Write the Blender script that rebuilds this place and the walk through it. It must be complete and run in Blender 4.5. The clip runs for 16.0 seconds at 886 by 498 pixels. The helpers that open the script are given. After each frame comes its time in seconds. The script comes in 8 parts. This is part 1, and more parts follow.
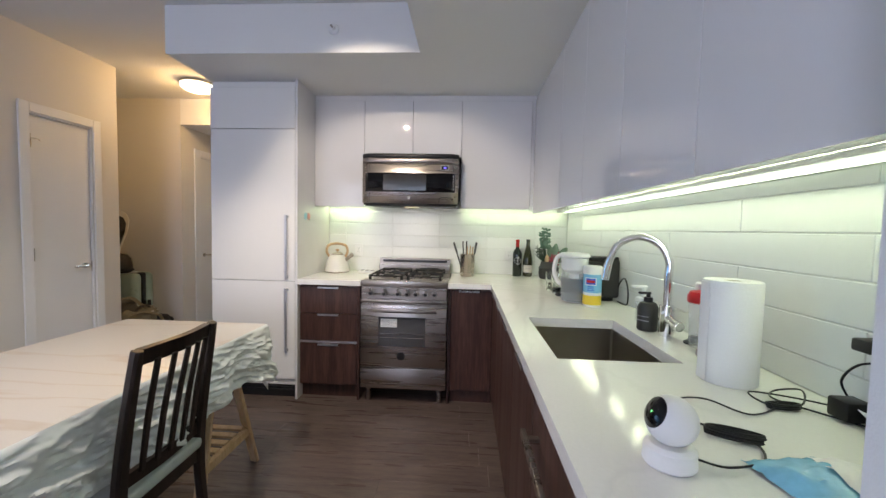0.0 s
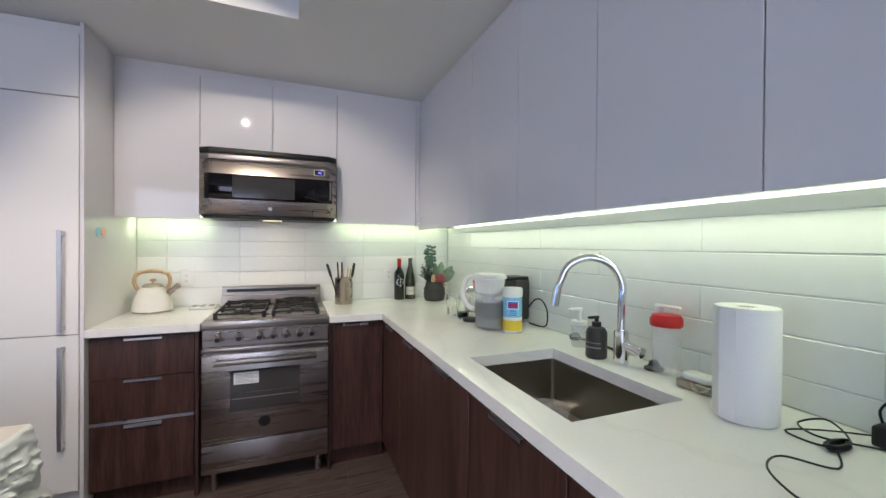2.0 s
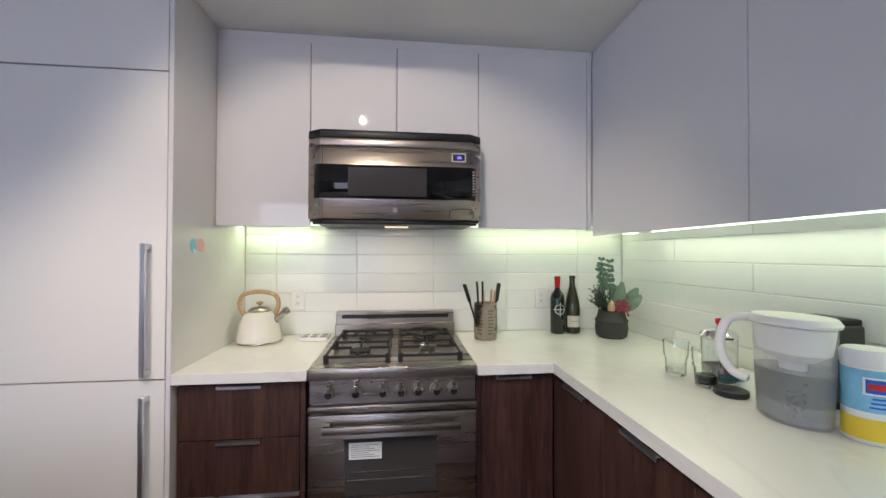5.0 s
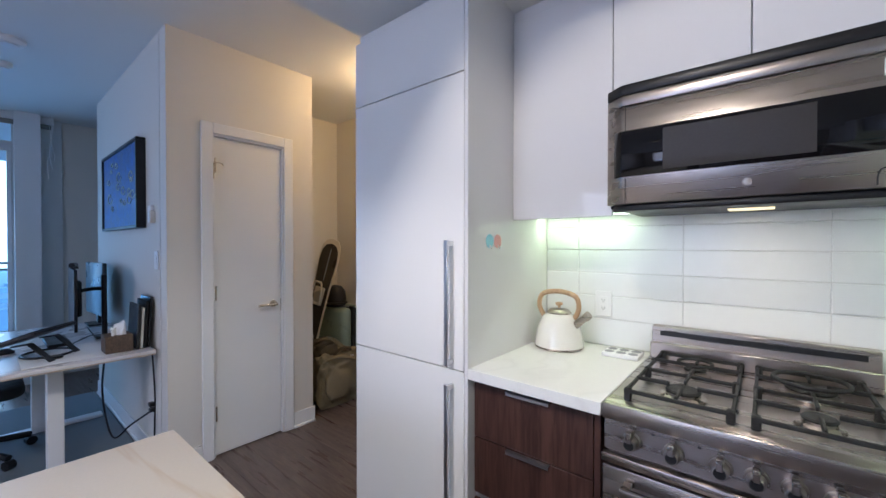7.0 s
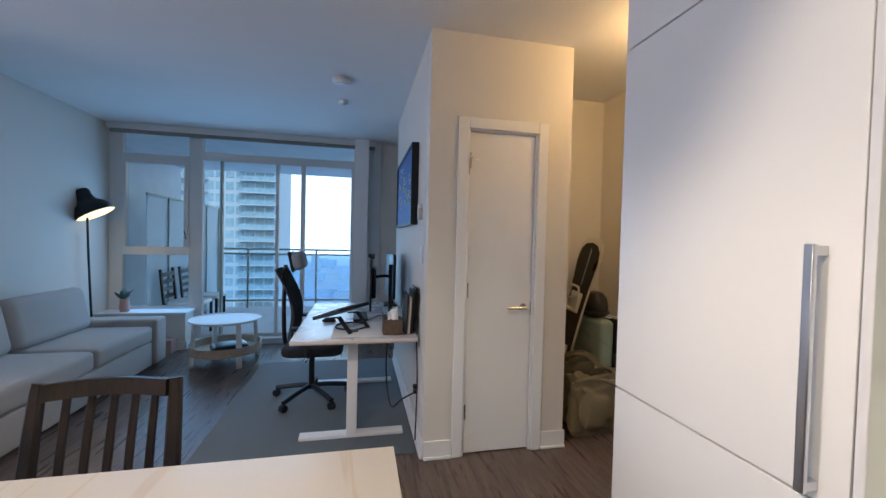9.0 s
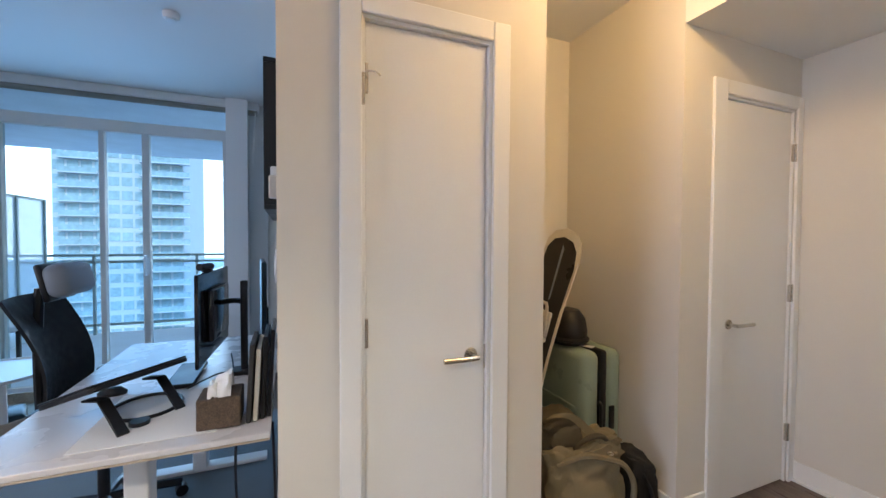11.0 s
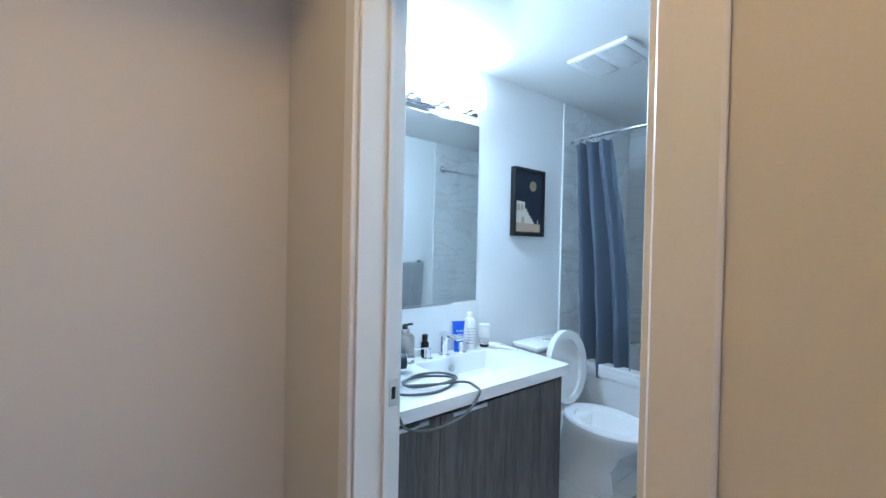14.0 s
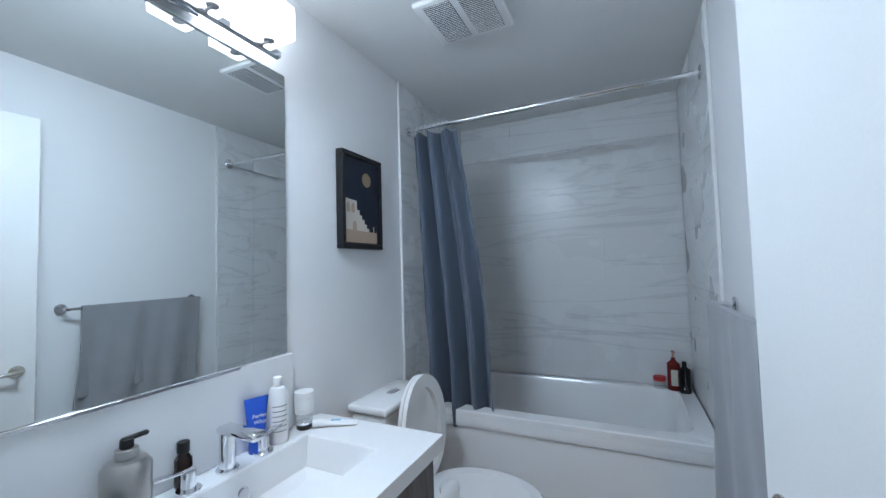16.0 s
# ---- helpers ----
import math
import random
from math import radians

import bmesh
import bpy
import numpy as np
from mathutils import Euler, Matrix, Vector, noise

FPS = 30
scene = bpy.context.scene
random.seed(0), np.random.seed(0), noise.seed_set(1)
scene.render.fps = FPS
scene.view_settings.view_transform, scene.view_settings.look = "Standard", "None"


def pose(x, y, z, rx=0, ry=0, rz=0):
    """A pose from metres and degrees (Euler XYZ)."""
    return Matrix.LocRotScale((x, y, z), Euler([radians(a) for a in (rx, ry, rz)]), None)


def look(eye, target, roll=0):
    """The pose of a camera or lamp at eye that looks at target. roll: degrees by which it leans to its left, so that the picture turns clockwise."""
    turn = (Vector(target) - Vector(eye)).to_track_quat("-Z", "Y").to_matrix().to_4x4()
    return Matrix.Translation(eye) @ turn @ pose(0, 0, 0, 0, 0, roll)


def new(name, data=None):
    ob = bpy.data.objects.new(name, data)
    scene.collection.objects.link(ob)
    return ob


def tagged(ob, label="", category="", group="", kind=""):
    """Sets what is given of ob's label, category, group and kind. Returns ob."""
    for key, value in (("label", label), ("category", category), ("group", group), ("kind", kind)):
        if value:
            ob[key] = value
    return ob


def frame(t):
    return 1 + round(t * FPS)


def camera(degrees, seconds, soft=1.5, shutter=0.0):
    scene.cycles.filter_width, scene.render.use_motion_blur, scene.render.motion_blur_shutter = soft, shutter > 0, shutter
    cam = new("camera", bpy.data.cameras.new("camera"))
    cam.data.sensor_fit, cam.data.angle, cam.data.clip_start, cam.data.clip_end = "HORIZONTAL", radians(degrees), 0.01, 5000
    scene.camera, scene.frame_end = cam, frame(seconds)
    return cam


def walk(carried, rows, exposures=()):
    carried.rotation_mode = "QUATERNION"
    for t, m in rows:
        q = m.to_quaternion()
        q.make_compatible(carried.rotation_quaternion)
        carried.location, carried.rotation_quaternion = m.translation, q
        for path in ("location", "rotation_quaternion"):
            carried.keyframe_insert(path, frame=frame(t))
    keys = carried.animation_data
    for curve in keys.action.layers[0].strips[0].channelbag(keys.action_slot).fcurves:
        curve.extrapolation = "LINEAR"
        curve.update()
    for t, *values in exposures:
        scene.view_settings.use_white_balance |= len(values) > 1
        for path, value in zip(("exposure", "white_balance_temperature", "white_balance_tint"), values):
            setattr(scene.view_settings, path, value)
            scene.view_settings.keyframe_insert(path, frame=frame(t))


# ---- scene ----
cam = camera(97.8, 16.0)
PATH = [
    (0, (0.208, 0.241, 1.323), (0.092, 2.235, 1.218), 1.2),
    (0.5, (0.154, 0.357, 1.325), (0.406, 2.339, 1.241), 1.3),
    (1, (0.061, 0.466, 1.345), (0.565, 2.4, 1.289), 1.1),
    (1.5, (-0.084, 0.574, 1.36), (0.58, 2.46, 1.323), 0.8),
    (2, (-0.123, 0.708, 1.344), (0.608, 2.569, 1.327), 0.5),
    (2.5, (-0.194, 0.849, 1.355), (0.573, 2.696, 1.342), 0.6),
    (3, (-0.253, 1.005, 1.352), (0.478, 2.866, 1.363), 0.3),
    (5.5, (-0.189, 1.648, 1.374), (-0.265, 3.647, 1.393), 0.1),
    (6, (-0.122, 1.741, 1.394), (-0.579, 3.688, 1.377), -0.1),
    (6.5, (-0.136, 1.832, 1.38), (-0.992, 3.639, 1.36), -0.1),
    (7, (-0.201, 1.899, 1.382), (-1.482, 3.435, 1.362), 0.0),
    (7.5, (-0.252, 1.957, 1.392), (-1.904, 3.084, 1.363), 0.6),
    (8, (-0.291, 2.015, 1.389), (-2.172, 2.692, 1.351), 1.3),
    (10.5, (-1.355, 2.544, 1.394), (-3.322, 2.898, 1.343), 1.4),
    (11, (-1.676, 2.635, 1.381), (-3.528, 3.388, 1.33), 0.3),
    (11.5, (-1.974, 2.677, 1.343), (-3.518, 3.947, 1.319), -0.5),
    (12, (-2.136, 2.844, 1.37), (-3.24, 4.51, 1.308), -1.1),
    (12.5, (-2.215, 3.03, 1.367), (-2.75, 4.956, 1.297), -0.9),
    (13, (-2.253, 3.242, 1.395), (-2.128, 5.236, 1.295), -0.2),
    (13.5, (-2.205, 3.482, 1.401), (-1.525, 5.36, 1.322), 0.6),
    (14, (-2.146, 3.737, 1.377), (-0.94, 5.332, 1.351), 1.2),
    (14.5, (-2.035, 3.958, 1.338), (-0.488, 5.225, 1.377), 1.4),
    (15, (-1.911, 4.109, 1.372), (-0.181, 5.112, 1.419), 1.1),
    (15.5, (-1.784, 4.239, 1.369), (0.012, 5.117, 1.434), -0.1),
    (16, (-1.649, 4.307, 1.345), (0.157, 5.16, 1.439), -1.6),
]
EXPOSURES = [(0.0, 0.07, 6750, 8), (2.5, -0.06, 6450, 10), (5.4, -0.08, 6650, 10), (6.0, -0.12, 6350, 10), (7.2, 0.12, 5800, 9), (8.2, 0.0, 6600, 10), (10.5, 0.66, 7150, 8), (11.5, 0.76, 5950, 4), (12.0, 0.82, 5300, 0), (12.7, 0.74, 5350, 3), (13.6, 0.46, 5750, 5), (14.5, 0.3, 6000, 8), (15.2, 0.02, 6550, 11), (16.0, -0.2, 6800, 15)]
walk(cam, [(t, look(eye, target, roll)) for t, eye, target, roll in PATH], EXPOSURES)

# ---- daylight: an overcast winter sky ----
world = bpy.data.worlds.new("sky")
scene.world = world
world.use_nodes = True
wn = world.node_tree
sky = wn.nodes.new("ShaderNodeTexSky")
sky.sky_type, sky.sun_disc, sky.sun_elevation, sky.sun_rotation = "NISHITA", False, radians(40), radians(70)
sky.air_density, sky.dust_density, sky.ozone_density = 1.2, 0.6, 3.0
wn.links.new(sky.outputs[0], wn.nodes["Background"].inputs[0])
wn.nodes["Background"].inputs[1].default_value = 0.15


def lamp(name, kind, m, energy, color, **kw):
    d = bpy.data.lights.new(name, kind)
    d.energy, d.color = energy, color
    for k, v in kw.items():
        if k == "size":
            d.size = v
        elif k == "size_y":
            d.shape, d.size_y = "RECTANGLE", v
        elif k == "angle":
            d.angle = v
        elif k == "spot":
            d.spot_size, d.spot_blend = radians(v), 0.45
        elif k == "soft":
            d.shadow_soft_size = v
    ob = new(name, d)
    ob.matrix_world = m
    return ob


DAY, WARM, LED, BATH = (0.20, 0.50, 1.0), (1.0, 0.72, 0.40), (0.84, 1.0, 0.60), (0.57, 0.78, 1.0)
lamp("sun", "SUN", look((20, 8, 18), (0, 0, 0)), 1.5, (0.95, 0.97, 1.0), angle=radians(15))
lamp("window_daylight", "AREA", look((-5.925, 0.78, 1.20), (0, 0.78, 1.0)), 25, DAY, size=2.6, size_y=1.8)
# added kitchen fill, standing at an assumed south window that is never in view
lamp("south_window_daylight", "AREA", look((-1.7, -2.49, 1.5), (-0.4, 2, 1.4)), 50, (0.78, 0.76, 1.0), size=2.2, size_y=1.6)
# strips below the wall cabinets
lamp("cabinet_strip_light_back_left", "AREA", look((-0.84, 3.655, 1.512), (-0.84, 3.66, 0)), 0.72, LED, size=0.40, size_y=0.03)
lamp("cabinet_strip_light_back_right", "AREA", look((0.62, 3.655, 1.512), (0.62, 3.68, 0)), 1.1, LED, size=0.86, size_y=0.03)
lamp("cabinet_strip_light_side", "AREA", pose(1.035, 2.05, 1.462, 0, 16, 0), 3.9, (0.88, 1.0, 0.70), size=0.012, size_y=2.6)
# ceiling lamps
lamp("hood_lamp_light", "AREA", look((-0.236, 3.40, 1.486), (-0.236, 3.46, 0)), 1.5, (1.0, 0.86, 0.70), size=0.13, size_y=0.06)
lamp("hall_lamp_light", "POINT", pose(-2.43, 3.93, 2.575), 22, (1.0, 0.62, 0.26), soft=0.08)
lamp("track_light_spot_a", "SPOT", look((-0.55, 1.75, 2.55), (-0.30, 3.25, 1.02)), 60, (1.0, 0.86, 0.72), spot=82, soft=0.02)
lamp("track_light_spot_b", "SPOT", look((-1.05, 1.35, 2.50), (-1.15, 1.6, 0.7)), 80, (1.0, 0.87, 0.77), spot=118, soft=0.03)
lamp("reading_lamp_light", "SPOT", look((-5.50, -0.63, 1.60), (-5.50, -0.10, 0.6)), 30, WARM, spot=110, soft=0.06)
lamp("vanity_light_glow", "AREA", look((-1.05, 5.20, 2.20), (-0.45, 4.45, 0.7)), 29, BATH, size=0.75, size_y=0.14)
lamp("vanity_light_up", "AREA", look((-1.05, 5.30, 2.26), (-1.05, 5.1, 3.0)), 2.2, BATH, size=0.75, size_y=0.12)
# ---- materials ----
def material(name, color, rough=0.5, metal=0.0, vary=0.08, scale=6.0, fine=120.0, bump=0.02, stretch=(1, 1, 1), coat=0.0, transmission=0.0,
             emit=0.0, alpha=1.0, ior=1.45, random_tint=0.0, sheen=0.0):
    """A surface with broad and fine variation of tone, gloss and relief at real-world scale."""
    m = bpy.data.materials.new(name)
    m.use_nodes = True
    n, l = m.node_tree.nodes, m.node_tree.links
    b = n["Principled BSDF"]
    tc, mp = n.new("ShaderNodeTexCoord"), n.new("ShaderNodeMapping")
    mp.inputs["Scale"].default_value = stretch
    geo = n.new("ShaderNodeNewGeometry")
    l.new(geo.outputs["Position"], mp.inputs["Vector"])
    big, small = n.new("ShaderNodeTexNoise"), n.new("ShaderNodeTexNoise")
    big.inputs["Scale"].default_value, big.inputs["Detail"].default_value = scale, 3
    small.inputs["Scale"].default_value, small.inputs["Detail"].default_value = fine, 3
    for t in (big, small):
        l.new(mp.outputs[0], t.inputs["Vector"])
    mix = n.new("ShaderNodeMath")
    mix.operation = "MULTIPLY_ADD"
    mix.inputs[1].default_value = 0.5
    l.new(small.outputs["Fac"], mix.inputs[0])
    half = n.new("ShaderNodeMath")
    half.operation, half.inputs[1].default_value = "MULTIPLY", 0.5
    l.new(big.outputs["Fac"], half.inputs[0])
    l.new(half.outputs[0], mix.inputs[2])
    ramp = n.new("ShaderNodeMapRange")
    ramp.inputs["From Min"].default_value, ramp.inputs["From Max"].default_value = 0.3, 0.7
    ramp.inputs["To Min"].default_value, ramp.inputs["To Max"].default_value = 1 - vary, 1 + vary
    l.new(mix.outputs[0], ramp.inputs["Value"])
    last = ramp.outputs[0]
    if random_tint:
        info, rr, mul = n.new("ShaderNodeObjectInfo"), n.new("ShaderNodeMapRange"), n.new("ShaderNodeMath")
        rr.inputs["To Min"].default_value, rr.inputs["To Max"].default_value = 1 - random_tint, 1 + random_tint
        mul.operation = "MULTIPLY"
        l.new(info.outputs["Random"], rr.inputs["Value"])
        l.new(rr.outputs[0], mul.inputs[0])
        l.new(last, mul.inputs[1])
        last = mul.outputs[0]
    tone = n.new("ShaderNodeVectorMath")
    tone.operation = "SCALE"
    tone.inputs[0].default_value = color[:3]
    l.new(last, tone.inputs["Scale"])
    l.new(tone.outputs[0], b.inputs["Base Color"])
    gloss = n.new("ShaderNodeMapRange")
    gloss.inputs["From Min"].default_value, gloss.inputs["From Max"].default_value = 0.3, 0.7
    spread = 0.15 if vary > 0.01 else 0.0
    gloss.inputs["To Min"].default_value, gloss.inputs["To Max"].default_value = max(rough * (1 - spread), 0.01), min(rough * (1 + spread), 1)
    l.new(big.outputs["Fac"], gloss.inputs["Value"])
    l.new(gloss.outputs[0], b.inputs["Roughness"])
    b.inputs["Metallic"].default_value = metal
    b.inputs["IOR"].default_value = ior
    b.inputs["Coat Weight"].default_value = coat
    b.inputs["Coat Roughness"].default_value = 0.06
    b.inputs["Transmission Weight"].default_value = transmission
    b.inputs["Sheen Weight"].default_value = sheen
    b.inputs["Alpha"].default_value = alpha
    if emit:
        b.inputs["Emission Color"].default_value = (*color[:3], 1)
        b.inputs["Emission Strength"].default_value = emit
    if bump:
        bp = n.new("ShaderNodeBump")
        bp.inputs["Strength"].default_value, bp.inputs["Distance"].default_value = min(bump * 10, 1), 0.002
        l.new(small.outputs["Fac"], bp.inputs["Height"])
        l.new(bp.outputs[0], b.inputs["Normal"])
    return m


def veined(name, color, vein, rough, scale, amount, stretch=(1, 1, 1)):
    """Stone with long thin veins."""
    m = material(name, color, rough, vary=0.03, scale=2, bump=0)
    n, l = m.node_tree.nodes, m.node_tree.links
    b = n["Principled BSDF"]
    geo, mp, warp, wave, ramp, mix = (n.new("ShaderNode" + k) for k in ("NewGeometry", "Mapping", "TexNoise", "TexNoise", "ValToRGB", "Mix"))
    mp.inputs["Scale"].default_value = stretch
    l.new(geo.outputs["Position"], mp.inputs["Vector"])
    warp.inputs["Scale"].default_value = scale * 0.7
    wave.inputs["Scale"].default_value, wave.inputs["Detail"].default_value, wave.inputs["Distortion"].default_value = scale, 4, 1.2
    l.new(mp.outputs[0], wave.inputs["Vector"])
    ramp.color_ramp.elements[0].position, ramp.color_ramp.elements[0].color = 0.475, (0, 0, 0, 1)
    ramp.color_ramp.elements[1].position, ramp.color_ramp.elements[1].color = 0.5, (amount, amount, amount, 1)
    e = ramp.color_ramp.elements.new(0.525)
    e.color = (0, 0, 0, 1)
    l.new(wave.outputs["Fac"], ramp.inputs[0])
    mix.data_type = "RGBA"
    old = b.inputs["Base Color"].links[0].from_socket
    l.new(ramp.outputs[0], mix.inputs["Factor"])
    l.new(old, mix.inputs["A"])
    mix.inputs["B"].default_value = (*vein, 1)
    l.new(mix.outputs["Result"], b.inputs["Base Color"])
    return m


def woodgrain(name, dark, light, rough, stretch, scale=1.0, random_tint=0.0, coat=0.0):
    """Grain in long streaks between two tones, with a fine figure; stretch sets the way that it runs."""
    m = material(name, dark, rough, vary=0.1, scale=3 * scale, fine=60 * scale, bump=0.01, stretch=stretch, random_tint=random_tint, coat=coat)
    n, l = m.node_tree.nodes, m.node_tree.links
    b = n["Principled BSDF"]
    geo, mp, a, c, ramp, mix, add, info, off = (n.new("ShaderNode" + k) for k in ("NewGeometry", "Mapping", "TexNoise", "TexNoise", "ValToRGB", "Mix", "Math", "ObjectInfo", "VectorMath"))
    l.new(geo.outputs["Position"], off.inputs[0])
    off.operation = "ADD"
    shift = n.new("ShaderNodeVectorMath")
    shift.operation = "SCALE"
    shift.inputs[0].default_value = (7.3, 3.1, 5.7) if random_tint else (0, 0, 0)
    l.new(info.outputs["Random"], shift.inputs["Scale"])
    l.new(shift.outputs[0], off.inputs[1])
    mp.inputs["Scale"].default_value = stretch
    l.new(off.outputs[0], mp.inputs["Vector"])
    for t, s, d in ((a, 4 * scale, 2.0), (c, 22 * scale, 3.0)):
        t.inputs["Scale"].default_value, t.inputs["Detail"].default_value, t.inputs["Distortion"].default_value = s, d, 0.6
        l.new(mp.outputs[0], t.inputs["Vector"])
    add.operation = "ADD"
    l.new(a.outputs["Fac"], add.inputs[0])
    l.new(c.outputs["Fac"], add.inputs[1])
    ramp.color_ramp.elements[0].position, ramp.color_ramp.elements[0].color = 0.40, (0, 0, 0, 1)
    ramp.color_ramp.elements[1].position, ramp.color_ramp.elements[1].color = 0.62, (1, 1, 1, 1)
    half = n.new("ShaderNodeMath")
    half.operation, half.inputs[1].default_value = "MULTIPLY", 0.5
    l.new(add.outputs[0], half.inputs[0])
    l.new(half.outputs[0], ramp.inputs[0])
    old = b.inputs["Base Color"].links[0].from_socket
    mix.data_type = "RGBA"
    l.new(ramp.outputs[0], mix.inputs["Factor"])
    l.new(old, mix.inputs["A"])
    mix.inputs["B"].default_value = (*light, 1)
    l.new(mix.outputs["Result"], b.inputs["Base Color"])
    return m


M = {}
M["wall"] = material("wall_paint", (0.67, 0.64, 0.585), 0.75, vary=0.025, scale=1.2, fine=260, bump=0.012)
M["wall_white"] = material("white_wall_paint", (0.80, 0.80, 0.80), 0.6, vary=0.02, scale=1.2, fine=260, bump=0.03)
M["ceil"] = material("ceiling_paint", (0.74, 0.74, 0.73), 0.85, vary=0.025, scale=1.0, fine=200, bump=0.04)
M["trim"] = material("trim_paint", (0.78, 0.78, 0.77), 0.4, vary=0.02, scale=3, fine=150, bump=0.01)
M["door"] = material("door_paint", (0.77, 0.77, 0.76), 0.42, vary=0.02, scale=2, fine=180, bump=0.012)
M["gloss"] = material("gloss_white_lacquer", (0.72, 0.71, 0.715), 0.03, vary=0.004, scale=1.5, fine=40, bump=0, coat=0.0)
M["fridge"] = material("satin_white_panel", (0.79, 0.775, 0.75), 0.24, vary=0.004, scale=1.5, fine=300, bump=0.002)
M["quartz"] = veined("white_quartz", (0.80, 0.795, 0.765), (0.55, 0.55, 0.53), 0.13, 1.3, 0.16)
M["tile"] = material("glazed_white_tile", (0.78, 0.79, 0.77), 0.13, vary=0.015, scale=9, fine=25, bump=0.006, random_tint=0.015)
M["grout"] = material("pale_grout", (0.66, 0.66, 0.63), 0.9, vary=0.06, fine=200, bump=0.05)
M["laminate"] = woodgrain("reddish_brown_woodgrain", (0.038, 0.017, 0.013), (0.088, 0.042, 0.033), 0.36, (4.2, 4.2, 0.32))
M["laminate_grey"] = woodgrain("grey_brown_woodgrain", (0.050, 0.043, 0.040), (0.12, 0.105, 0.10), 0.42, (7, 7, 0.4))
M["plank"] = woodgrain("dark_vinyl_plank", (0.080, 0.057, 0.049), (0.150, 0.112, 0.095), 0.30, (0.9, 9, 9), 1.0, random_tint=0.14)
M["steel"] = material("brushed_stainless", (0.385, 0.34, 0.305), 0.29, 1.0, vary=0.06, scale=3, fine=90, bump=0.01, stretch=(0.4, 12, 12))
M["sinksteel"] = material("satin_sink_steel", (0.40, 0.37, 0.33), 0.33, 1.0, vary=0.06, scale=3, fine=120, bump=0.008, stretch=(6, 0.6, 6))
M["chrome"] = material("polished_chrome", (0.80, 0.80, 0.82), 0.06, 1.0, vary=0.02, bump=0)
M["nickel"] = material("satin_nickel", (0.60, 0.57, 0.52), 0.25, 1.0, vary=0.04, fine=200, bump=0.004)
M["alu"] = material("anodised_aluminium", (0.62, 0.63, 0.66), 0.32, 1.0, vary=0.03, fine=200, bump=0.005)
M["black"] = material("black_plastic", (0.008, 0.008, 0.009), 0.38, vary=0.15, fine=300, bump=0.01)
M["blackgloss"] = material("black_glass", (0.004, 0.004, 0.005), 0.05, vary=0.1, bump=0)
M["window_tint"] = material("smoked_oven_glass", (0.05, 0.046, 0.044), 0.08, vary=0.08, bump=0)
M["iron"] = material("cast_iron", (0.012, 0.0115, 0.011), 0.6, vary=0.2, scale=20, fine=300, bump=0.06)
M["white"] = material("white_plastic", (0.78, 0.78, 0.77), 0.35, vary=0.02, fine=200, bump=0.004)
M["offwhite"] = material("cream_enamel", (0.74, 0.72, 0.66), 0.12, vary=0.02, bump=0, coat=0.3)
M["porcelain"] = material("white_porcelain", (0.80, 0.80, 0.80), 0.08, vary=0.01, bump=0, coat=0.4)
M["beech"] = woodgrain("pale_beech", (0.42, 0.27, 0.15), (0.56, 0.39, 0.23), 0.45, (5, 5, 0.7))
M["pine"] = woodgrain("pale_pine", (0.50, 0.33, 0.17), (0.64, 0.46, 0.27), 0.5, (6, 6, 0.8))
M["darkwood"] = woodgrain("dark_stained_wood", (0.012, 0.008, 0.006), (0.030, 0.019, 0.014), 0.38, (6, 6, 0.8))
M["led"] = material("led_diffuser", (0.86, 1.0, 0.80), 0.4, emit=2.2, bump=0)
M["display"] = material("blue_display", (0.15, 0.12, 1.0), 0.4, emit=1.6, bump=0)
M["greenled"] = material("green_indicator", (0.2, 1.0, 0.3), 0.4, emit=2.0, bump=0)
M["dome"] = material("opal_lamp_glass", (1.0, 0.90, 0.74), 0.3, emit=3.5, bump=0)
M["lampglow"] = material("lamp_lining", (1.0, 0.84, 0.52), 0.4, emit=1.1, bump=0)
M["shadeglass"] = material("frosted_lamp_glass", (0.93, 0.97, 1.0), 0.3, emit=3.0, bump=0)
M["glass"] = material("clear_glass", (0.97, 0.99, 0.98), 0.01, vary=0, bump=0, transmission=1.0, ior=1.45)
M["pane"] = material("window_glass", (0.75, 0.90, 1.0), 0.0, vary=0, bump=0, transmission=1.0, ior=1.02)
M["frost"] = material("frosted_balcony_glass", (0.66, 0.80, 0.88), 0.5, vary=0.04, bump=0, alpha=0.55)
M["water"] = material("grey_filter_water", (0.022, 0.038, 0.046), 0.05, vary=0.1, bump=0, alpha=0.93)
M["clearplastic"] = material("cloudy_plastic", (0.90, 0.93, 0.92), 0.15, vary=0.03, bump=0, alpha=0.18)
M["red"] = material("red_plastic", (0.55, 0.02, 0.02), 0.3, vary=0.06, bump=0)
M["wine"] = material("dark_bottle_glass", (0.006, 0.010, 0.008), 0.05, vary=0.2, bump=0, coat=0.4)
M["olive_glass"] = material("olive_bottle_glass", (0.030, 0.030, 0.012), 0.07, vary=0.2, bump=0, coat=0.4)
M["foil"] = material("red_foil", (0.40, 0.015, 0.012), 0.3, 0.2, vary=0.1, bump=0.01)
M["paper"] = material("paper_label", (0.62, 0.58, 0.50), 0.8, vary=0.05, fine=200, bump=0.01)
M["whitepaper"] = material("white_paper", (0.80, 0.80, 0.79), 0.85, vary=0.02, fine=200, bump=0.03)
M["ink"] = material("dark_print", (0.03, 0.03, 0.035), 0.7, bump=0)
M["greyink"] = material("grey_print", (0.30, 0.30, 0.32), 0.7, bump=0)
M["blue"] = material("blue_print", (0.015, 0.10, 0.55), 0.4, vary=0.06, bump=0)
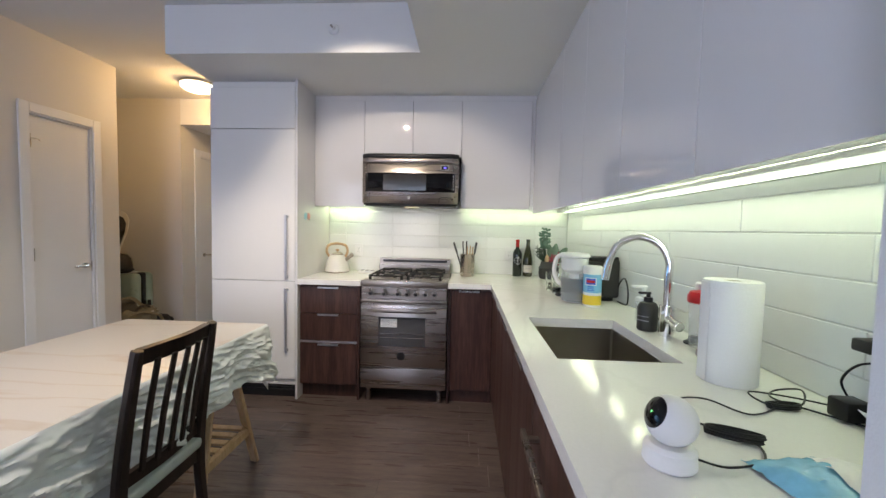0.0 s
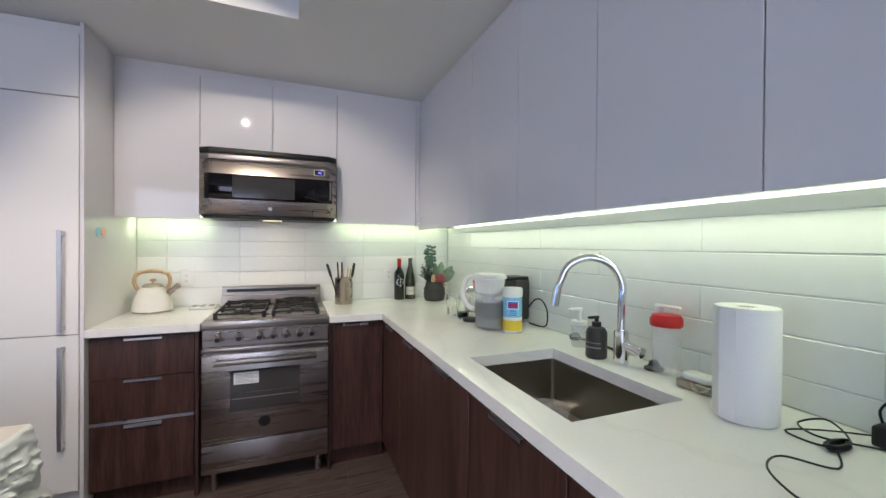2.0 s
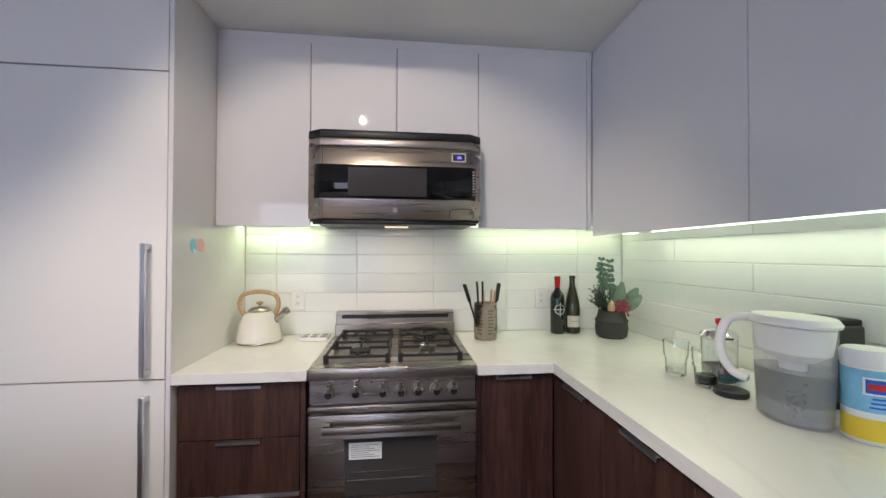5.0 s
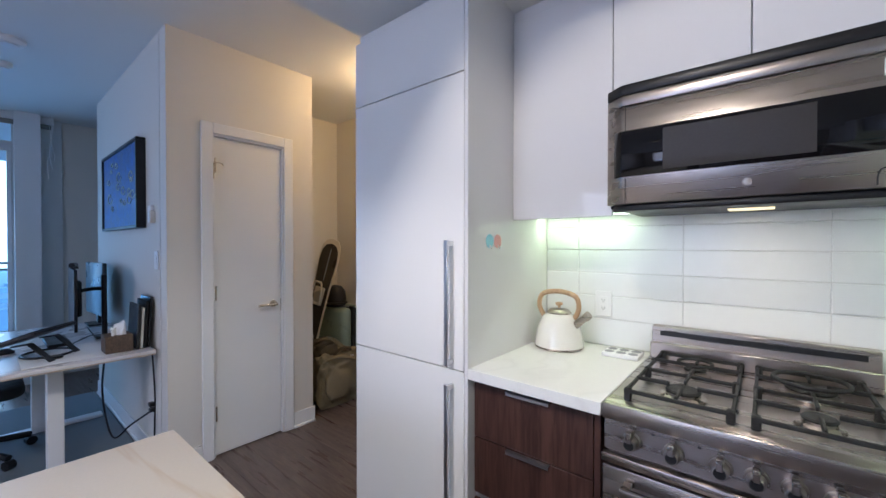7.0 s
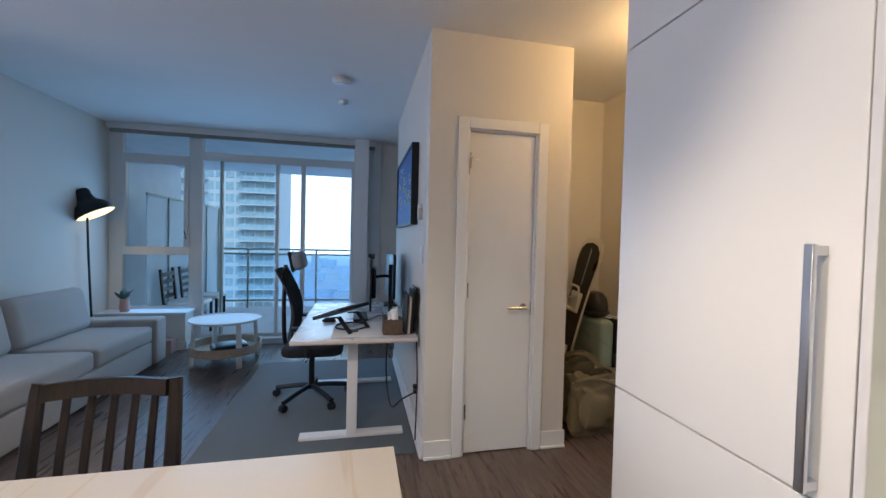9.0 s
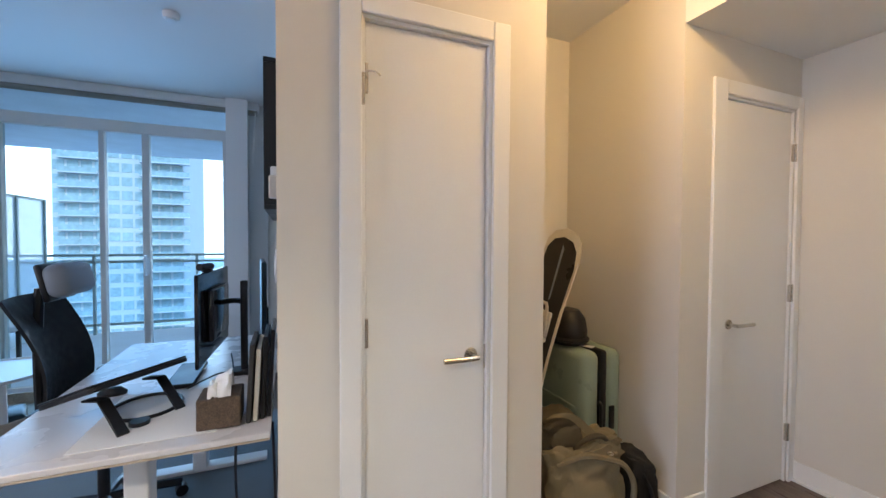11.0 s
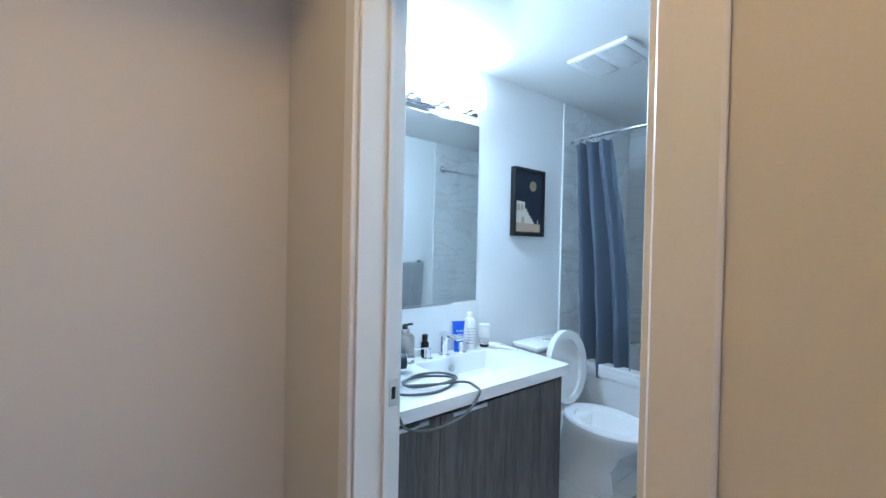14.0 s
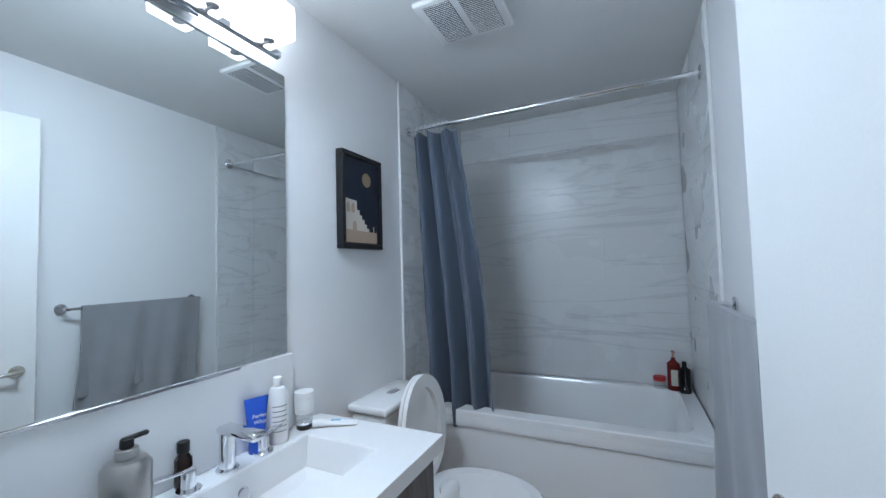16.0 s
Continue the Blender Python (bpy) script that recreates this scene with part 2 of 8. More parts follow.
M["lightblue"] = material("pale_blue_film", (0.22, 0.52, 0.72), 0.25, vary=0.15, scale=14, fine=60, bump=0.05)
M["yellow"] = material("yellow_print", (0.80, 0.58, 0.05), 0.45, vary=0.05, bump=0)
M["pot"] = material("charcoal_stoneware", (0.035, 0.034, 0.032), 0.55, vary=0.15, scale=12, fine=160, bump=0.03)
M["leaf"] = material("grey_green_leaf", (0.075, 0.14, 0.10), 0.6, vary=0.3, scale=30, fine=150, bump=0.03, random_tint=0.1)
M["leaf_pale"] = material("pale_magnolia_leaf", (0.16, 0.24, 0.17), 0.6, vary=0.25, scale=25, fine=150, bump=0.03)
M["needle"] = material("dark_pine_sprig", (0.025, 0.045, 0.028), 0.7, vary=0.3, scale=30, bump=0.03)
M["berry"] = material("pink_red_berry", (0.34, 0.045, 0.07), 0.35, vary=0.3, scale=40, bump=0.01)
M["cushion"] = material("pale_green_seat_fabric", (0.42, 0.48, 0.44), 0.9, vary=0.08, scale=12, fine=400, bump=0.06, sheen=0.2)
M["tabletop"] = veined("cream_marble_vinyl", (0.68, 0.63, 0.56), (0.52, 0.38, 0.24), 0.35, 1.1, 0.38, (0.4, 2.4, 1))
M["foilcloth"] = material("silvery_cloth_underside", (0.80, 0.84, 0.82), 0.30, 0.1, vary=0.01, scale=14, fine=60, bump=0.01)
M["suitcase"] = material("sage_green_shell", (0.27, 0.35, 0.29), 0.32, vary=0.05, scale=6, fine=200, bump=0.006)
M["olive"] = material("olive_canvas", (0.20, 0.165, 0.10), 0.9, vary=0.15, scale=10, fine=350, bump=0.08)
M["olive_dark"] = material("dark_olive_canvas", (0.075, 0.062, 0.04), 0.9, vary=0.2, scale=12, fine=350, bump=0.08)
M["blackcloth"] = material("black_nylon", (0.010, 0.010, 0.011), 0.7, vary=0.2, scale=12, fine=350, bump=0.06)
M["board"] = material("snowboard_base", (0.022, 0.019, 0.017), 0.3, vary=0.2, scale=6, bump=0.005)
M["boardrim"] = material("snowboard_topsheet", (0.60, 0.56, 0.48), 0.35, vary=0.05, bump=0.003)
M["helmet"] = material("matte_black_helmet", (0.018, 0.015, 0.014), 0.4, vary=0.15, bump=0.01)
M["sofa"] = material("pale_grey_upholstery", (0.400, 0.384, 0.368), 0.95, vary=0.06, scale=8, fine=500, bump=0.08, sheen=0.3)
M["rug"] = material("grey_carpet", (0.10, 0.13, 0.15), 0.97, vary=0.18, scale=9, fine=320, bump=0.12, sheen=0.2)
M["deskwood"] = material("white_desk_laminate", (0.66, 0.64, 0.64), 0.28, vary=0.02, fine=200, bump=0.004)
M["deskedge"] = woodgrain("pale_plywood_edge", (0.42, 0.34, 0.26), (0.55, 0.46, 0.36), 0.5, (0.8, 6, 6))
M["mesh"] = material("black_mesh_fabric", (0.016, 0.018, 0.020), 0.75, vary=0.2, scale=30, fine=600, bump=0.08)
M["greycushion"] = material("grey_headrest", (0.22, 0.25, 0.29), 0.6, vary=0.08, fine=300, bump=0.03)
M["canvas_blue"] = material("blue_painting", (0.03, 0.10, 0.34), 0.55, vary=0.5, scale=9, fine=40, bump=0.1)
M["canvas_light"] = material("pale_paint_strokes", (0.45, 0.52, 0.50), 0.55, vary=0.4, scale=20, bump=0.1)
M["sage"] = material("window_frame_green", (0.36, 0.42, 0.40), 0.45, vary=0.04, bump=0.005)
M["frame_white"] = material("window_frame_white", (0.70, 0.71, 0.71), 0.4, vary=0.02, bump=0.005)
M["blind"] = material("roller_blind_fabric", (0.28, 0.28, 0.26), 0.9, vary=0.08, fine=500, bump=0.05)
M["concrete"] = material("balcony_concrete", (0.78, 0.81, 0.84), 0.8, vary=0.1, scale=3, fine=90, bump=0.05)
# tower concrete and glass: the haze of the distance is mixed into both colours
M["tower"] = material("hazed_tower_concrete", (0.50, 0.64, 0.74), 0.8, vary=0.06, scale=0.2, fine=2, bump=0)
M["towerglass"] = material("hazed_tower_glass", (0.30, 0.50, 0.64), 0.2, vary=0.25, scale=0.15, fine=1.2, bump=0)
# distance haze is put into this blue of the far ground and houses
M["haze"] = material("haze_tinted_city", (0.34, 0.54, 0.74), 1.0, vary=0.12, scale=0.01, fine=0.08, bump=0)
M["rattan"] = material("woven_brown_box", (0.11, 0.075, 0.05), 0.7, vary=0.5, scale=60, fine=160, bump=0.1)
M["screen"] = material("dark_screen", (0.012, 0.013, 0.016), 0.12, vary=0.1, bump=0)
M["pink"] = material("pink_ceramic", (0.55, 0.32, 0.27), 0.5, vary=0.06, bump=0.01)
M["marble"] = veined("grey_veined_wall_tile", (0.72, 0.73, 0.73), (0.46, 0.47, 0.49), 0.28, 1.1, 0.42, (1, 0.42, 4.6))
M["curtain"] = material("slate_blue_curtain", (0.080, 0.105, 0.145), 0.62, vary=0.08, scale=8, fine=400, bump=0.03, sheen=0.2)
M["towel"] = material("grey_towel", (0.29, 0.295, 0.31), 0.97, vary=0.08, scale=12, fine=450, bump=0.12, sheen=0.4)
M["mirror"] = material("mirror_glass", (0.86, 0.89, 0.88), 0.0, 1.0, vary=0, bump=0)
M["navy"] = material("navy_print", (0.010, 0.016, 0.030), 0.55, vary=0.1, bump=0.004)
M["sand"] = material("sand_print", (0.50, 0.36, 0.26), 0.6, vary=0.05, bump=0.004)
M["cream"] = material("cream_print", (0.66, 0.60, 0.52), 0.6, vary=0.04, bump=0.004)
M["gold"] = material("dull_gold_print", (0.36, 0.28, 0.16), 0.5, vary=0.1, bump=0.004)
M["pewter"] = material("pewter_bottle", (0.42, 0.40, 0.38), 0.3, 0.9, vary=0.04, bump=0.003)
M["amber"] = material("dark_amber_bottle", (0.020, 0.010, 0.008), 0.1, vary=0.1, bump=0)
M["redbottle"] = material("dark_red_bottle", (0.16, 0.014, 0.012), 0.15, vary=0.1, bump=0)
M["hose"] = material("woven_grey_cable", (0.10, 0.105, 0.10), 0.6, vary=0.2, scale=60, fine=400, bump=0.05)
M["teal"] = material("dark_teal_plastic", (0.012, 0.03, 0.04), 0.3, vary=0.1, bump=0.004)
M["mat"] = material("grey_bath_mat", (0.23, 0.23, 0.23), 0.98, vary=0.15, scale=12, fine=260, bump=0.15, sheen=0.3)
M["bathtile"] = material("white_floor_tile", (0.66, 0.66, 0.65), 0.25, vary=0.03, scale=4, bump=0.004, random_tint=0.02)
M["overcast"] = material("overcast_sky", (0.86, 0.94, 1.0), 1.0, vary=0.0, bump=0, emit=1.1)
# ---- builders ----
ROOTS = {}


def thing(name, label, category, base=(0, 0, 0), group="", kind=""):
    ob = new(name)
    ob.empty_display_size = 0.05
    ob.location = base
    ROOTS[ob.name] = Vector(base)
    return tagged(ob, label, category, group, kind)


def part(name, bm, mat, parent=None, label="", smooth=None):
    """Links a bmesh, built in world coordinates, as one mesh under a thing or a part."""
    base = Vector((0, 0, 0))
    up = parent
    while up is not None:
        base = ROOTS.get(up.name, base)
        up = up.parent
    me = bpy.data.meshes.new(name)
    bmesh.ops.recalc_face_normals(bm, faces=bm.faces)
    bm.transform(Matrix.Translation(-base))
    bm.to_mesh(me)
    bm.free()
    me.materials.append(mat)
    if smooth is None or smooth:
        me.shade_smooth()
        me.set_sharp_from_angle(angle=radians(38))
    ob = new(name, me)
    ob.parent = parent
    if label:
        ob["label"] = label
    return ob


def solid(name, bm, mat, label, category="", kind="structure", group=""):
    """A thing of one mesh, or a piece of the setting."""
    return tagged(part(name, bm, mat), label, category or name.split("_")[0], group, kind)


def box(x0, x1, y0, y1, z0, z1, bev=0.0015, seg=1):
    bm = bmesh.new()
    bmesh.ops.create_cube(bm, size=1)
    m = Matrix.Translation(((x0 + x1) / 2, (y0 + y1) / 2, (z0 + z1) / 2)) @ Matrix.Diagonal((abs(x1 - x0), abs(y1 - y0), abs(z1 - z0), 1))
    bm.transform(m)
    if bev:
        bev = min(bev, 0.45 * min(abs(x1 - x0), abs(y1 - y0), abs(z1 - z0)))
        bmesh.ops.bevel(bm, geom=bm.edges[:], offset=bev, segments=seg, affect="EDGES", profile=0.5)
    return bm


def join(*bms):
    out = bms[0]
    for b in bms[1:]:
        me = bpy.data.meshes.new("tmp")
        b.to_mesh(me)
        b.free()
        out.from_mesh(me)
        bpy.data.meshes.remove(me)
    return out


def turn(bm, m):
    bm.transform(m)
    return bm


def lathe(profile, at=(0, 0, 0), seg=28, m=None, squash=(1, 1)):
    """Turns (radius, height) pairs round the upright axis."""
    bm = bmesh.new()
    rings = []
    for r, z in profile:
        if r < 1e-5:
            rings.append([bm.verts.new((0, 0, z))])
        else:
            rings.append([bm.verts.new((r * squash[0] * math.cos(2 * math.pi * k / seg), r * squash[1] * math.sin(2 * math.pi * k / seg), z)) for k in range(seg)])
    for a, b in zip(rings, rings[1:]):
        for k in range(seg):
            q = [a[k % len(a)], a[(k + 1) % len(a)], b[(k + 1) % len(b)], b[k % len(b)]]
            q = list(dict.fromkeys(q))
            if len(q) > 2:
                bm.faces.new(q)
    if len(rings[0]) > 1 and profile[0] != profile[-1]:
        bm.faces.new(rings[0])
    if len(rings[-1]) > 1 and profile[0] != profile[-1]:
        bm.faces.new(rings[-1][::-1])
    bm.transform(Matrix.Translation(at) @ (m or Matrix.Identity(4)))
    return bm


def cyl(r, z0, z1, at=(0, 0), seg=24, r2=None, bev=0.0015):
    r2 = r if r2 is None else r2
    return lathe([(0, z0), (r - bev, z0), (r, z0 + bev), (r2, z1 - bev), (r2 - bev, z1), (0, z1)], (at[0], at[1], 0), seg)


def rod(p, q, r, seg=12, r2=None):
    """A round bar from p to q."""
    p, q = Vector(p), Vector(q)
    bm = cyl(r, 0, (q - p).length, seg=seg, r2=r2, bev=min(r * 0.2, 0.002))
    bm.transform(Matrix.Translation(p) @ (q - p).to_track_quat("Z", "Y").to_matrix().to_4x4())
    return bm


def bar(p, q, w, d, bev=0.002, up=(0, 0, 1)):
    """A square bar from p to q, w across and d deep."""
    p, q = Vector(p), Vector(q)
    z = (q - p).normalized()
    x = z.cross(Vector(up))
    x = Vector((1, 0, 0)) if x.length < 1e-4 else x.normalized()
    y = z.cross(x)
    bm = box(-w / 2, w / 2, -d / 2, d / 2, 0, (q - p).length, bev)
    m = Matrix((x, y, z)).transposed().to_4x4()
    bm.transform(Matrix.Translation(p) @ m)
    return bm


def smoothed(points, steps=6, closed=False):
    """A curve through the points (Catmull-Rom)."""
    pts = [Vector(p) for p in points]
    out = []
    n = len(pts)
    for i in range(n if closed else n - 1):
        a, b = pts[i], pts[(i + 1) % n]
        pre = pts[i - 1] if closed or i else a
        nxt = pts[(i + 2) % n] if closed or i + 2 < n else b
        for k in range(steps):
            t = k / steps
            out.append(0.5 * (2 * a + (b - pre) * t + (2 * pre - 5 * a + 4 * b - nxt) * t * t + (3 * a - pre - 3 * b + nxt) * t ** 3))
    if not closed:
        out.append(pts[-1])
    return out


def tube(points, r, seg=8, steps=6, closed=False, smooth=True, radii=None):
    pts = smoothed(points, steps, closed) if smooth else [Vector(p) for p in points]
    bm = bmesh.new()
    n = len(pts)
    rings, normal = [], None
    for i, p in enumerate(pts):
        d = (pts[(i + 1) % n] - pts[i - 1]) if closed else (pts[min(i + 1, n - 1)] - pts[max(i - 1, 0)])
        d.normalize()
        if normal is None:
            normal = d.orthogonal().normalized()
        normal = (normal - d * normal.dot(d)).normalized()
        side = d.cross(normal)
        rr = r if radii is None else radii[min(int(i / max(n - 1, 1) * (len(radii) - 1)), len(radii) - 1)]
        rings.append([bm.verts.new(p + rr * (math.cos(2 * math.pi * k / seg) * normal + math.sin(2 * math.pi * k / seg) * side)) for k in range(seg)])
    for a, b in zip(rings, rings[1:] + (rings[:1] if closed else [])):
        for k in range(seg):
            bm.faces.new((a[k], a[(k + 1) % seg], b[(k + 1) % seg], b[k]))
    if not closed:
        bm.faces.new(rings[0][::-1])
        bm.faces.new(rings[-1])
    return bm


def slab(outline, z0, z1, bev=0.0, seg=2):
    """A flat outline of (x, y) pairs given a thickness."""
    bm = bmesh.new()
    vs = [bm.verts.new((x, y, z0)) for x, y in outline]
    f = bm.faces.new(vs)
    r = bmesh.ops.extrude_face_region(bm, geom=[f])
    bmesh.ops.translate(bm, verts=[v for v in r["geom"] if isinstance(v, bmesh.types.BMVert)], vec=(0, 0, z1 - z0))
    if bev:
        bmesh.ops.bevel(bm, geom=bm.edges[:], offset=bev, segments=seg, affect="EDGES", profile=0.5)
    return bm


def framed(x0, x1, y0, y1, u0, u1, v0, v1, z0, z1):
    """A slab with a rectangular hole through it, as one closed shell."""
    bm = bmesh.new()
    rings = [[bm.verts.new((x, y, z)) for x, y in ((a, c), (b, c), (b, d), (a, d))] for a, b, c, d, z in ((x0, x1, y0, y1, z1), (u0, u1, v0, v1, z1), (u0, u1, v0, v1, z0), (x0, x1, y0, y1, z0))]
    for p, q in zip(rings, rings[1:] + rings[:1]):
        for k in range(4):
            bm.faces.new((p[k], p[(k + 1) % 4], q[(k + 1) % 4], q[k]))
    return bm


def rounded(w, d, r, n=5):
    """The outline of a rectangle w by d about the origin with round corners."""
    out = []
    for cx, cy, a0 in ((w / 2 - r, d / 2 - r, 0), (-w / 2 + r, d / 2 - r, 90), (-w / 2 + r, -d / 2 + r, 180), (w / 2 - r, -d / 2 + r, 270)):
        out += [(cx + r * math.cos(radians(a0 + 90 * k / n)), cy + r * math.sin(radians(a0 + 90 * k / n))) for k in range(n + 1)]
    return out


def sheet(nx, ny, at, thick=0.0):
    """A bent sheet: at(u, v) gives its points; thick closes it."""
    bm = bmesh.new()
    g = [[bm.verts.new(at(i / nx, j / ny)) for j in range(ny + 1)] for i in range(nx + 1)]
    for i in range(nx):
        for j in range(ny):
            bm.faces.new((g[i][j], g[i + 1][j], g[i + 1][j + 1], g[i][j + 1]))
    if thick:
        bmesh.ops.recalc_face_normals(bm, faces=bm.faces)
        bmesh.ops.solidify(bm, geom=bm.faces[:], thickness=thick)
    return bm


def wall(name, mat, boxes, label, category="wall"):
    return solid(name, join(*[box(*b, 0) for b in boxes]), mat, label, category)


def text(name, body, size, m, mat, parent, extrude=0.0004):
    """Lettering in the built-in font, made into a mesh."""
    c = bpy.data.curves.new(name, "FONT")
    c.body, c.size, c.extrude, c.align_x, c.align_y = body, size, extrude, "CENTER", "CENTER"
    tmp = bpy.data.objects.new("tmp_text", c)
    scene.collection.objects.link(tmp)
    me = bpy.data.meshes.new_from_object(tmp.evaluated_get(bpy.context.evaluated_depsgraph_get()))
    bpy.data.objects.remove(tmp)
    bm = bmesh.new()
    bm.from_mesh(me)
    bm.transform(m)
    return part(name, bm, mat, parent, smooth=False)
# ---- the large structure ----
CEIL, SOFFIT, HSOFF, BCEIL = 2.69, 2.39, 2.405, 2.386
XW, XB, YJ1 = -1.712, -1.58, 4.693  # faces of the bathroom front wall, latch side of its doorway
XN, YN = -1.690, 3.943  # the wall on the hinge side, a little set back
# floors
solid("floor", box(-6.0, 1.30, -2.6, 5.6, -0.10, -0.004, 0), M["grout"], "dark vinyl plank floor of the flat", "floor")
solid("bathroom_floor", box(-1.70, 1.10, 3.93, 5.45, -0.003, 0.004, 0), M["wall_white"], "white tiled bathroom floor", "floor")
# kitchen walls
wall("wall_kitchen_back", M["grout"], [(-1.612, 1.25, 3.735, 3.90, 0, CEIL)], "white kitchen back wall behind the range")
wall("wall_kitchen_side", M["grout"], [(1.112, 1.25, -2.6, 3.74, 0, CEIL)], "white kitchen side wall behind the sink")
wall("wall_kitchen_pier", M["wall_white"], [(0.68, 1.111, 0.35, 0.71, 0, CEIL)], "white wall pier at the end of the worktop")
wall("wall_south", M["wall"], [(-6.1, -2.9, -2.60, -2.48, 0, CEIL), (-0.5, 1.12, -2.60, -2.48, 0, CEIL), (-2.9, -0.5, -2.60, -2.48, 0, 0.6), (-2.9, -0.5, -2.60, -2.48, 2.4, CEIL)], "pale grey wall behind the dining table")
# living room walls
wall("wall_living_left", M["wall"], [(-6.1, -3.2, -0.87, -0.75, 0, CEIL), (-3.32, -3.2, -2.5, -0.87, 0, CEIL)], "pale grey living room wall beside the sofa")
wall("wall_desk_side", M["wall"], [(-5.0, -3.06, 2.61, 2.72, 0, CEIL)], "pale grey wall beside the desk")
wall("wall_closet_front", M["wall"], [(-3.05, -2.93, 2.61, 2.86, 0, CEIL), (-3.05, -2.93, 3.335, 3.572, 0, CEIL), (-3.05, -2.93, 2.86, 3.335, 2.098, CEIL)], "beige wall round the closet door")
wall("wall_closet_return", M["wall"], [(-3.77, -3.05, 3.48, 3.572, 0, CEIL)], "beige closet wall facing the luggage alcove")
wall("wall_closet_back", M["wall"], [(-5.0, -4.90, 2.72, 3.6, 0, CEIL), (-3.88, -3.77, 2.72, 4.5, 0, CEIL)], "beige wall at the back of the luggage alcove")
wall("wall_living_recess", M["wall"], [(-6.1, -4.9, 3.48, 3.6, 0, CEIL)], "pale grey wall of the living room recess")
# hall walls
wall("wall_alcove_side", M["wall"], [(-3.77, -2.96, 4.385, 4.50, 0, CEIL)], "beige wall beside the luggage")
wall("wall_entry", M["wall"], [(-3.08, -2.96, 4.50, 4.685, 0, CEIL), (-3.08, -2.96, 5.300, 5.46, 0, CEIL), (-3.08, -2.96, 4.685, 5.300, 2.115, CEIL)], "beige wall round the hall door")
wall("wall_hall_end", M["wall"], [(-2.96, -1.58, 5.345, 5.46, 0, CEIL)], "beige wall at the end of the hall")
wall("wall_refrigerator_side", M["wall"], [(XW - 0.0035, XW - 0.0005, 3.092, 3.7295, 0.0, CEIL)], "beige hall wall beside the refrigerator")
wall("wall_bathroom_front", M["wall"], [(XN, -1.613, 3.7305, YN, 0, CEIL), (XW, XB, YJ1, 5.345, 0, CEIL), (XW, XB, YN, YJ1, 2.09, CEIL)], "beige hall wall with the bathroom doorway")
# bathroom walls
wall("wall_bathroom_vanity", M["wall_white"], [(-1.579, 1.2, 5.42, 5.56, 0, CEIL)], "white bathroom wall behind the mirror")
wall("wall_bathroom_towel", M["wall_white"], [(-1.579, -1.13, 3.80, 3.893, 0, CEIL), (-1.13, 1.2, 3.80, 3.97, 0, CEIL)], "white bathroom wall with the towel bar")
wall("wall_bathroom_tub", M["wall_white"], [(1.075, 1.2, 3.97, 5.42, 0, CEIL)], "white bathroom wall behind the bathtub")
wall("wall_bathroom_inner", M["wall_white"], [(XB + 0.001, XB + 0.006, YJ1 + 0.07, 5.42, 0, BCEIL), (XB + 0.001, XB + 0.006, 3.97, YJ1 + 0.07, 2.14, BCEIL)], "white inner face of the bathroom front wall")
# ceilings
solid("ceiling", box(-6.1, 1.25, -2.6, 5.56, CEIL, CEIL + 0.12, 0), M["ceil"], "white painted ceiling", "ceiling")
solid("ceiling_kitchen_drop", join(box(-1.714, 1.111, 2.635, 3.734, SOFFIT, CEIL - 0.002, 0), box(-0.095, 1.111, -2.47, 2.635, SOFFIT, CEIL - 0.002, 0)), M["ceil"], "white dropped ceiling above the kitchen", "ceiling")
solid("ceiling_hall_drop", box(-2.959, XW - 0.001, 4.385, 5.344, HSOFF, CEIL - 0.002, 0), M["ceil"], "white dropped ceiling at the end of the hall", "ceiling")
solid("ceiling_bathroom", box(-1.573, 1.074, 3.894, 5.419, BCEIL, CEIL - 0.002, 0), M["ceil"], "white bathroom ceiling", "ceiling")


# skirting boards: a tall face with a stepped toe
def skirting(x0, x1, y0, y1, side):
    """side: the way that the board faces."""
    t, h = 0.013, 0.118
    if side == "x+":
        bms = [box(x0, x0 + t, y0, y1, 0, h, 0.003), box(x0, x0 + t + 0.01, y0, y1, 0, 0.02, 0.004)]
    elif side == "x-":
        bms = [box(x0 - t, x0, y0, y1, 0, h, 0.003), box(x0 - t - 0.01, x0, y0, y1, 0, 0.02, 0.004)]
    elif side == "y-":
        bms = [box(x0, x1, y0 - t, y0, 0, h, 0.003), box(x0, x1, y0 - t - 0.01, y0, 0, 0.02, 0.004)]
    else:
        bms = [box(x0, x1, y0, y0 + t, 0, h, 0.003), box(x0, x1, y0, y0 + t + 0.01, 0, 0.02, 0.004)]
    return solid("baseboard", join(*bms), M["trim"], "white painted skirting board along the wall", "baseboard")


skirting(-2.93, 0, 2.61, 2.79, "x+")
skirting(-2.93, 0, 3.405, 3.584, "x+")
skirting(-3.77, -2.95, 3.572, 0, "y+")
skirting(-3.77, -2.96, 4.385, 0, "y-")
skirting(-3.77, 0, 3.6, 4.38, "x+")
skirting(-2.96, XW, 5.345, 0, "y-")
skirting(-2.96, 0, 4.385, 4.586, "x+")
skirting(XW, 0, YJ1 + 0.06, 5.33, "x-")
skirting(-4.99, -2.93, 2.61, 0, "y-")
skirting(-5.60, -3.2, -0.75, 0, "y+")
skirting(-5.9, -5.0, 3.48, 0, "y-")


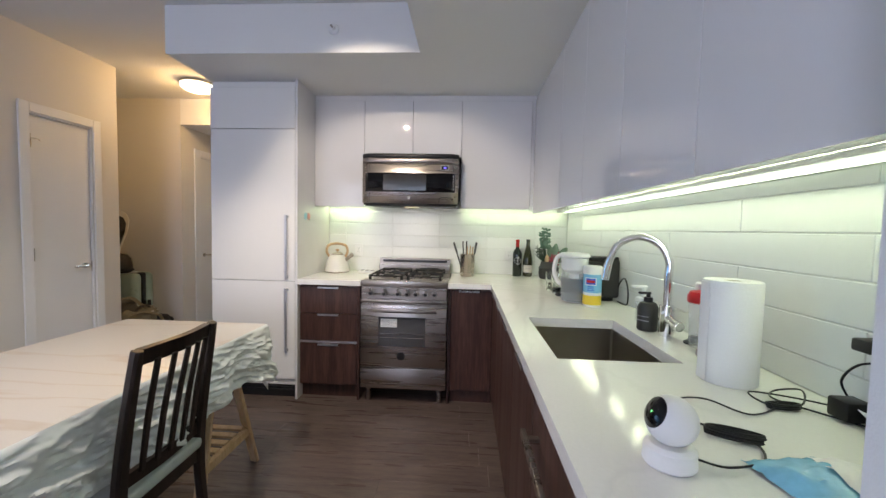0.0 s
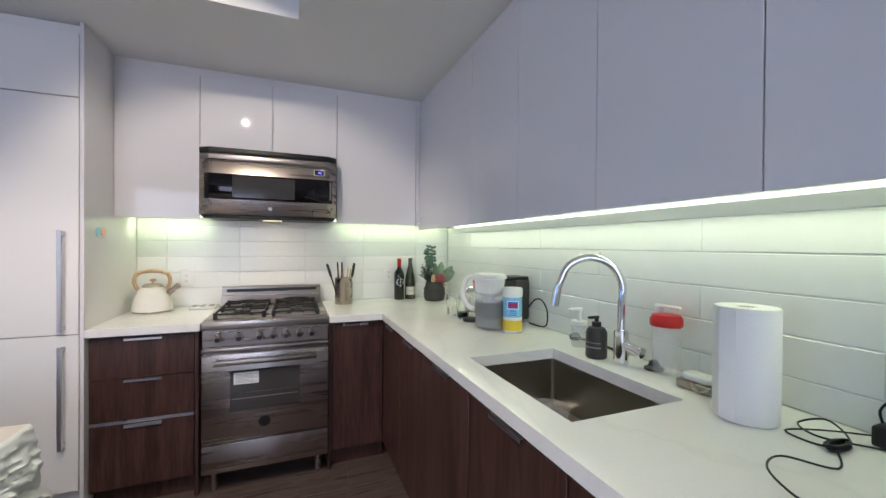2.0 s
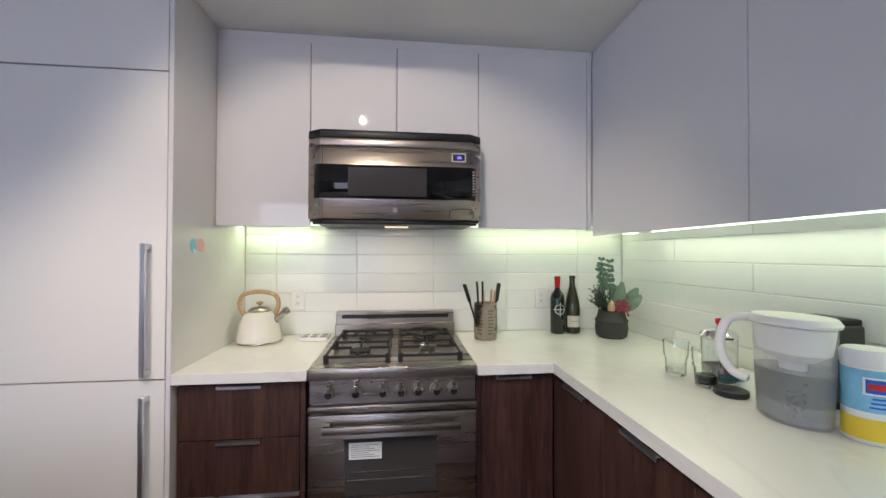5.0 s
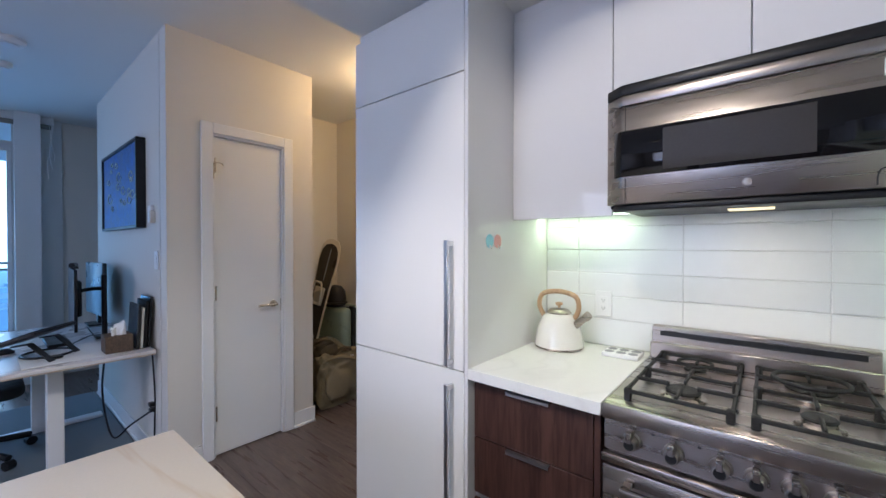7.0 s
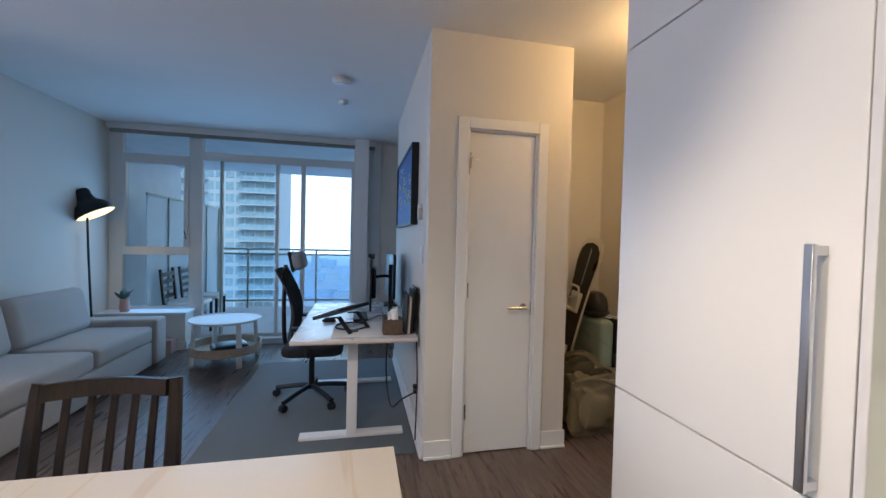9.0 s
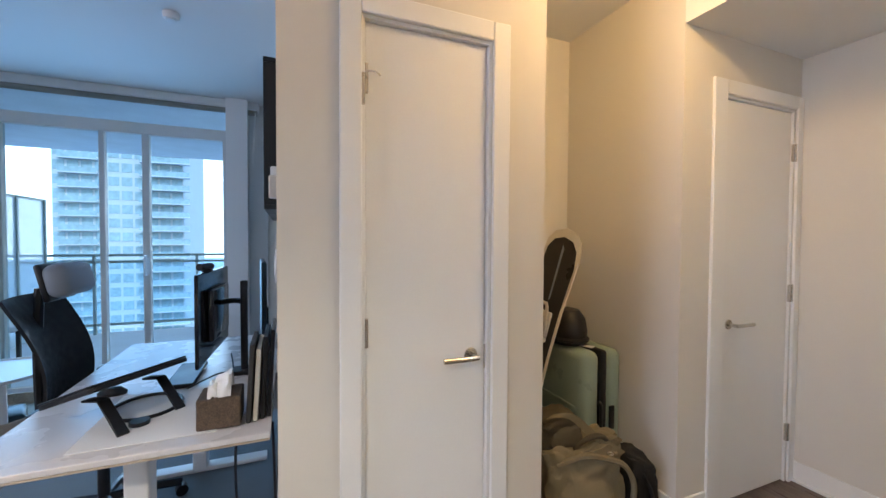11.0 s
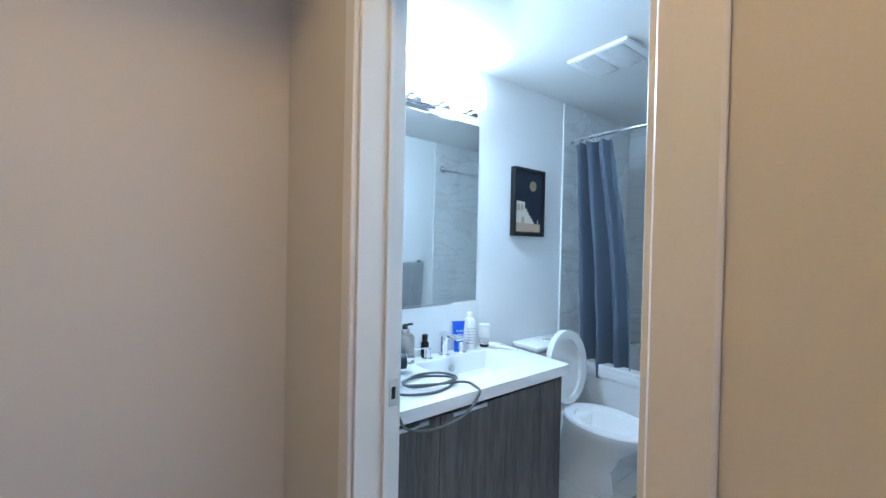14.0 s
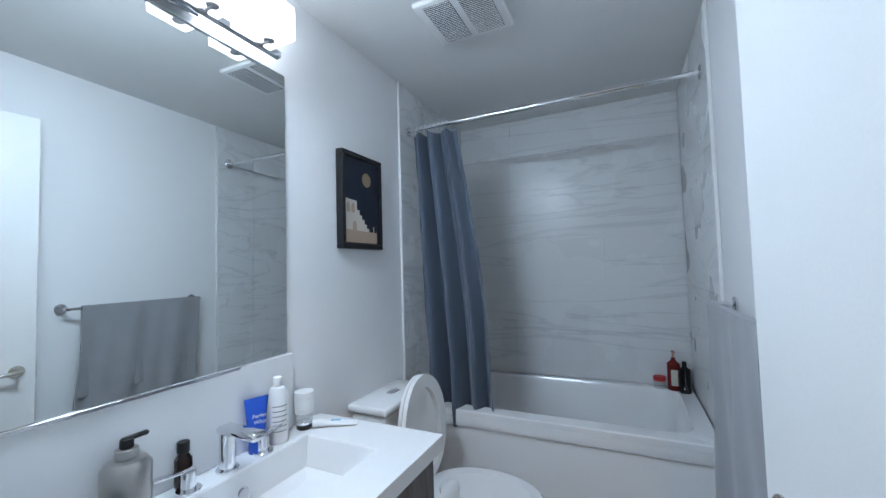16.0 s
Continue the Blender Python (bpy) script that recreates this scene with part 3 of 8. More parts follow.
# ---- doors ----
def lever(parent, at, out, along, z, mat):
    """A lever handle on a round rose; out: the way that it stands off, along: the way that the lever points."""
    o, a, p = Vector(out), Vector(along), Vector((*at, z))
    h = part("door_handle", join(rod(p, p + o * 0.008, 0.026, 24), rod(p, p + o * 0.055, 0.009, 14), tube([p + o * 0.05 - a * 0.008, p + o * 0.055 + a * 0.03, p + o * 0.052 + a * 0.125], 0.0095, 12)), mat, parent, "satin nickel lever handle")
    return h


def casing(parent, axis, face, lo, hi, top, w=0.065, t=0.016, depth=0.12, wl=0, wt=0):
    """Trim round an opening in a wall whose face lies at 'face'; axis 'x+': the wall faces +x."""
    s = 1 if axis == "x+" else -1
    f0, f1 = sorted((face, face + s * t))
    wl, wt = wl or w, wt or w
    part("architrave", box(f0, f1, lo - wl, lo, 0, top + wt, 0.004), M["trim"], parent)
    part("architrave", box(f0, f1, hi, hi + w, 0, top + wt, 0.004), M["trim"], parent)
    part("architrave", box(f0, f1, lo, hi, top, top + wt, 0.004), M["trim"], parent)
    b0, b1 = sorted((face, face - s * depth))
    part("jamb", join(box(b0, b1, lo, lo + 0.012, 0, top, 0.001), box(b0, b1, hi - 0.012, hi, 0, top, 0.001), box(b0, b1, lo + 0.012, hi - 0.012, top - 0.012, top, 0.001)), M["trim"], parent)


def hinge(parent, x, y, z, out, mat):
    o = Vector(out)
    p = Vector((x, y, z))
    part("hinge", join(rod(p + Vector((0, 0, -0.05)), p + Vector((0, 0, 0.05)), 0.007, 10), box(x - 0.012, x + 0.002, y - 0.016, y + 0.016, z - 0.048, z + 0.048, 0.001)), mat, parent)


d1 = thing("door_1", "narrow white closet door with satin nickel lever and hinges, closed", "door", (-2.95, 3.1, 0), kind="structure")
casing(d1, "x+", -2.93, 2.86, 3.335, 2.098, w=0.069)
leaf = part("door_leaf", box(-2.985, -2.947, 2.875, 3.320, 0.008, 2.084, 0.002), M["door"], d1)
lever(d1, (-2.947, 3.262), (1, 0, 0), (0, -1, 0), 0.958, M["nickel"])
for z in (1.90, 1.07, 0.28):
    hinge(d1, -2.938, 2.868, z, (1, 0, 0), M["nickel"])
part("hook", join(tube([(-2.93, 2.868, 1.905), (-2.915, 2.871, 1.912), (-2.905, 2.90, 1.910), (-2.907, 2.917, 1.900)], 0.003, 8), box(-2.936, -2.929, 2.860, 2.872, 1.81, 1.915, 0.002)), M["nickel"], d1, "small metal over-hinge coat hook")
part("latch_plate", box(-2.9465, -2.944, 3.316, 3.3235, 0.90, 0.99, 0.0005), M["nickel"], d1)

d2 = thing("door_2", "white painted hall door with lever handle and three hinges, closed", "door", (-2.98, 5.0, 0), kind="structure")
casing(d2, "x+", -2.96, 4.685, 5.290, 2.115, w=0.053, wl=0.098, wt=0.072)
part("door_leaf", box(-3.01, -2.972, 4.700, 5.276, 0.008, 2.10, 0.002), M["door"], d2)
lever(d2, (-2.972, 4.765), (1, 0, 0), (0, 1, 0), 0.945, M["nickel"])
for z in (1.875, 1.085, 0.29):
    hinge(d2, -2.952, 5.284, z, (1, 0, 0), M["nickel"])

d3 = thing("door_3", "white bathroom door standing open with satin nickel lever handles", "door", (-1.68, 3.93, 0), kind="structure")
part("architrave", box(XN - 0.012, XN, YN - 0.069, YN, 0, 2.15, 0.004), M["trim"], d3)
part("architrave", box(XW - 0.016, XW, YJ1, YJ1 + 0.06, 0, 2.15, 0.004), M["trim"], d3)
part("architrave", box(XW - 0.016, XW, YN, YJ1, 2.09, 2.15, 0.004), M["trim"], d3)
part("jamb", box(XN, -1.612, YN, YN + 0.012, 0, 2.09, 0.001), M["trim"], d3)
part("jamb", box(XW, XB, YJ1 - 0.012, YJ1, 0, 2.09, 0.001), M["trim"], d3)
part("jamb", box(XW, XB, YN + 0.0125, YJ1 - 0.0125, 2.078, 2.09, 0.001), M["trim"], d3)
part("architrave", join(box(XB + 0.001, XB + 0.015, YJ1, YJ1 + 0.06, 0, 2.15, 0.004), box(XB + 0.001, XB + 0.015, YN + 0.08, YJ1, 2.09, 2.15, 0.004)), M["trim"], d3)
part("stop", join(box(-1.632, -1.620, YJ1 - 0.025, YJ1 - 0.0125, 0, 2.077, 0.001), box(-1.664, -1.652, YN + 0.0125, YN + 0.019, 0, 2.077, 0.001)), M["trim"], d3)
part("strike_plate", box(-1.612, -1.584, YJ1 - 0.0145, YJ1 - 0.0115, 0.918, 0.993, 0.001), M["nickel"], d3)
part("strike_hole", box(-1.604, -1.592, YJ1 - 0.0155, YJ1 - 0.0135, 0.938, 0.973, 0.0005), M["black"], d3)
swing = Matrix.Translation((-1.5564, 3.986, 0)) @ Matrix.Rotation(radians(7.6), 4, "Z")
LW = 0.765
lf = part("door_leaf", turn(box(0.0, LW, -0.015, 0.020, 0.008, 2.075, 0.002), swing), M["door"], d3)
for z in (1.86, 1.04, 0.24):
    part("hinge", turn(box(-0.0015, 0.0005, -0.013, 0.006, z - 0.048, z + 0.048, 0.0007), swing), M["nickel"], lf, "satin nickel butt hinge")
for sgn in (1, -1):
    yy = 0.020 if sgn > 0 else -0.015
    hx = LW - 0.06
    bm = join(rod((hx, yy, 0.945), (hx, yy + sgn * 0.008, 0.945), 0.026, 24), rod((hx, yy, 0.945), (hx, yy + sgn * 0.055, 0.945), 0.009, 14), tube([(hx + 0.007, yy + sgn * 0.05, 0.945), (hx - 0.035, yy + sgn * 0.055, 0.945), (hx - 0.125, yy + sgn * 0.052, 0.945)], 0.0095, 12))
    part("door_handle", turn(bm, swing), M["nickel"], lf, "satin nickel lever handle")
part("latch", turn(box(LW - 0.0005, LW + 0.0025, -0.012, 0.014, 0.905, 0.985, 0.0005), swing), M["nickel"], lf)
# ---- kitchen: fitted units ----
UB = 1.488  # underside of the wall cabinets


def wall_unit(x0, x1, y0, y1, z0, z1, face, splits, label):
    """A gloss wall cabinet; face: 'y-' or 'x-', splits: the door joints along the front."""
    t = thing("wall_cabinet", label, "cabinet", ((x0 + x1) / 2, (y0 + y1) / 2, z0), "kitchen wall cabinets")
    if face == "y-":
        part("body", box(x0 + 0.001, x1 - 0.001, y0 + 0.021, y1, z0 + (0.036 if z0 < 1.6 else 0), z1, 0.001), M["gloss"], t)
        for a, b in zip(splits, splits[1:]):
            part("cabinet_door", box(a + 0.0016, b - 0.0016, y0, y0 + 0.019, z0 + 0.002, z1 - 0.002, 0.0012), M["gloss"], t)
    else:
        part("body", box(x0 + 0.021, x1, y0 + 0.001, y1 - 0.001, z0, z1, 0.001), M["gloss"], t)
        for a, b in zip(splits, splits[1:]):
            part("cabinet_door", box(x0, x0 + 0.019, a + 0.0016, b - 0.0016, z0 - 0.032, z1 - 0.002, 0.0012), M["gloss"], t)
    return t


TOPZ = 2.345
wall_unit(-1.045, -0.632, 3.385, 3.725, UB, TOPZ, "y-", [-1.045, -0.632], "gloss white wall cabinet beside the refrigerator")
wall_unit(-0.632, 0.158, 3.385, 3.725, 1.90, TOPZ, "y-", [-0.632, -0.236, 0.158], "gloss white two-door cabinet above the microwave")
wall_unit(0.158, 0.738, 3.385, 3.725, UB, TOPZ, "y-", [0.158, 0.712], "gloss white corner wall cabinet")
for a, b, s in ((2.51, 3.384, [2.51, 3.382]), (1.635, 2.51, [1.635, 2.073, 2.51]), (0.72, 1.635, [0.72, 1.187, 1.635])):
    wall_unit(0.738, 1.105, a, b, UB, TOPZ, "x-", s, "gloss white wall cabinet above the sink worktop")
solid("cabinet_filler_corner", box(0.7145, 0.7375, 3.387, 3.40, UB - 0.003, TOPZ, 0.001), M["gloss"], "white corner filler between the wall cabinets", "trim")
solid("cabinet_filler", join(box(-1.045, 0.745, 3.395, 3.725, TOPZ + 0.001, SOFFIT - 0.001, 0.001), box(0.749, 1.105, 0.72, 3.395, TOPZ + 0.001, SOFFIT - 0.001, 0.001)), M["gloss"], "white filler between the wall cabinets and the ceiling", "trim")
# light strips under the cabinets
for x0, x1, y0, y1 in ((-1.03, -0.64, 3.655, 3.670), (0.17, 1.03, 3.655, 3.670), (1.042, 1.056, 0.75, 3.62)):
    t = thing("under_cabinet_light", "glowing greenish white light strip under the wall cabinets", "light", ((x0 + x1) / 2, (y0 + y1) / 2, UB - 0.012), "under-cabinet lights")
    zt = UB - 0.001 if x0 > 1 else UB + 0.0355
    part("diffuser", box(x0, x1, y0, y1, zt - 0.009, zt, 0.002), M["led"], t)
t = thing("sensor_puck", "small white puck under the corner wall cabinet", "fixture", (0.93, 3.25, UB - 0.02))
part("puck", cyl(0.03, UB - 0.022, UB - 0.001, (0.93, 3.25)), M["white"], t)

# tall refrigerator behind white panels
t = thing("refrigerator", "tall built-in refrigerator with white panels and long bar handles", "refrigerator", (-1.37, 3.4, 0))
part("body", box(-1.712, -1.065, 3.085, 3.73, 0.10, 2.385, 0.002), M["fridge"], t)
part("top_panel", box(-1.712, -1.066, 3.058, 3.083, 2.036, 2.335, 0.0015), M["fridge"], t)
up = part("upper_door", box(-1.712, -1.066, 3.058, 3.083, 0.908, 2.031, 0.0015), M["fridge"], t)
lo = part("lower_door", box(-1.712, -1.066, 3.058, 3.083, 0.155, 0.903, 0.0015), M["fridge"], t)
part("side_panel", box(-1.062, -1.045, 3.055, 3.73, 0.0, 2.398, 0.0015), M["gloss"], t)
part("filler", box(-1.712, -1.063, 3.10, 3.73, 2.386, 2.398, 0.001), M["fridge"], t)
for z0, z1, d in ((0.925, 1.40, up), (0.37, 0.855, lo)):
    part("handle", join(box(-1.132, -1.114, 3.018, 3.030, z0, z1, 0.002), box(-1.130, -1.116, 3.028, 3.063, z0 + 0.003, z0 + 0.022, 0.001), box(-1.130, -1.116, 3.028, 3.063, z1 - 0.022, z1 - 0.003, 0.001)), M["alu"], d, "long aluminium bar handle")
part("plinth", box(-1.71, -1.068, 3.10, 3.12, 0.0, 0.10, 0.001), M["black"], t)
for k in range(5):
    part("vent_slat", box(-1.70, -1.075, 3.088, 3.10, 0.052 + 0.02 * k, 0.062 + 0.02 * k, 0.002), M["black"], t)

# base units
BZ = 0.882
t = thing("drawer_unit", "dark reddish woodgrain base unit with three drawers", "cabinet", (-0.82, 3.4, 0), "kitchen base units")
part("body", box(-1.044, -0.598, 3.112, 3.73, 0.10, BZ, 0.001), M["laminate"], t)
part("plinth", box(-1.044, -0.598, 3.15, 3.165, 0.0, 0.10, 0.001), M["laminate"], t)
part("filler", box(-0.596, -0.578, 3.09, 3.72, 0.0, BZ, 0.001), M["laminate"], t)
for z0, z1 in ((0.664, 0.868), (0.452, 0.660), (0.115, 0.430)):
    d = part("drawer_front", box(-1.041, -0.600, 3.092, 3.111, z0, z1, 0.0012), M["laminate"], t)
    part("edge_pull", join(box(-0.90, -0.74, 3.078, 3.092, z1 - 0.004, z1 - 0.001, 0.0005), box(-0.90, -0.74, 3.078, 3.080, z1 - 0.014, z1 - 0.001, 0.0005)), M["alu"], d, "slim aluminium edge pull")
part("rail", box(-1.041, -0.600, 3.098, 3.110, 0.432, 0.450, 0.001), M["alu"], t, "aluminium channel between the drawers")
t = thing("base_cabinet", "dark reddish woodgrain corner base cabinet", "cabinet", (0.25, 3.4, 0), "kitchen base units")
part("body", box(0.105, 0.425, 3.112, 3.73, 0.10, BZ, 0.001), M["laminate"], t)
part("cabinet_door", box(0.120, 0.412, 3.092, 3.111, 0.115, 0.866, 0.0012), M["laminate"], t)
part("edge_pull", join(box(0.17, 0.32, 3.078, 3.092, 0.866, 0.869, 0.0005), box(0.17, 0.32, 3.078, 3.080, 0.856, 0.869, 0.0005)), M["alu"], t, "slim aluminium edge pull")
part("plinth", box(0.105, 0.425, 3.15, 3.165, 0.0, 0.10, 0.001), M["laminate"], t)
part("filler", box(0.088, 0.103, 3.09, 3.72, 0.0, BZ, 0.001), M["laminate"], t)


def side_unit(y0, y1, doors, label, pulls=True):
    t = thing("base_cabinet", label, "cabinet", (0.76, (y0 + y1) / 2, 0), "kitchen base units")
    part("body", box(0.436, 0.50, y0 + 0.001, y1 - 0.001, 0.10, BZ, 0.001), M["laminate"], t)
    part("plinth", box(0.475, 0.490, y0, y1, 0.0, 0.099, 0.001), M["laminate"], t)
    for a, b in zip(doors, doors[1:]):
        d = part("cabinet_door", box(0.416, 0.435, a + 0.0015, b - 0.0015, 0.115, 0.866, 0.0012), M["laminate"], t)
        if pulls:
            c = (a + b) / 2
            part("edge_pull", join(box(0.402, 0.416, c - 0.08, c + 0.08, 0.866, 0.869, 0.0005), box(0.402, 0.404, c - 0.08, c + 0.08, 0.856, 0.869, 0.0005)), M["alu"], d, "slim aluminium edge pull")
    return t


side_unit(2.32, 3.09, [2.32, 2.70, 3.09], "dark reddish woodgrain base cabinet beside the corner")
side_unit(1.36, 2.32, [1.36, 1.84, 2.32], "dark reddish woodgrain base cabinet under the sink")
t = thing("dishwasher", "built-in dishwasher with a dark woodgrain front and a steel bar handle", "dishwasher", (0.7, 1.05, 0))
part("body", box(0.436, 0.50, 0.731, 1.358, 0.10, BZ, 0.001), M["laminate"], t)
part("front", box(0.416, 0.435, 0.733, 1.356, 0.115, 0.866, 0.0012), M["laminate"], t)
part("handle", join(box(0.372, 0.386, 0.80, 1.30, 0.752, 0.776, 0.003), box(0.384, 0.417, 0.83, 0.85, 0.757, 0.771, 0.001), box(0.384, 0.417, 1.25, 1.27, 0.757, 0.771, 0.001)), M["steel"], t, "brushed steel bar handle")
part("plinth", box(0.475, 0.490, 0.733, 1.356, 0, 0.099, 0.001), M["laminate"], t)

# worktop with the sink cut through it
SX0, SX1, SY0, SY1 = 0.504, 0.886, 1.452, 2.022
WB, WT = 0.884, 0.924
bms = [box(-1.044, -0.566, 3.052, 3.73, WB, WT, 0.002), box(0.088, 1.108, 3.052, 3.73, WB, WT, 0.002),
       framed(0.400, 1.108, 0.715, 3.0518, SX0, SX1, SY0, SY1, WB, WT)]
t = thing("worktop", "white quartz kitchen worktop with faint veins", "worktop", (0.6, 3.3, 0.876))
for bm in bms:
    part("slab", bm, M["quartz"], t)
t = thing("sink", "rectangular stainless steel undermount sink", "sink", (0.695, 1.737, 0.66))
bm = bmesh.new()
ring = lambda w, d, r, z: [bm.verts.new((0.695 + x, 1.737 + y, z)) for x, y in rounded(w, d, r)]
rings = [ring(0.386, 0.574, 0.012, 0.883), ring(0.380, 0.568, 0.012, 0.70), ring(0.345, 0.535, 0.03, 0.683), ring(0.05, 0.05, 0.0249, 0.678)]
for a, b in zip(rings, rings[1:]):
    for k in range(len(a)):
        bm.faces.new((a[k], a[(k + 1) % len(a)], b[(k + 1) % len(b)], b[k]))
bm.faces.new(rings[-1])
part("basin", bm, M["sinksteel"], t, smooth=False)
part("drain", lathe([(0.045, 0.681), (0.044, 0.686), (0.03, 0.687), (0.025, 0.682), (0, 0.682)], (0.695, 1.737, 0)), M["chrome"], t)
t = thing("strainer_bowl", "shallow clear plastic tub standing in the sink", "bowl", (0.775, 1.90, 0.69))
part("bowl", lathe([(0.0, 0.688), (0.055, 0.689), (0.068, 0.70), (0.075, 0.745), (0.078, 0.747), (0.0735, 0.745), (0.066, 0.703), (0.0, 0.694)], (0.775, 1.90, 0)), M["clearplastic"], t)

# range
RX0, RX1 = -0.560, 0.082
t = thing("gas_range", "freestanding stainless steel gas range with seven knobs", "range", (-0.24, 3.4, 0))
part("body", box(RX0 + 0.002, RX1 - 0.002, 3.085, 3.70, 0.12, 0.885, 0.002), M["steel"], t)
part("hob", join(box(RX0, RX1, 3.045, 3.70, 0.886, 0.930, 0.004, 2)), M["steel"], t)
part("control_panel", box(RX0 + 0.003, RX1 - 0.003, 3.058, 3.085, 0.795, 0.885, 0.002), M["steel"], t)
part("trim_strip", box(RX0, RX1, 3.040, 3.085, 0.764, 0.788, 0.003, 2), M["steel"], t)
od = part("oven_door", box(RX0 + 0.001, RX1 - 0.001, 3.050, 3.085, 0.284, 0.752, 0.003, 2), M["steel"], t)
part("window", box(-0.425, -0.075, 3.0475, 3.052, 0.448, 0.655, 0.001), M["window_tint"], od, "smoked oven glass")
for z in (0.655, 0.442):
    part("window_edge", box(-0.431, -0.069, 3.0465, 3.0505, z, z + 0.006, 0.001), M["black"], od)
for z in (0.535, 0.505):
    part("oven_rack", box(-0.415, -0.085, 3.0462, 3.0472, z, z + 0.004, 0.0004), M["steel"], od)
lb = part("warning_label", box(-0.408, -0.285, 3.0455, 3.0462, 0.585, 0.648, 0), M["whitepaper"], od, "white warning label")
for k in range(7):
    part("label_line", box(-0.40, -0.293 - 0.02 * (k % 3), 3.0450, 3.0454, 0.593 + 0.0075 * k, 0.5955 + 0.0075 * k, 0), M["greyink"], lb)
part("handle", join(box(-0.497, 0.012, 2.985, 3.003, 0.705, 0.732, 0.004, 2), box(-0.497, -0.477, 3.0, 3.051, 0.708, 0.729, 0.002), box(-0.008, 0.012, 3.0, 3.051, 0.708, 0.729, 0.002)), M["steel"], od, "thick brushed steel handle")
part("badge", turn(lathe([(0.0, 0), (0.029, 0), (0.031, 0.003), (0.029, 0.006), (0.024, 0.006), (0.023, 0.004), (0, 0.004)]), Matrix.Translation((-0.255, 3.0505, 0.368)) @ Matrix.Rotation(radians(90), 4, "X")), M["black"], od, "round dark badge")
part("drawer", box(RX0 + 0.001, RX1 - 0.001, 3.052, 3.085, 0.118, 0.272, 0.003, 2), M["steel"], t)
for x in (RX0 + 0.05, RX1 - 0.05):
    part("leg", cyl(0.019, 0.0, 0.12, (x, 3.12)), M["steel"], t)
    part("leg", cyl(0.019, 0.0, 0.12, (x, 3.60)), M["steel"], t)
for i, kx in enumerate((-0.482, -0.382, -0.281, -0.213, -0.147, -0.077, -0.011)):
    p = Vector((kx, 3.058, 0.838))
    kn = part("knob", join(rod(p, p + Vector((0, -0.012, 0)), 0.0245, 24), rod(p + Vector((0, -0.012, 0)), p + Vector((0, -0.038, 0)), 0.0190, 24, 0.0170), box(kx - 0.007, kx + 0.007, 3.012, 3.054, 0.846, 0.8745, 0.002)), M["steel"], t)
    part("knob_face", rod(p + Vector((0, -0.0375, 0)), p + Vector((0, -0.0395, 0)), 0.0130, 18), M["black"], kn)
for x in (-0.43, -0.325):
    part("indicator", box(x - 0.004, x + 0.004, 3.0565, 3.058, 0.868, 0.873, 0.0005), M["ink"], t)
bg = part("backguard", join(box(RX0 + 0.005, RX1 - 0.005, 3.66, 3.705, 0.930, 1.055, 0.003), box(RX0 + 0.005, RX1 - 0.005, 3.625, 3.66, 0.930, 0.995, 0.004)), M["steel"], t)
part("vent_slot", box(RX0 + 0.035, RX1 - 0.035, 3.6585, 3.6605, 1.018, 1.038, 0.001), M["black"], bg)
part("hob_well", box(RX0 + 0.045, RX1 - 0.045, 3.09, 3.62, 0.9295, 0.9315, 0.001), M["steel"], t)
for gx in (-0.385, -0.095):
    cx0, cx1 = gx - 0.130, gx + 0.130
    bms = []
    for yy in (3.10, 3.355, 3.61):
        bms.append(box(cx0, cx1, yy - 0.0045, yy + 0.0045, 0.954, 0.965, 0.002))
    for xx in (cx0 + 0.006, cx1 - 0.006):
        bms.append(box(xx - 0.0045, xx + 0.0045, 3.10, 3.61, 0.954, 0.965, 0.002))
    for yy in (3.228, 3.483):
        for dx, dy in ((1, 0), (-1, 0), (0, 1), (0, -1)):
            a = (gx + dx * 0.035, yy + dy * 0.035, 0.964)
            b = (gx + dx * 0.126, yy + dy * 0.126, 0.964)
            bms.append(bar(a, b, 0.008, 0.012, 0.002))
    for xx in (cx0 + 0.01, cx1 - 0.01):
        for yy in (3.105, 3.355, 3.605):
            bms.append(box(xx - 0.010, xx + 0.010, yy - 0.010, yy + 0.010, 0.931, 0.969, 0.004))
    part("grate", join(*bms), M["iron"], t, "black cast iron pan support")
    for yy, r in ((3.228, 0.046 if gx < -0.2 else 0.036), (3.483, 0.034 if gx < -0.2 else 0.058)):
        part("burner", lathe([(0, 0.931), (r + 0.014, 0.931), (r + 0.012, 0.938), (r, 0.942), (r, 0.948), (0, 0.948)], (gx, yy, 0)), M["steel"], t)
        part("burner_cap", lathe([(0, 0.948), (r - 0.002, 0.948), (r, 0.952), (r - 0.004, 0.957), (0, 0.958)], (gx, yy, 0)), M["iron"], t)
part("wok_ring", tube([(-0.095 + 0.085 * math.cos(k * math.pi / 8), 3.483 + 0.085 * math.sin(k * math.pi / 8), 0.976) for k in range(16)], 0.0065, 8, 2, True), M["iron"], t)
part("wok_ring", tube([(-0.385 + 0.05 * math.cos(k * math.pi / 8), 3.483 + 0.05 * math.sin(k * math.pi / 8), 0.974) for k in range(16)], 0.005, 8, 2, True), M["iron"], t)

# microwave: a bowed front between angled cheeks
t = thing("microwave", "stainless steel over-the-range microwave with a dark door", "microwave", (-0.236, 3.5, 1.49))
MX0, MX1, MZ0, MZ1 = -0.613, 0.142, 1.492, 1.895
part("body", box(MX0 + 0.004, MX1 - 0.004, 3.285, 3.725, MZ0 + 0.012, MZ1, 0.002), M["black"], t)
shape = [(MX0, 3.285), (MX0, 3.262), (MX0 + 0.055, 3.222), (MX1 - 0.055, 3.222), (MX1, 3.262), (MX1, 3.285)]
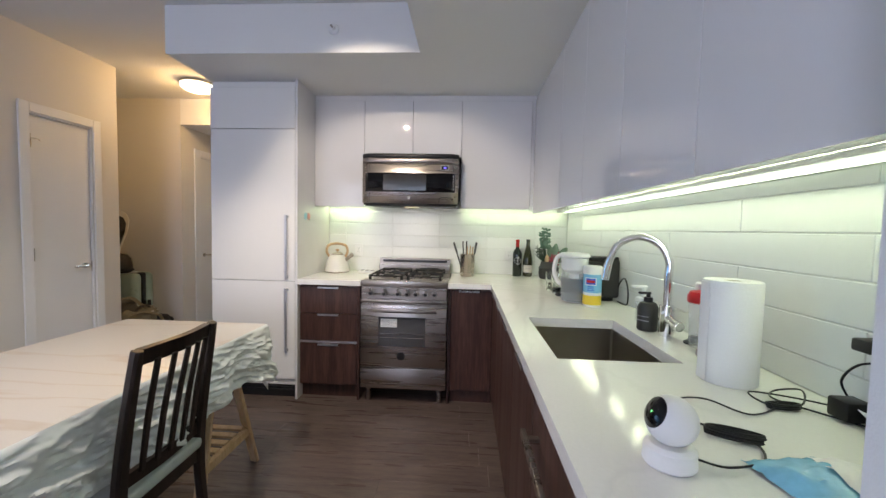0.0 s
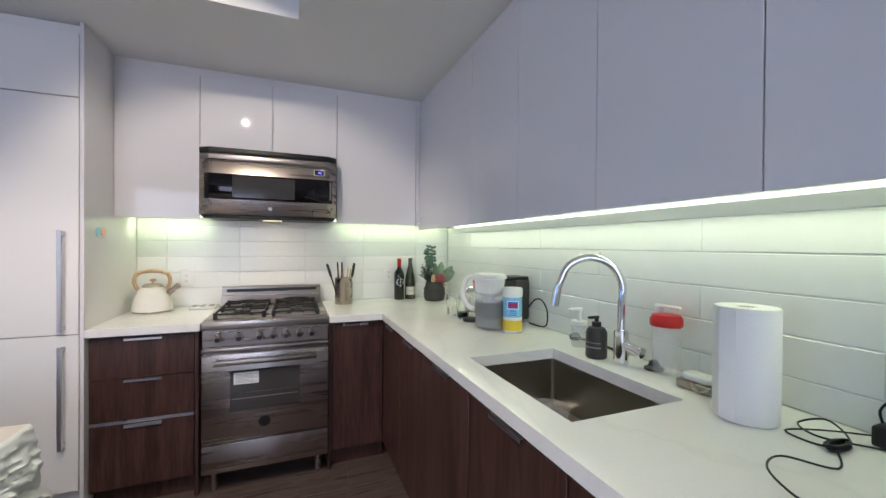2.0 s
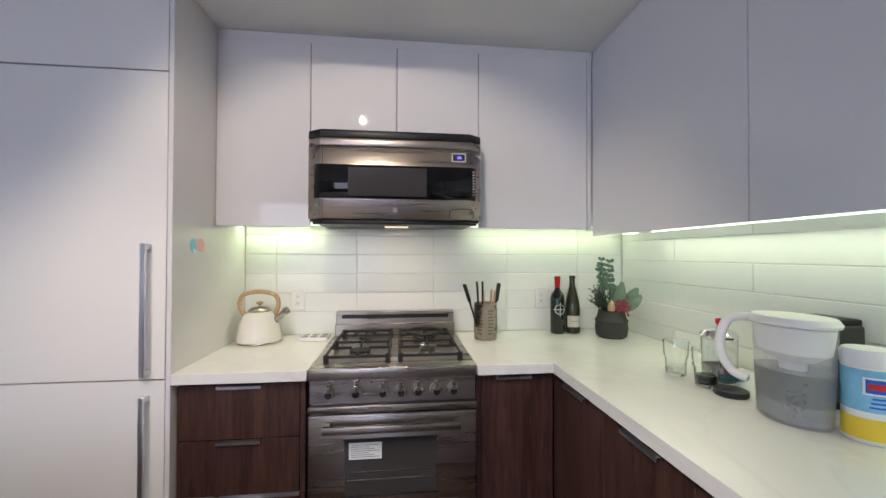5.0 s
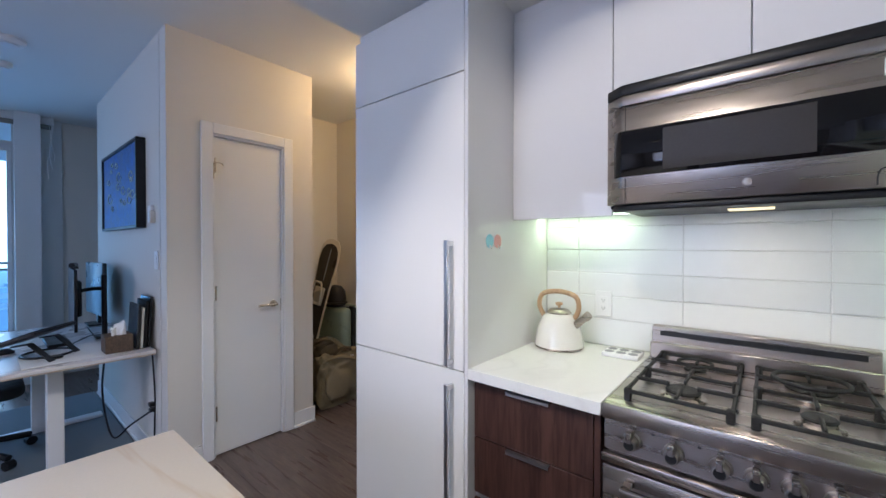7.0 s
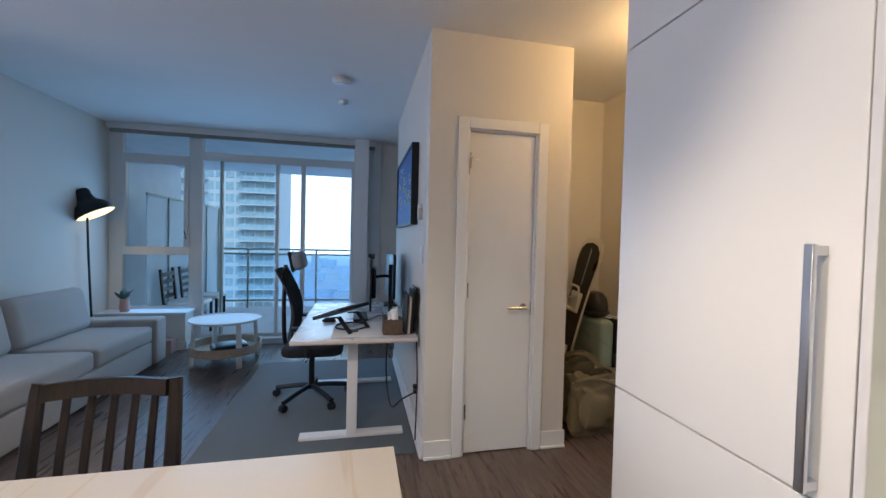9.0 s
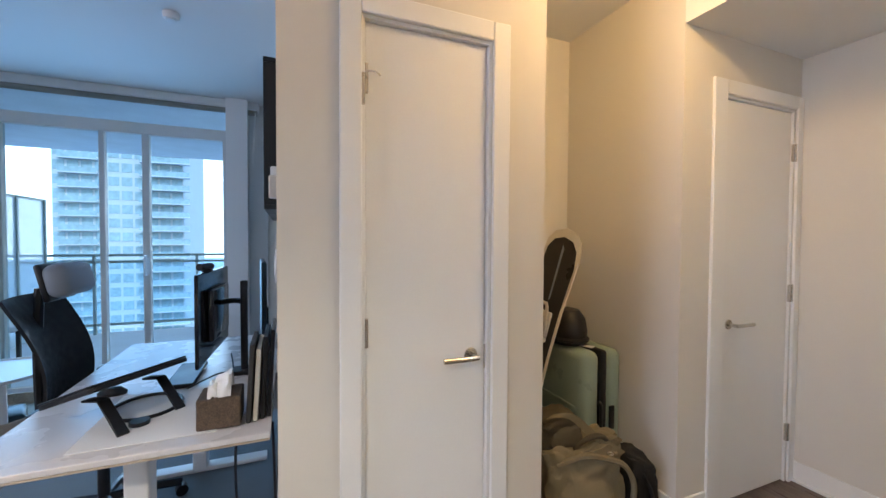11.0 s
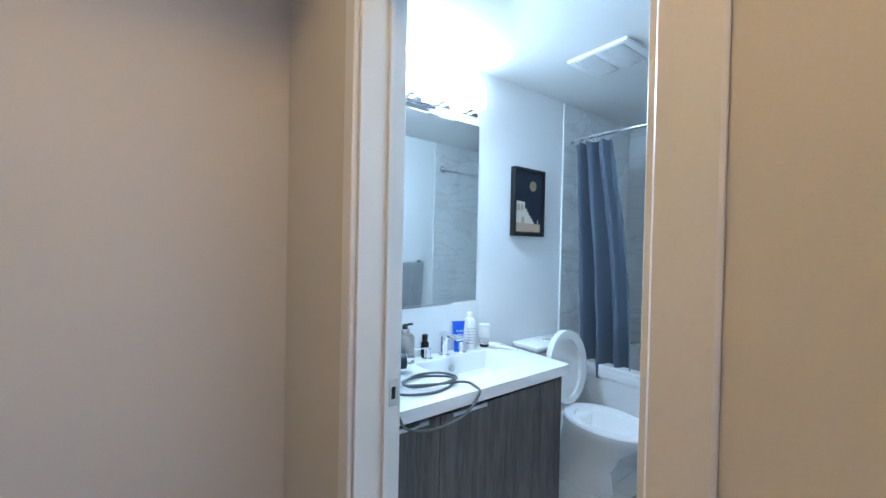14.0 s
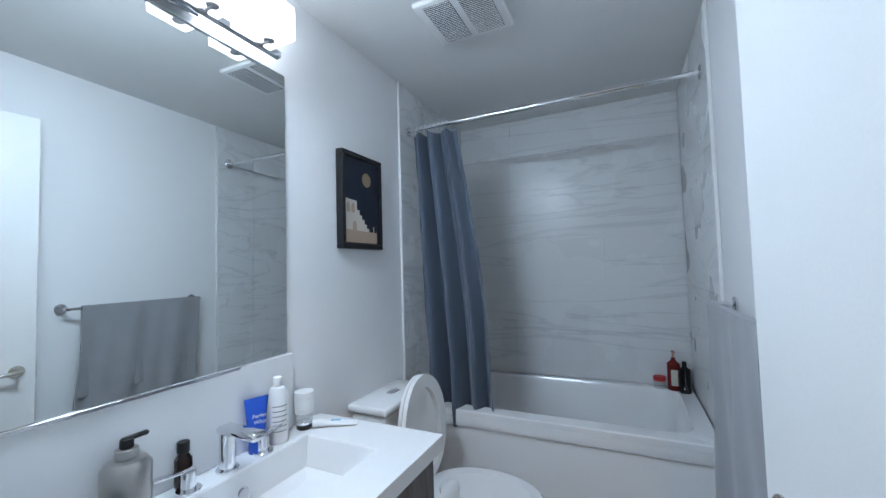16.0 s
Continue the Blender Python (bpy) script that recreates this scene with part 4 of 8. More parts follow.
part("top_grille", slab(shape, MZ1 - 0.034, MZ1 - 0.001, 0.002, 1), M["black"], t)
part("top_strip", slab(shape, MZ1 - 0.070, MZ1 - 0.036, 0.002, 1), M["steel"], t)
dr = part("door", slab(shape, MZ0 + 0.022, MZ1 - 0.073, 0.002, 1), M["steel"], t)
wn_shape = [(MX0 + 0.028, 3.2440), (MX0 + 0.028, 3.2400), (MX0 + 0.055, 3.2190), (MX1 - 0.055, 3.2190), (MX1 - 0.026, 3.2395), (MX1 - 0.026, 3.2440)]
part("dark_glass", slab(wn_shape, 1.600, 1.745, 0.001, 1), M["blackgloss"], dr)
part("window", box(-0.44, -0.105, 3.2175, 3.2185, 1.612, 1.735, 0.0003), M["window_tint"], dr, "grey mesh window")
part("display_frame", box(0.005, 0.068, 3.2185, 3.222, 1.768, 1.806, 0.001), M["white"], dr)
part("display", box(0.010, 0.063, 3.217, 3.2188, 1.772, 1.802, 0.0005), M["ink"], dr)
part("digits", box(0.030, 0.048, 3.216, 3.2172, 1.781, 1.792, 0.0003), M["display"], dr, "blue clock digits")
for k in range(9):
    part("button", box(0.099, 0.109, 3.2222, 3.2262, 1.622 + 0.0125 * k, 1.629 + 0.0125 * k, 0.001), M["greyink"], dr)
for z0, z1 in ((MZ0 + 0.024, 1.598), (1.747, MZ1 - 0.075)):
    part("door_seam", box(MX0 + 0.066, MX0 + 0.0675, 3.2205, 3.2225, z0, z1, 0), M["black"], dr)
part("release_tab", join(tube([(-0.004, 3.221, 1.520), (-0.002, 3.2205, 1.548), (0.012, 3.2205, 1.560), (0.085, 3.2205, 1.560), (0.10, 3.2205, 1.548), (0.102, 3.221, 1.520)], 0.0016, 6, 4)), M["black"], dr)
part("base_tray", slab([(x * 0.96 - 0.236 * 0.04, y + 0.012) for x, y in shape], MZ0, MZ0 + 0.020, 0.002, 1), M["black"], t)
part("hood_lamp", box(-0.29, -0.18, 3.36, 3.42, MZ0 - 0.003, MZ0 + 0.001, 0.001), M["lampglow"], t)
part("badge", rod((-0.24, 3.2222, 1.553), (-0.24, 3.2205, 1.553), 0.012, 20), M["steel"], dr)
# ---- kitchen: things on the worktop ----
C = 0.925
t = thing("kettle", "cream enamel stovetop kettle with a wooden handle", "kettle", (-0.915, 3.575, C))
t.scale = (1.02, 1.02, 1.1)
kx, ky = -0.915, 3.575
part("body", lathe([(0, C), (0.098, C), (0.104, C + 0.006), (0.102, C + 0.03), (0.090, C + 0.085), (0.070, C + 0.125), (0.045, C + 0.142), (0, C + 0.146)], (kx, ky, 0), 36), M["offwhite"], t)
part("base_ring", lathe([(0.103, C + 0.001), (0.106, C + 0.004), (0.104, C + 0.008), (0.101, C + 0.004), (0.103, C + 0.001)], (kx, ky, 0), 36), M["steel"], t)
part("lid", lathe([(0.052, C + 0.137), (0.054, C + 0.142), (0.040, C + 0.154), (0, C + 0.160)], (kx, ky, 0), 30), M["steel"], t)
part("lid_knob", lathe([(0.006, C + 0.158), (0.006, C + 0.166), (0.016, C + 0.172), (0.016, C + 0.180), (0, C + 0.184)], (kx, ky, 0), 20), M["beech"], t)
part("handle", tube([(kx - 0.070, ky, C + 0.118), (kx - 0.094, ky, C + 0.165), (kx - 0.075, ky, C + 0.212), (kx, ky, C + 0.226), (kx + 0.072, ky, C + 0.210), (kx + 0.088, ky, C + 0.165), (kx + 0.070, ky, C + 0.120)], 0.0105, 10), M["beech"], t)
part("spout", join(rod((kx + 0.075, ky - 0.01, C + 0.095), (kx + 0.125, ky - 0.02, C + 0.135), 0.017, 16, 0.013), rod((kx + 0.122, ky - 0.019, C + 0.132), (kx + 0.140, ky - 0.022, C + 0.147), 0.017, 16)), M["steel"], t)
t = thing("egg_tray", "small white tray with six round wells", "tray", (-0.665, 3.55, C))
part("tray", box(-0.72, -0.58, 3.545, 3.645, C, C + 0.018, 0.004, 2), M["white"], t)
for i in range(3):
    for j in range(2):
        part("well", lathe([(0.019, C + 0.0185), (0.018, C + 0.0195), (0.014, C + 0.0185), (0, C + 0.0182)], (-0.696 + 0.046 * i, 3.571 + 0.048 * j, 0), 18), M["greyink"], t)

# utensil holder: a pierced steel cylinder
ux, uy = 0.227, 3.53
t = thing("utensil_holder", "perforated stainless steel utensil holder", "holder", (ux, uy, C))
part("cup", lathe([(0, C), (0.058, C), (0.060, C + 0.003), (0.060, C + 0.183), (0.062, C + 0.186), (0.057, C + 0.186), (0.057, C + 0.006), (0, C + 0.006)], (ux, uy, 0), 40), M["steel"], t)
bms = []
for k in range(40):
    a = 2 * math.pi * (k + 0.5) / 40
    if (k // 3) % 2:
        continue
    for j in range(8):
        p = Vector((ux + 0.0598 * math.cos(a), uy + 0.0598 * math.sin(a), C + 0.035 + 0.0165 * j))
        o = Vector((math.cos(a), math.sin(a), 0))
        bms.append(rod(p, p + o * 0.0012, 0.0034, 8))
part("hole", join(*bms), M["ink"], t)["kind"] = "stuff"
for nm, lb, cat, dx, dy, lean, ln, mt, tip in (("spatula", "black nylon spatula standing in the holder", "spatula", -0.03, -0.02, (-0.32, -0.05), 0.27, "black", 1), ("cooking_spoon", "black cooking spoon standing in the holder", "spoon", 0.03, 0.01, (0.16, 0), 0.27, "black", 2), ("wooden_spoon", "pale wooden spoon standing in the holder", "spoon", 0.01, -0.02, (0.05, -0.1), 0.25, "beech", 0), ("wooden_stick", "pale wooden stirring stick in the holder", "utensil", 0.0, 0.01, (-0.02, 0.08), 0.24, "pine", 0), ("wooden_stick", "pale wooden stirring stick in the holder", "utensil", 0.022, -0.025, (0.09, 0.0), 0.24, "beech", 0), ("tongs", "slim dark tongs standing in the holder", "tongs", -0.01, 0.02, (0.0, 0.03), 0.285, "black", 0), ("knife_steel", "thin dark sharpening steel in the holder", "utensil", -0.025, 0.012, (-0.06, 0.03), 0.285, "black", 0)):
    a = Vector((ux + dx, uy + dy, C + 0.01))
    b = a + Vector((lean[0] * ln, lean[1] * ln, ln))
    u = thing(nm, lb, cat, a)
    part("shaft", rod(a, a + (b - a) * (0.72 if tip else 1), 0.0055, 10), M[mt], u)
    if tip:
        d = (b - a).normalized()
        q = d.to_track_quat("Z", "Y").to_matrix().to_4x4()
        bm = slab(rounded(0.03 if tip == 1 else 0.036, 0.10, 0.012), -0.0015, 0.0015, 0.001, 1)
        part("blade", turn(bm, Matrix.Translation(a + (b - a) * 0.85) @ q @ Matrix.Rotation(radians(90), 4, "X") @ Matrix.Rotation(radians(20), 4, "Y")), M[mt], u)

# two wine bottles
for bx, by, h, glassm, capm, burg, lab in ((0.660, 3.63, 0.318, "wine", "foil", False, "dark wine bottle with a red capsule and a white ring emblem"), (0.752, 3.64, 0.322, "olive_glass", "olive_glass", True, "olive green burgundy bottle with a cream label")):
    t = thing("wine_bottle", lab, "bottle", (bx, by, C), "wine bottles")
    prof = [(0, C), (0.036, C), (0.039, C + 0.004), (0.039, C + 0.19), (0.034, C + 0.215), (0.0165, C + 0.238), (0.0145, C + 0.25), (0.0145, C + h - 0.02), (0.0165, C + h - 0.018), (0.0165, C + h - 0.003), (0, C + h)] if not burg else [(0, C), (0.040, C), (0.042, C + 0.004), (0.042, C + 0.13), (0.038, C + 0.17), (0.026, C + 0.225), (0.0165, C + 0.265), (0.0150, C + h - 0.02), (0.0168, C + h - 0.018), (0.0168, C + h - 0.003), (0, C + h)]
    part("bottle", lathe(prof, (bx, by, 0), 32), M[glassm], t)
    if not burg:
        part("capsule", lathe([(0.0152, C + 0.252), (0.0152, C + h - 0.021), (0.0172, C + h - 0.018), (0.0172, C + h - 0.002), (0, C + h + 0.001)], (bx, by, 0), 28), M["foil"], t, "red foil capsule")
        ring = [(bx + 0.0397 * math.sin(0.75 * math.cos(k * math.pi / 10)), by - 0.0397 * math.cos(0.75 * math.cos(k * math.pi / 10)), C + 0.135 + 0.026 * math.sin(k * math.pi / 10)) for k in range(20)]
        part("emblem", join(tube(ring, 0.0016, 6, 2, True), tube([(bx, by - 0.0397, C + 0.095), (bx, by - 0.0397, C + 0.175)], 0.0014, 6), tube([(bx + 0.0397 * math.sin(a), by - 0.0397 * math.cos(a), C + 0.135) for a in (-0.95, -0.5, 0, 0.5, 0.95)], 0.0014, 6)), M["white"], t, "white ring emblem")
    else:
        part("label", sheet(14, 1, lambda u, v: (bx + 0.0424 * math.sin(-1.1 + 2.2 * u), by - 0.0424 * math.cos(-1.1 + 2.2 * u), C + 0.035 + 0.062 * v)), M["paper"], t, "cream paper label")
        part("label_line", sheet(8, 1, lambda u, v: (bx + 0.0427 * math.sin(-0.6 + 1.2 * u), by - 0.0427 * math.cos(-0.6 + 1.2 * u), C + 0.066 + 0.004 * v)), M["greyink"], t)

# potted arrangement
px, py = 0.905, 3.50
t = thing("potted_plant", "charcoal stoneware pot with eucalyptus, pine, magnolia leaves and red berries", "plant", (px, py, C))
t.scale = (0.88, 0.88, 0.93)
part("pot", lathe([(0, C), (0.075, C), (0.088, C + 0.012), (0.095, C + 0.06), (0.090, C + 0.082), (0.095, C + 0.096), (0.082, C + 0.115), (0.074, C + 0.150), (0.078, C + 0.155), (0.068, C + 0.155), (0.066, C + 0.12), (0, C + 0.12)], (px, py, 0), 40), M["pot"], t)
rng = random.Random(5)


def leaf_shape(a, length, wide, aim, droop=0.2, face=None):
    """One leaf, bent along its length."""
    aim = Vector(aim).normalized()
    side = aim.cross(Vector((rng.uniform(-0.3, 0.3), -1, 0.3)) if face is None else Vector(face)).normalized()
    nor = side.cross(aim)
    a = Vector(a)

    def at(u, v):
        w = wide * math.sin(math.pi * min(max(0.06 + 0.9 * u, 0), 1)) ** 0.7
        return a + aim * (length * u) + side * (w * (v - 0.5)) + nor * (0.18 * w * (2 * abs(v - 0.5)) ** 2 - droop * length * u * u * 0.4)

    return sheet(6, 4, at)


stems, eu = [], []
for sx, sy, hh in ((-0.035, 0.02, 0.44), (-0.06, -0.01, 0.40), (-0.02, -0.02, 0.43)):
    pts = [(px + 0.3 * sx, py + 0.3 * sy, C + 0.12), (px + sx, py + sy, C + 0.28), (px + 1.35 * sx, py + 1.3 * sy, C + hh)]
    stems.append(tube(pts, 0.0022, 6))
    for k in range(7):
        f = 0.35 + 0.65 * k / 6
        p = Vector(pts[1]).lerp(Vector(pts[2]), max((f - 0.4) / 0.6, 0))
        for s in (-1, 1):
            eu.append(leaf_shape(p, 0.032, 0.030 - 0.0015 * k, (s * 1.0, rng.uniform(-0.6, 0.4), rng.uniform(-0.1, 0.5))))
part("stem", join(*stems), M["needle"], t)
part("eucalyptus_leaves", join(*eu), M["leaf"], t)["kind"] = "stuff"
part("pale_leaves", join(*[leaf_shape((px + dx, py + dy, C + 0.15), ln, wd, aim, 0.3, (0, -1, 0.2)) for dx, dy, ln, wd, aim in ((0.02, 0, 0.17, 0.075, (0.25, -0.2, 1)), (0.03, 0.01, 0.16, 0.07, (-0.25, -0.25, 1)), (0.05, 0, 0.17, 0.075, (0.75, -0.25, 0.9)), (0.05, -0.02, 0.15, 0.07, (1.0, -0.3, 0.75)), (0.03, 0.03, 0.16, 0.075, (0.45, 0.3, 1)), (0.04, -0.04, 0.12, 0.06, (0.7, -0.6, 0.8)))]), M["leaf_pale"], t)
nd = []
for k in range(26):
    a = Vector((px - 0.03 + rng.uniform(-0.03, 0.02), py + rng.uniform(-0.03, 0.03), C + 0.15))
    b = a + Vector((rng.uniform(-0.12, -0.01), rng.uniform(-0.08, 0.05), rng.uniform(0.03, 0.17)))
    nd.append(tube([a, a.lerp(b, 0.5) + Vector((0, 0, 0.01)), b], 0.0015, 5, 2))
    for j in range(9):
        p = a.lerp(b, 0.25 + 0.75 * j / 8)
        nd.append(leaf_shape(p, 0.026, 0.006, (rng.uniform(-1, 0.5), rng.uniform(-1, 0.6), rng.uniform(-0.1, 1))))
part("pine_sprigs", join(*nd), M["needle"], t)["kind"] = "stuff"
bs = []
for k in range(75):
    c = Vector((px + 0.035 + rng.gauss(0, 0.030), py - 0.062 + rng.gauss(0, 0.016), C + 0.178 + rng.gauss(0, 0.020)))
    b = bmesh.new()
    bmesh.ops.create_icosphere(b, subdivisions=1, radius=rng.uniform(0.006, 0.009))
    bs.append(turn(b, Matrix.Translation(c)))
part("berries", join(*bs), M["berry"], t, "clusters of pink red berries")["kind"] = "stuff"
part("cone", lathe([(0, 0), (0.018, 0.01), (0.022, 0.03), (0.014, 0.06), (0, 0.075)], (px - 0.03, py - 0.05, C + 0.145), 12), M["beech"], t)


def outlet(x, y, z, face, label="white double wall outlet", wide=0.072):
    t = thing("wall_outlet", label, "outlet", (x, y, z), "wall outlets")
    f = {"y-": Matrix.Identity(4), "x-": Matrix.Rotation(radians(-90), 4, "Z"), "y+": Matrix.Rotation(radians(180), 4, "Z"), "x+": Matrix.Rotation(radians(90), 4, "Z")}[face]
    m = Matrix.Translation((x, y, z)) @ f
    pl = part("plate", turn(box(-wide / 2, wide / 2, -0.006, 0, -0.058, 0.058, 0.003), m), M["white"], t)
    part("insert", turn(box(-0.017, 0.017, -0.0075, -0.005, -0.034, 0.034, 0.001), m), M["white"], t)
    for s in (-1, 1):
        part("slot", turn(join(box(-0.007, -0.005, -0.0082, -0.0072, s * 0.018 - 0.005, s * 0.018 + 0.005, 0), box(0.005, 0.007, -0.0082, -0.0072, s * 0.018 - 0.004, s * 0.018 + 0.004, 0), box(-0.002, 0.002, -0.0082, -0.0072, s * 0.018 - 0.011, s * 0.018 - 0.008, 0)), m), M["ink"], t)
    return t


outlet(-0.767, 3.7265, 1.115, "y-")
outlet(0.600, 3.7265, 1.115, "y-")
outlet(1.1035, 1.068, 1.076, "x-", "white double wall outlet with plugs in it", 0.078)
for x, c, nm in ((0.0, (0.30, 0.62, 0.72), "blue"), (0.060, (0.80, 0.42, 0.36), "orange")):
    mt = material("sticker_" + nm, c, 0.5, vary=0.1, bump=0)
    t = thing("wall_sticker", "round " + nm + " hook sticker on the refrigerator side", "sticker", (-1.045, 3.20 + x, 1.40), "hook stickers")
    part("disc", turn(cyl(0.028, 0, 0.002, seg=24, bev=0.0005), Matrix.Translation((-1.0448, 3.20 + x, 1.398)) @ Matrix.Rotation(radians(90), 4, "Y")), mt, t)
    part("hook", tube([(-1.043, 3.20 + x, 1.383), (-1.036, 3.20 + x, 1.368), (-1.03, 3.20 + x, 1.375)], 0.002, 6), M["white"], t)

# glasses, jar, coffee machine, pitcher, wipes
for gx, gy, full, lab in ((0.79, 2.865, False, "clear faceted drinking glass, empty"), (0.80, 2.735, True, "clear faceted drinking glass with some water")):
    t = thing("drinking_glass", lab, "glass", (gx, gy, C), "drinking glasses")
    part("tumbler", lathe([(0, C), (0.030, C), (0.033, C + 0.004), (0.036, C + 0.06), (0.041, C + 0.068), (0.043, C + 0.125), (0.0405, C + 0.125), (0.0385, C + 0.07), (0.0325, C + 0.06), (0.029, C + 0.010), (0, C + 0.010)], (gx, gy, 0), 10), M["glass"], t)
    if full:
        part("water", lathe([(0, C + 0.0102), (0.0287, C + 0.0102), (0.031, C + 0.04), (0, C + 0.04)], (gx, gy, 0), 20), M["water"], t)
jx, jy = 0.905, 2.80
t = thing("coffee_press_jar", "glass press pot with a steel lid and red knob", "jar", (jx, jy, C))
part("jar", lathe([(0, C), (0.052, C), (0.055, C + 0.005), (0.055, C + 0.15), (0.0525, C + 0.15), (0.0525, C + 0.008), (0, C + 0.008)], (jx, jy, 0), 28), M["glass"], t)
part("lid", lathe([(0.058, C + 0.148), (0.060, C + 0.155), (0.050, C + 0.172), (0.02, C + 0.183), (0, C + 0.184)], (jx, jy, 0), 30), M["chrome"], t, "polished steel lid")
part("knob", lathe([(0.006, C + 0.183), (0.006, C + 0.192), (0.011, C + 0.198), (0.011, C + 0.212), (0, C + 0.214)], (jx, jy, 0), 16), M["red"], t, "red knob")
part("frame_band", lathe([(0.0555, C + 0.03), (0.0565, C + 0.03), (0.0565, C + 0.055), (0.0555, C + 0.055), (0.0555, C + 0.03)], (jx, jy, 0), 28), M["steel"], t)
t = thing("snack_wrapper", "small blue and brown snack packet", "packet", (0.985, 2.83, C))
part("packet", slab([(0.96 + x * 0.5, 2.80 + y) for x, y in rounded(0.10, 0.08, 0.012)], C, C + 0.03, 0.008, 2), M["lightblue"], t)
t = thing("coffee_machine", "black capsule coffee machine", "coffee machine", (1.02, 2.55, C))
part("base", slab([(0.975 + x, 2.57 + y) for x, y in rounded(0.20, 0.12, 0.03)], C, C + 0.022, 0.004), M["black"], t)
part("column", box(1.0, 1.095, 2.50, 2.63, C + 0.02, C + 0.24, 0.012, 3), M["pot"], t)
part("head", box(0.905, 1.06, 2.512, 2.622, C + 0.16, C + 0.235, 0.014, 3), M["pot"], t)
part("top_plate", box(0.91, 1.09, 2.505, 2.628, C + 0.2355, C + 0.255, 0.006, 2), M["black"], t)
t = thing("drip_tray", "round black perforated drip tray", "tray", (0.815, 2.655, C))
part("tray", lathe([(0, C), (0.045, C), (0.048, C + 0.004), (0.047, C + 0.016), (0.044, C + 0.018), (0, C + 0.016)], (0.815, 2.655, 0), 28), M["black"], t)

qx, qy = 0.83, 2.475
t = thing("water_pitcher", "clear filter pitcher with a white lid and handle, half full", "pitcher", (qx, qy, C))
t.scale = (1.12, 1.12, 1.08)
part("jug", lathe([(0, C), (0.070, C), (0.075, C + 0.006), (0.083, C + 0.235), (0.0805, C + 0.235), (0.0725, C + 0.008), (0, C + 0.008)], (qx, qy, 0), 32, squash=(0.82, 1.05)), M["clearplastic"], t)
part("water", lathe([(0, C + 0.0085), (0.072, C + 0.0085), (0.0775, C + 0.125), (0, C + 0.125)], (qx, qy, 0), 32, squash=(0.82, 1.05)), M["water"], t)
part("reservoir", lathe([(0, C + 0.075), (0.025, C + 0.075), (0.028, C + 0.145), (0.045, C + 0.150), (0.072, C + 0.17), (0.0795, C + 0.232), (0, C + 0.232)], (qx, qy, 0), 32, squash=(0.82, 1.05)), M["white"], t)
part("lid", lathe([(0, C + 0.236), (0.086, C + 0.236), (0.088, C + 0.242), (0.080, C + 0.255), (0, C + 0.260)], (qx, qy, 0), 32, squash=(0.84, 1.08)), M["white"], t)
part("handle", tube([(qx - 0.02, qy + 0.085, C + 0.238), (qx - 0.055, qy + 0.125, C + 0.225), (qx - 0.07, qy + 0.135, C + 0.15), (qx - 0.055, qy + 0.115, C + 0.09), (qx - 0.035, qy + 0.085, C + 0.075)], 0.012, 10), M["white"], t)
wx, wy = 0.895, 2.355
t = thing("wipes_canister", "white canister of wipes with a blue and yellow label", "canister", (wx, wy, C))
part("can", lathe([(0, C), (0.044, C), (0.047, C + 0.004), (0.047, C + 0.175), (0.045, C + 0.180), (0, C + 0.180)], (wx, wy, 0), 36), M["white"], t)
part("lid", lathe([(0.0475, C + 0.176), (0.049, C + 0.180), (0.049, C + 0.208), (0.044, C + 0.216), (0, C + 0.217)], (wx, wy, 0), 36), M["white"], t)


def band(c, r, z0, z1, mt, parent, name, a0=0.0, a1=2 * math.pi, label=""):
    return part(name, sheet(max(int(8 * (a1 - a0)), 4), 1, lambda u, v: (c[0] + r * math.cos(a0 + (a1 - a0) * u), c[1] + r * math.sin(a0 + (a1 - a0) * u), z0 + (z1 - z0) * v)), mt, parent, label)


band((wx, wy), 0.0473, C + 0.075, C + 0.172, M["lightblue"], t, "blue_label", label="blue wave label")
band((wx, wy), 0.0473, C + 0.010, C + 0.060, M["yellow"], t, "yellow_label", label="yellow lower label")
aim0 = math.atan2(0.9 - wy, 0.1 - wx)
band((wx, wy), 0.0476, C + 0.115, C + 0.155, M["white"], t, "logo_field", aim0 - 0.62, aim0 + 0.62)
band((wx, wy), 0.0479, C + 0.119, C + 0.151, M["blue"], t, "logo_panel", aim0 - 0.52, aim0 + 0.52)
band((wx, wy), 0.0482, C + 0.128, C + 0.142, M["red"], t, "logo_bar", aim0 - 0.44, aim0 + 0.44)
for k in range(3):
    band((wx, wy), 0.0476, C + 0.085 + 0.010 * k, C + 0.089 + 0.010 * k, M["blue"], t, "text_bar", aim0 - 0.4 + 0.05 * k, aim0 + 0.4 - 0.05 * k)
t = thing("power_cable", "black power cable looped behind the canister", "cable", (1.05, 2.4, C))
part("cable", tube([(1.09, 2.56, C + 0.03), (1.085, 2.45, C + 0.13), (1.07, 2.36, C + 0.145), (1.06, 2.30, C + 0.10), (1.065, 2.31, C + 0.03), (1.08, 2.38, C + 0.006), (1.08, 2.48, C + 0.005)], 0.004, 8), M["black"], t)

# tap and things behind the sink
fx, fy = 0.992, 1.772
t = thing("faucet", "tall chrome gooseneck kitchen faucet", "faucet", (fx, fy, C))
t.scale = (1, 1, 0.965)
part("base", cyl(0.026, C, C + 0.125, (fx, fy), 28), M["chrome"], t)
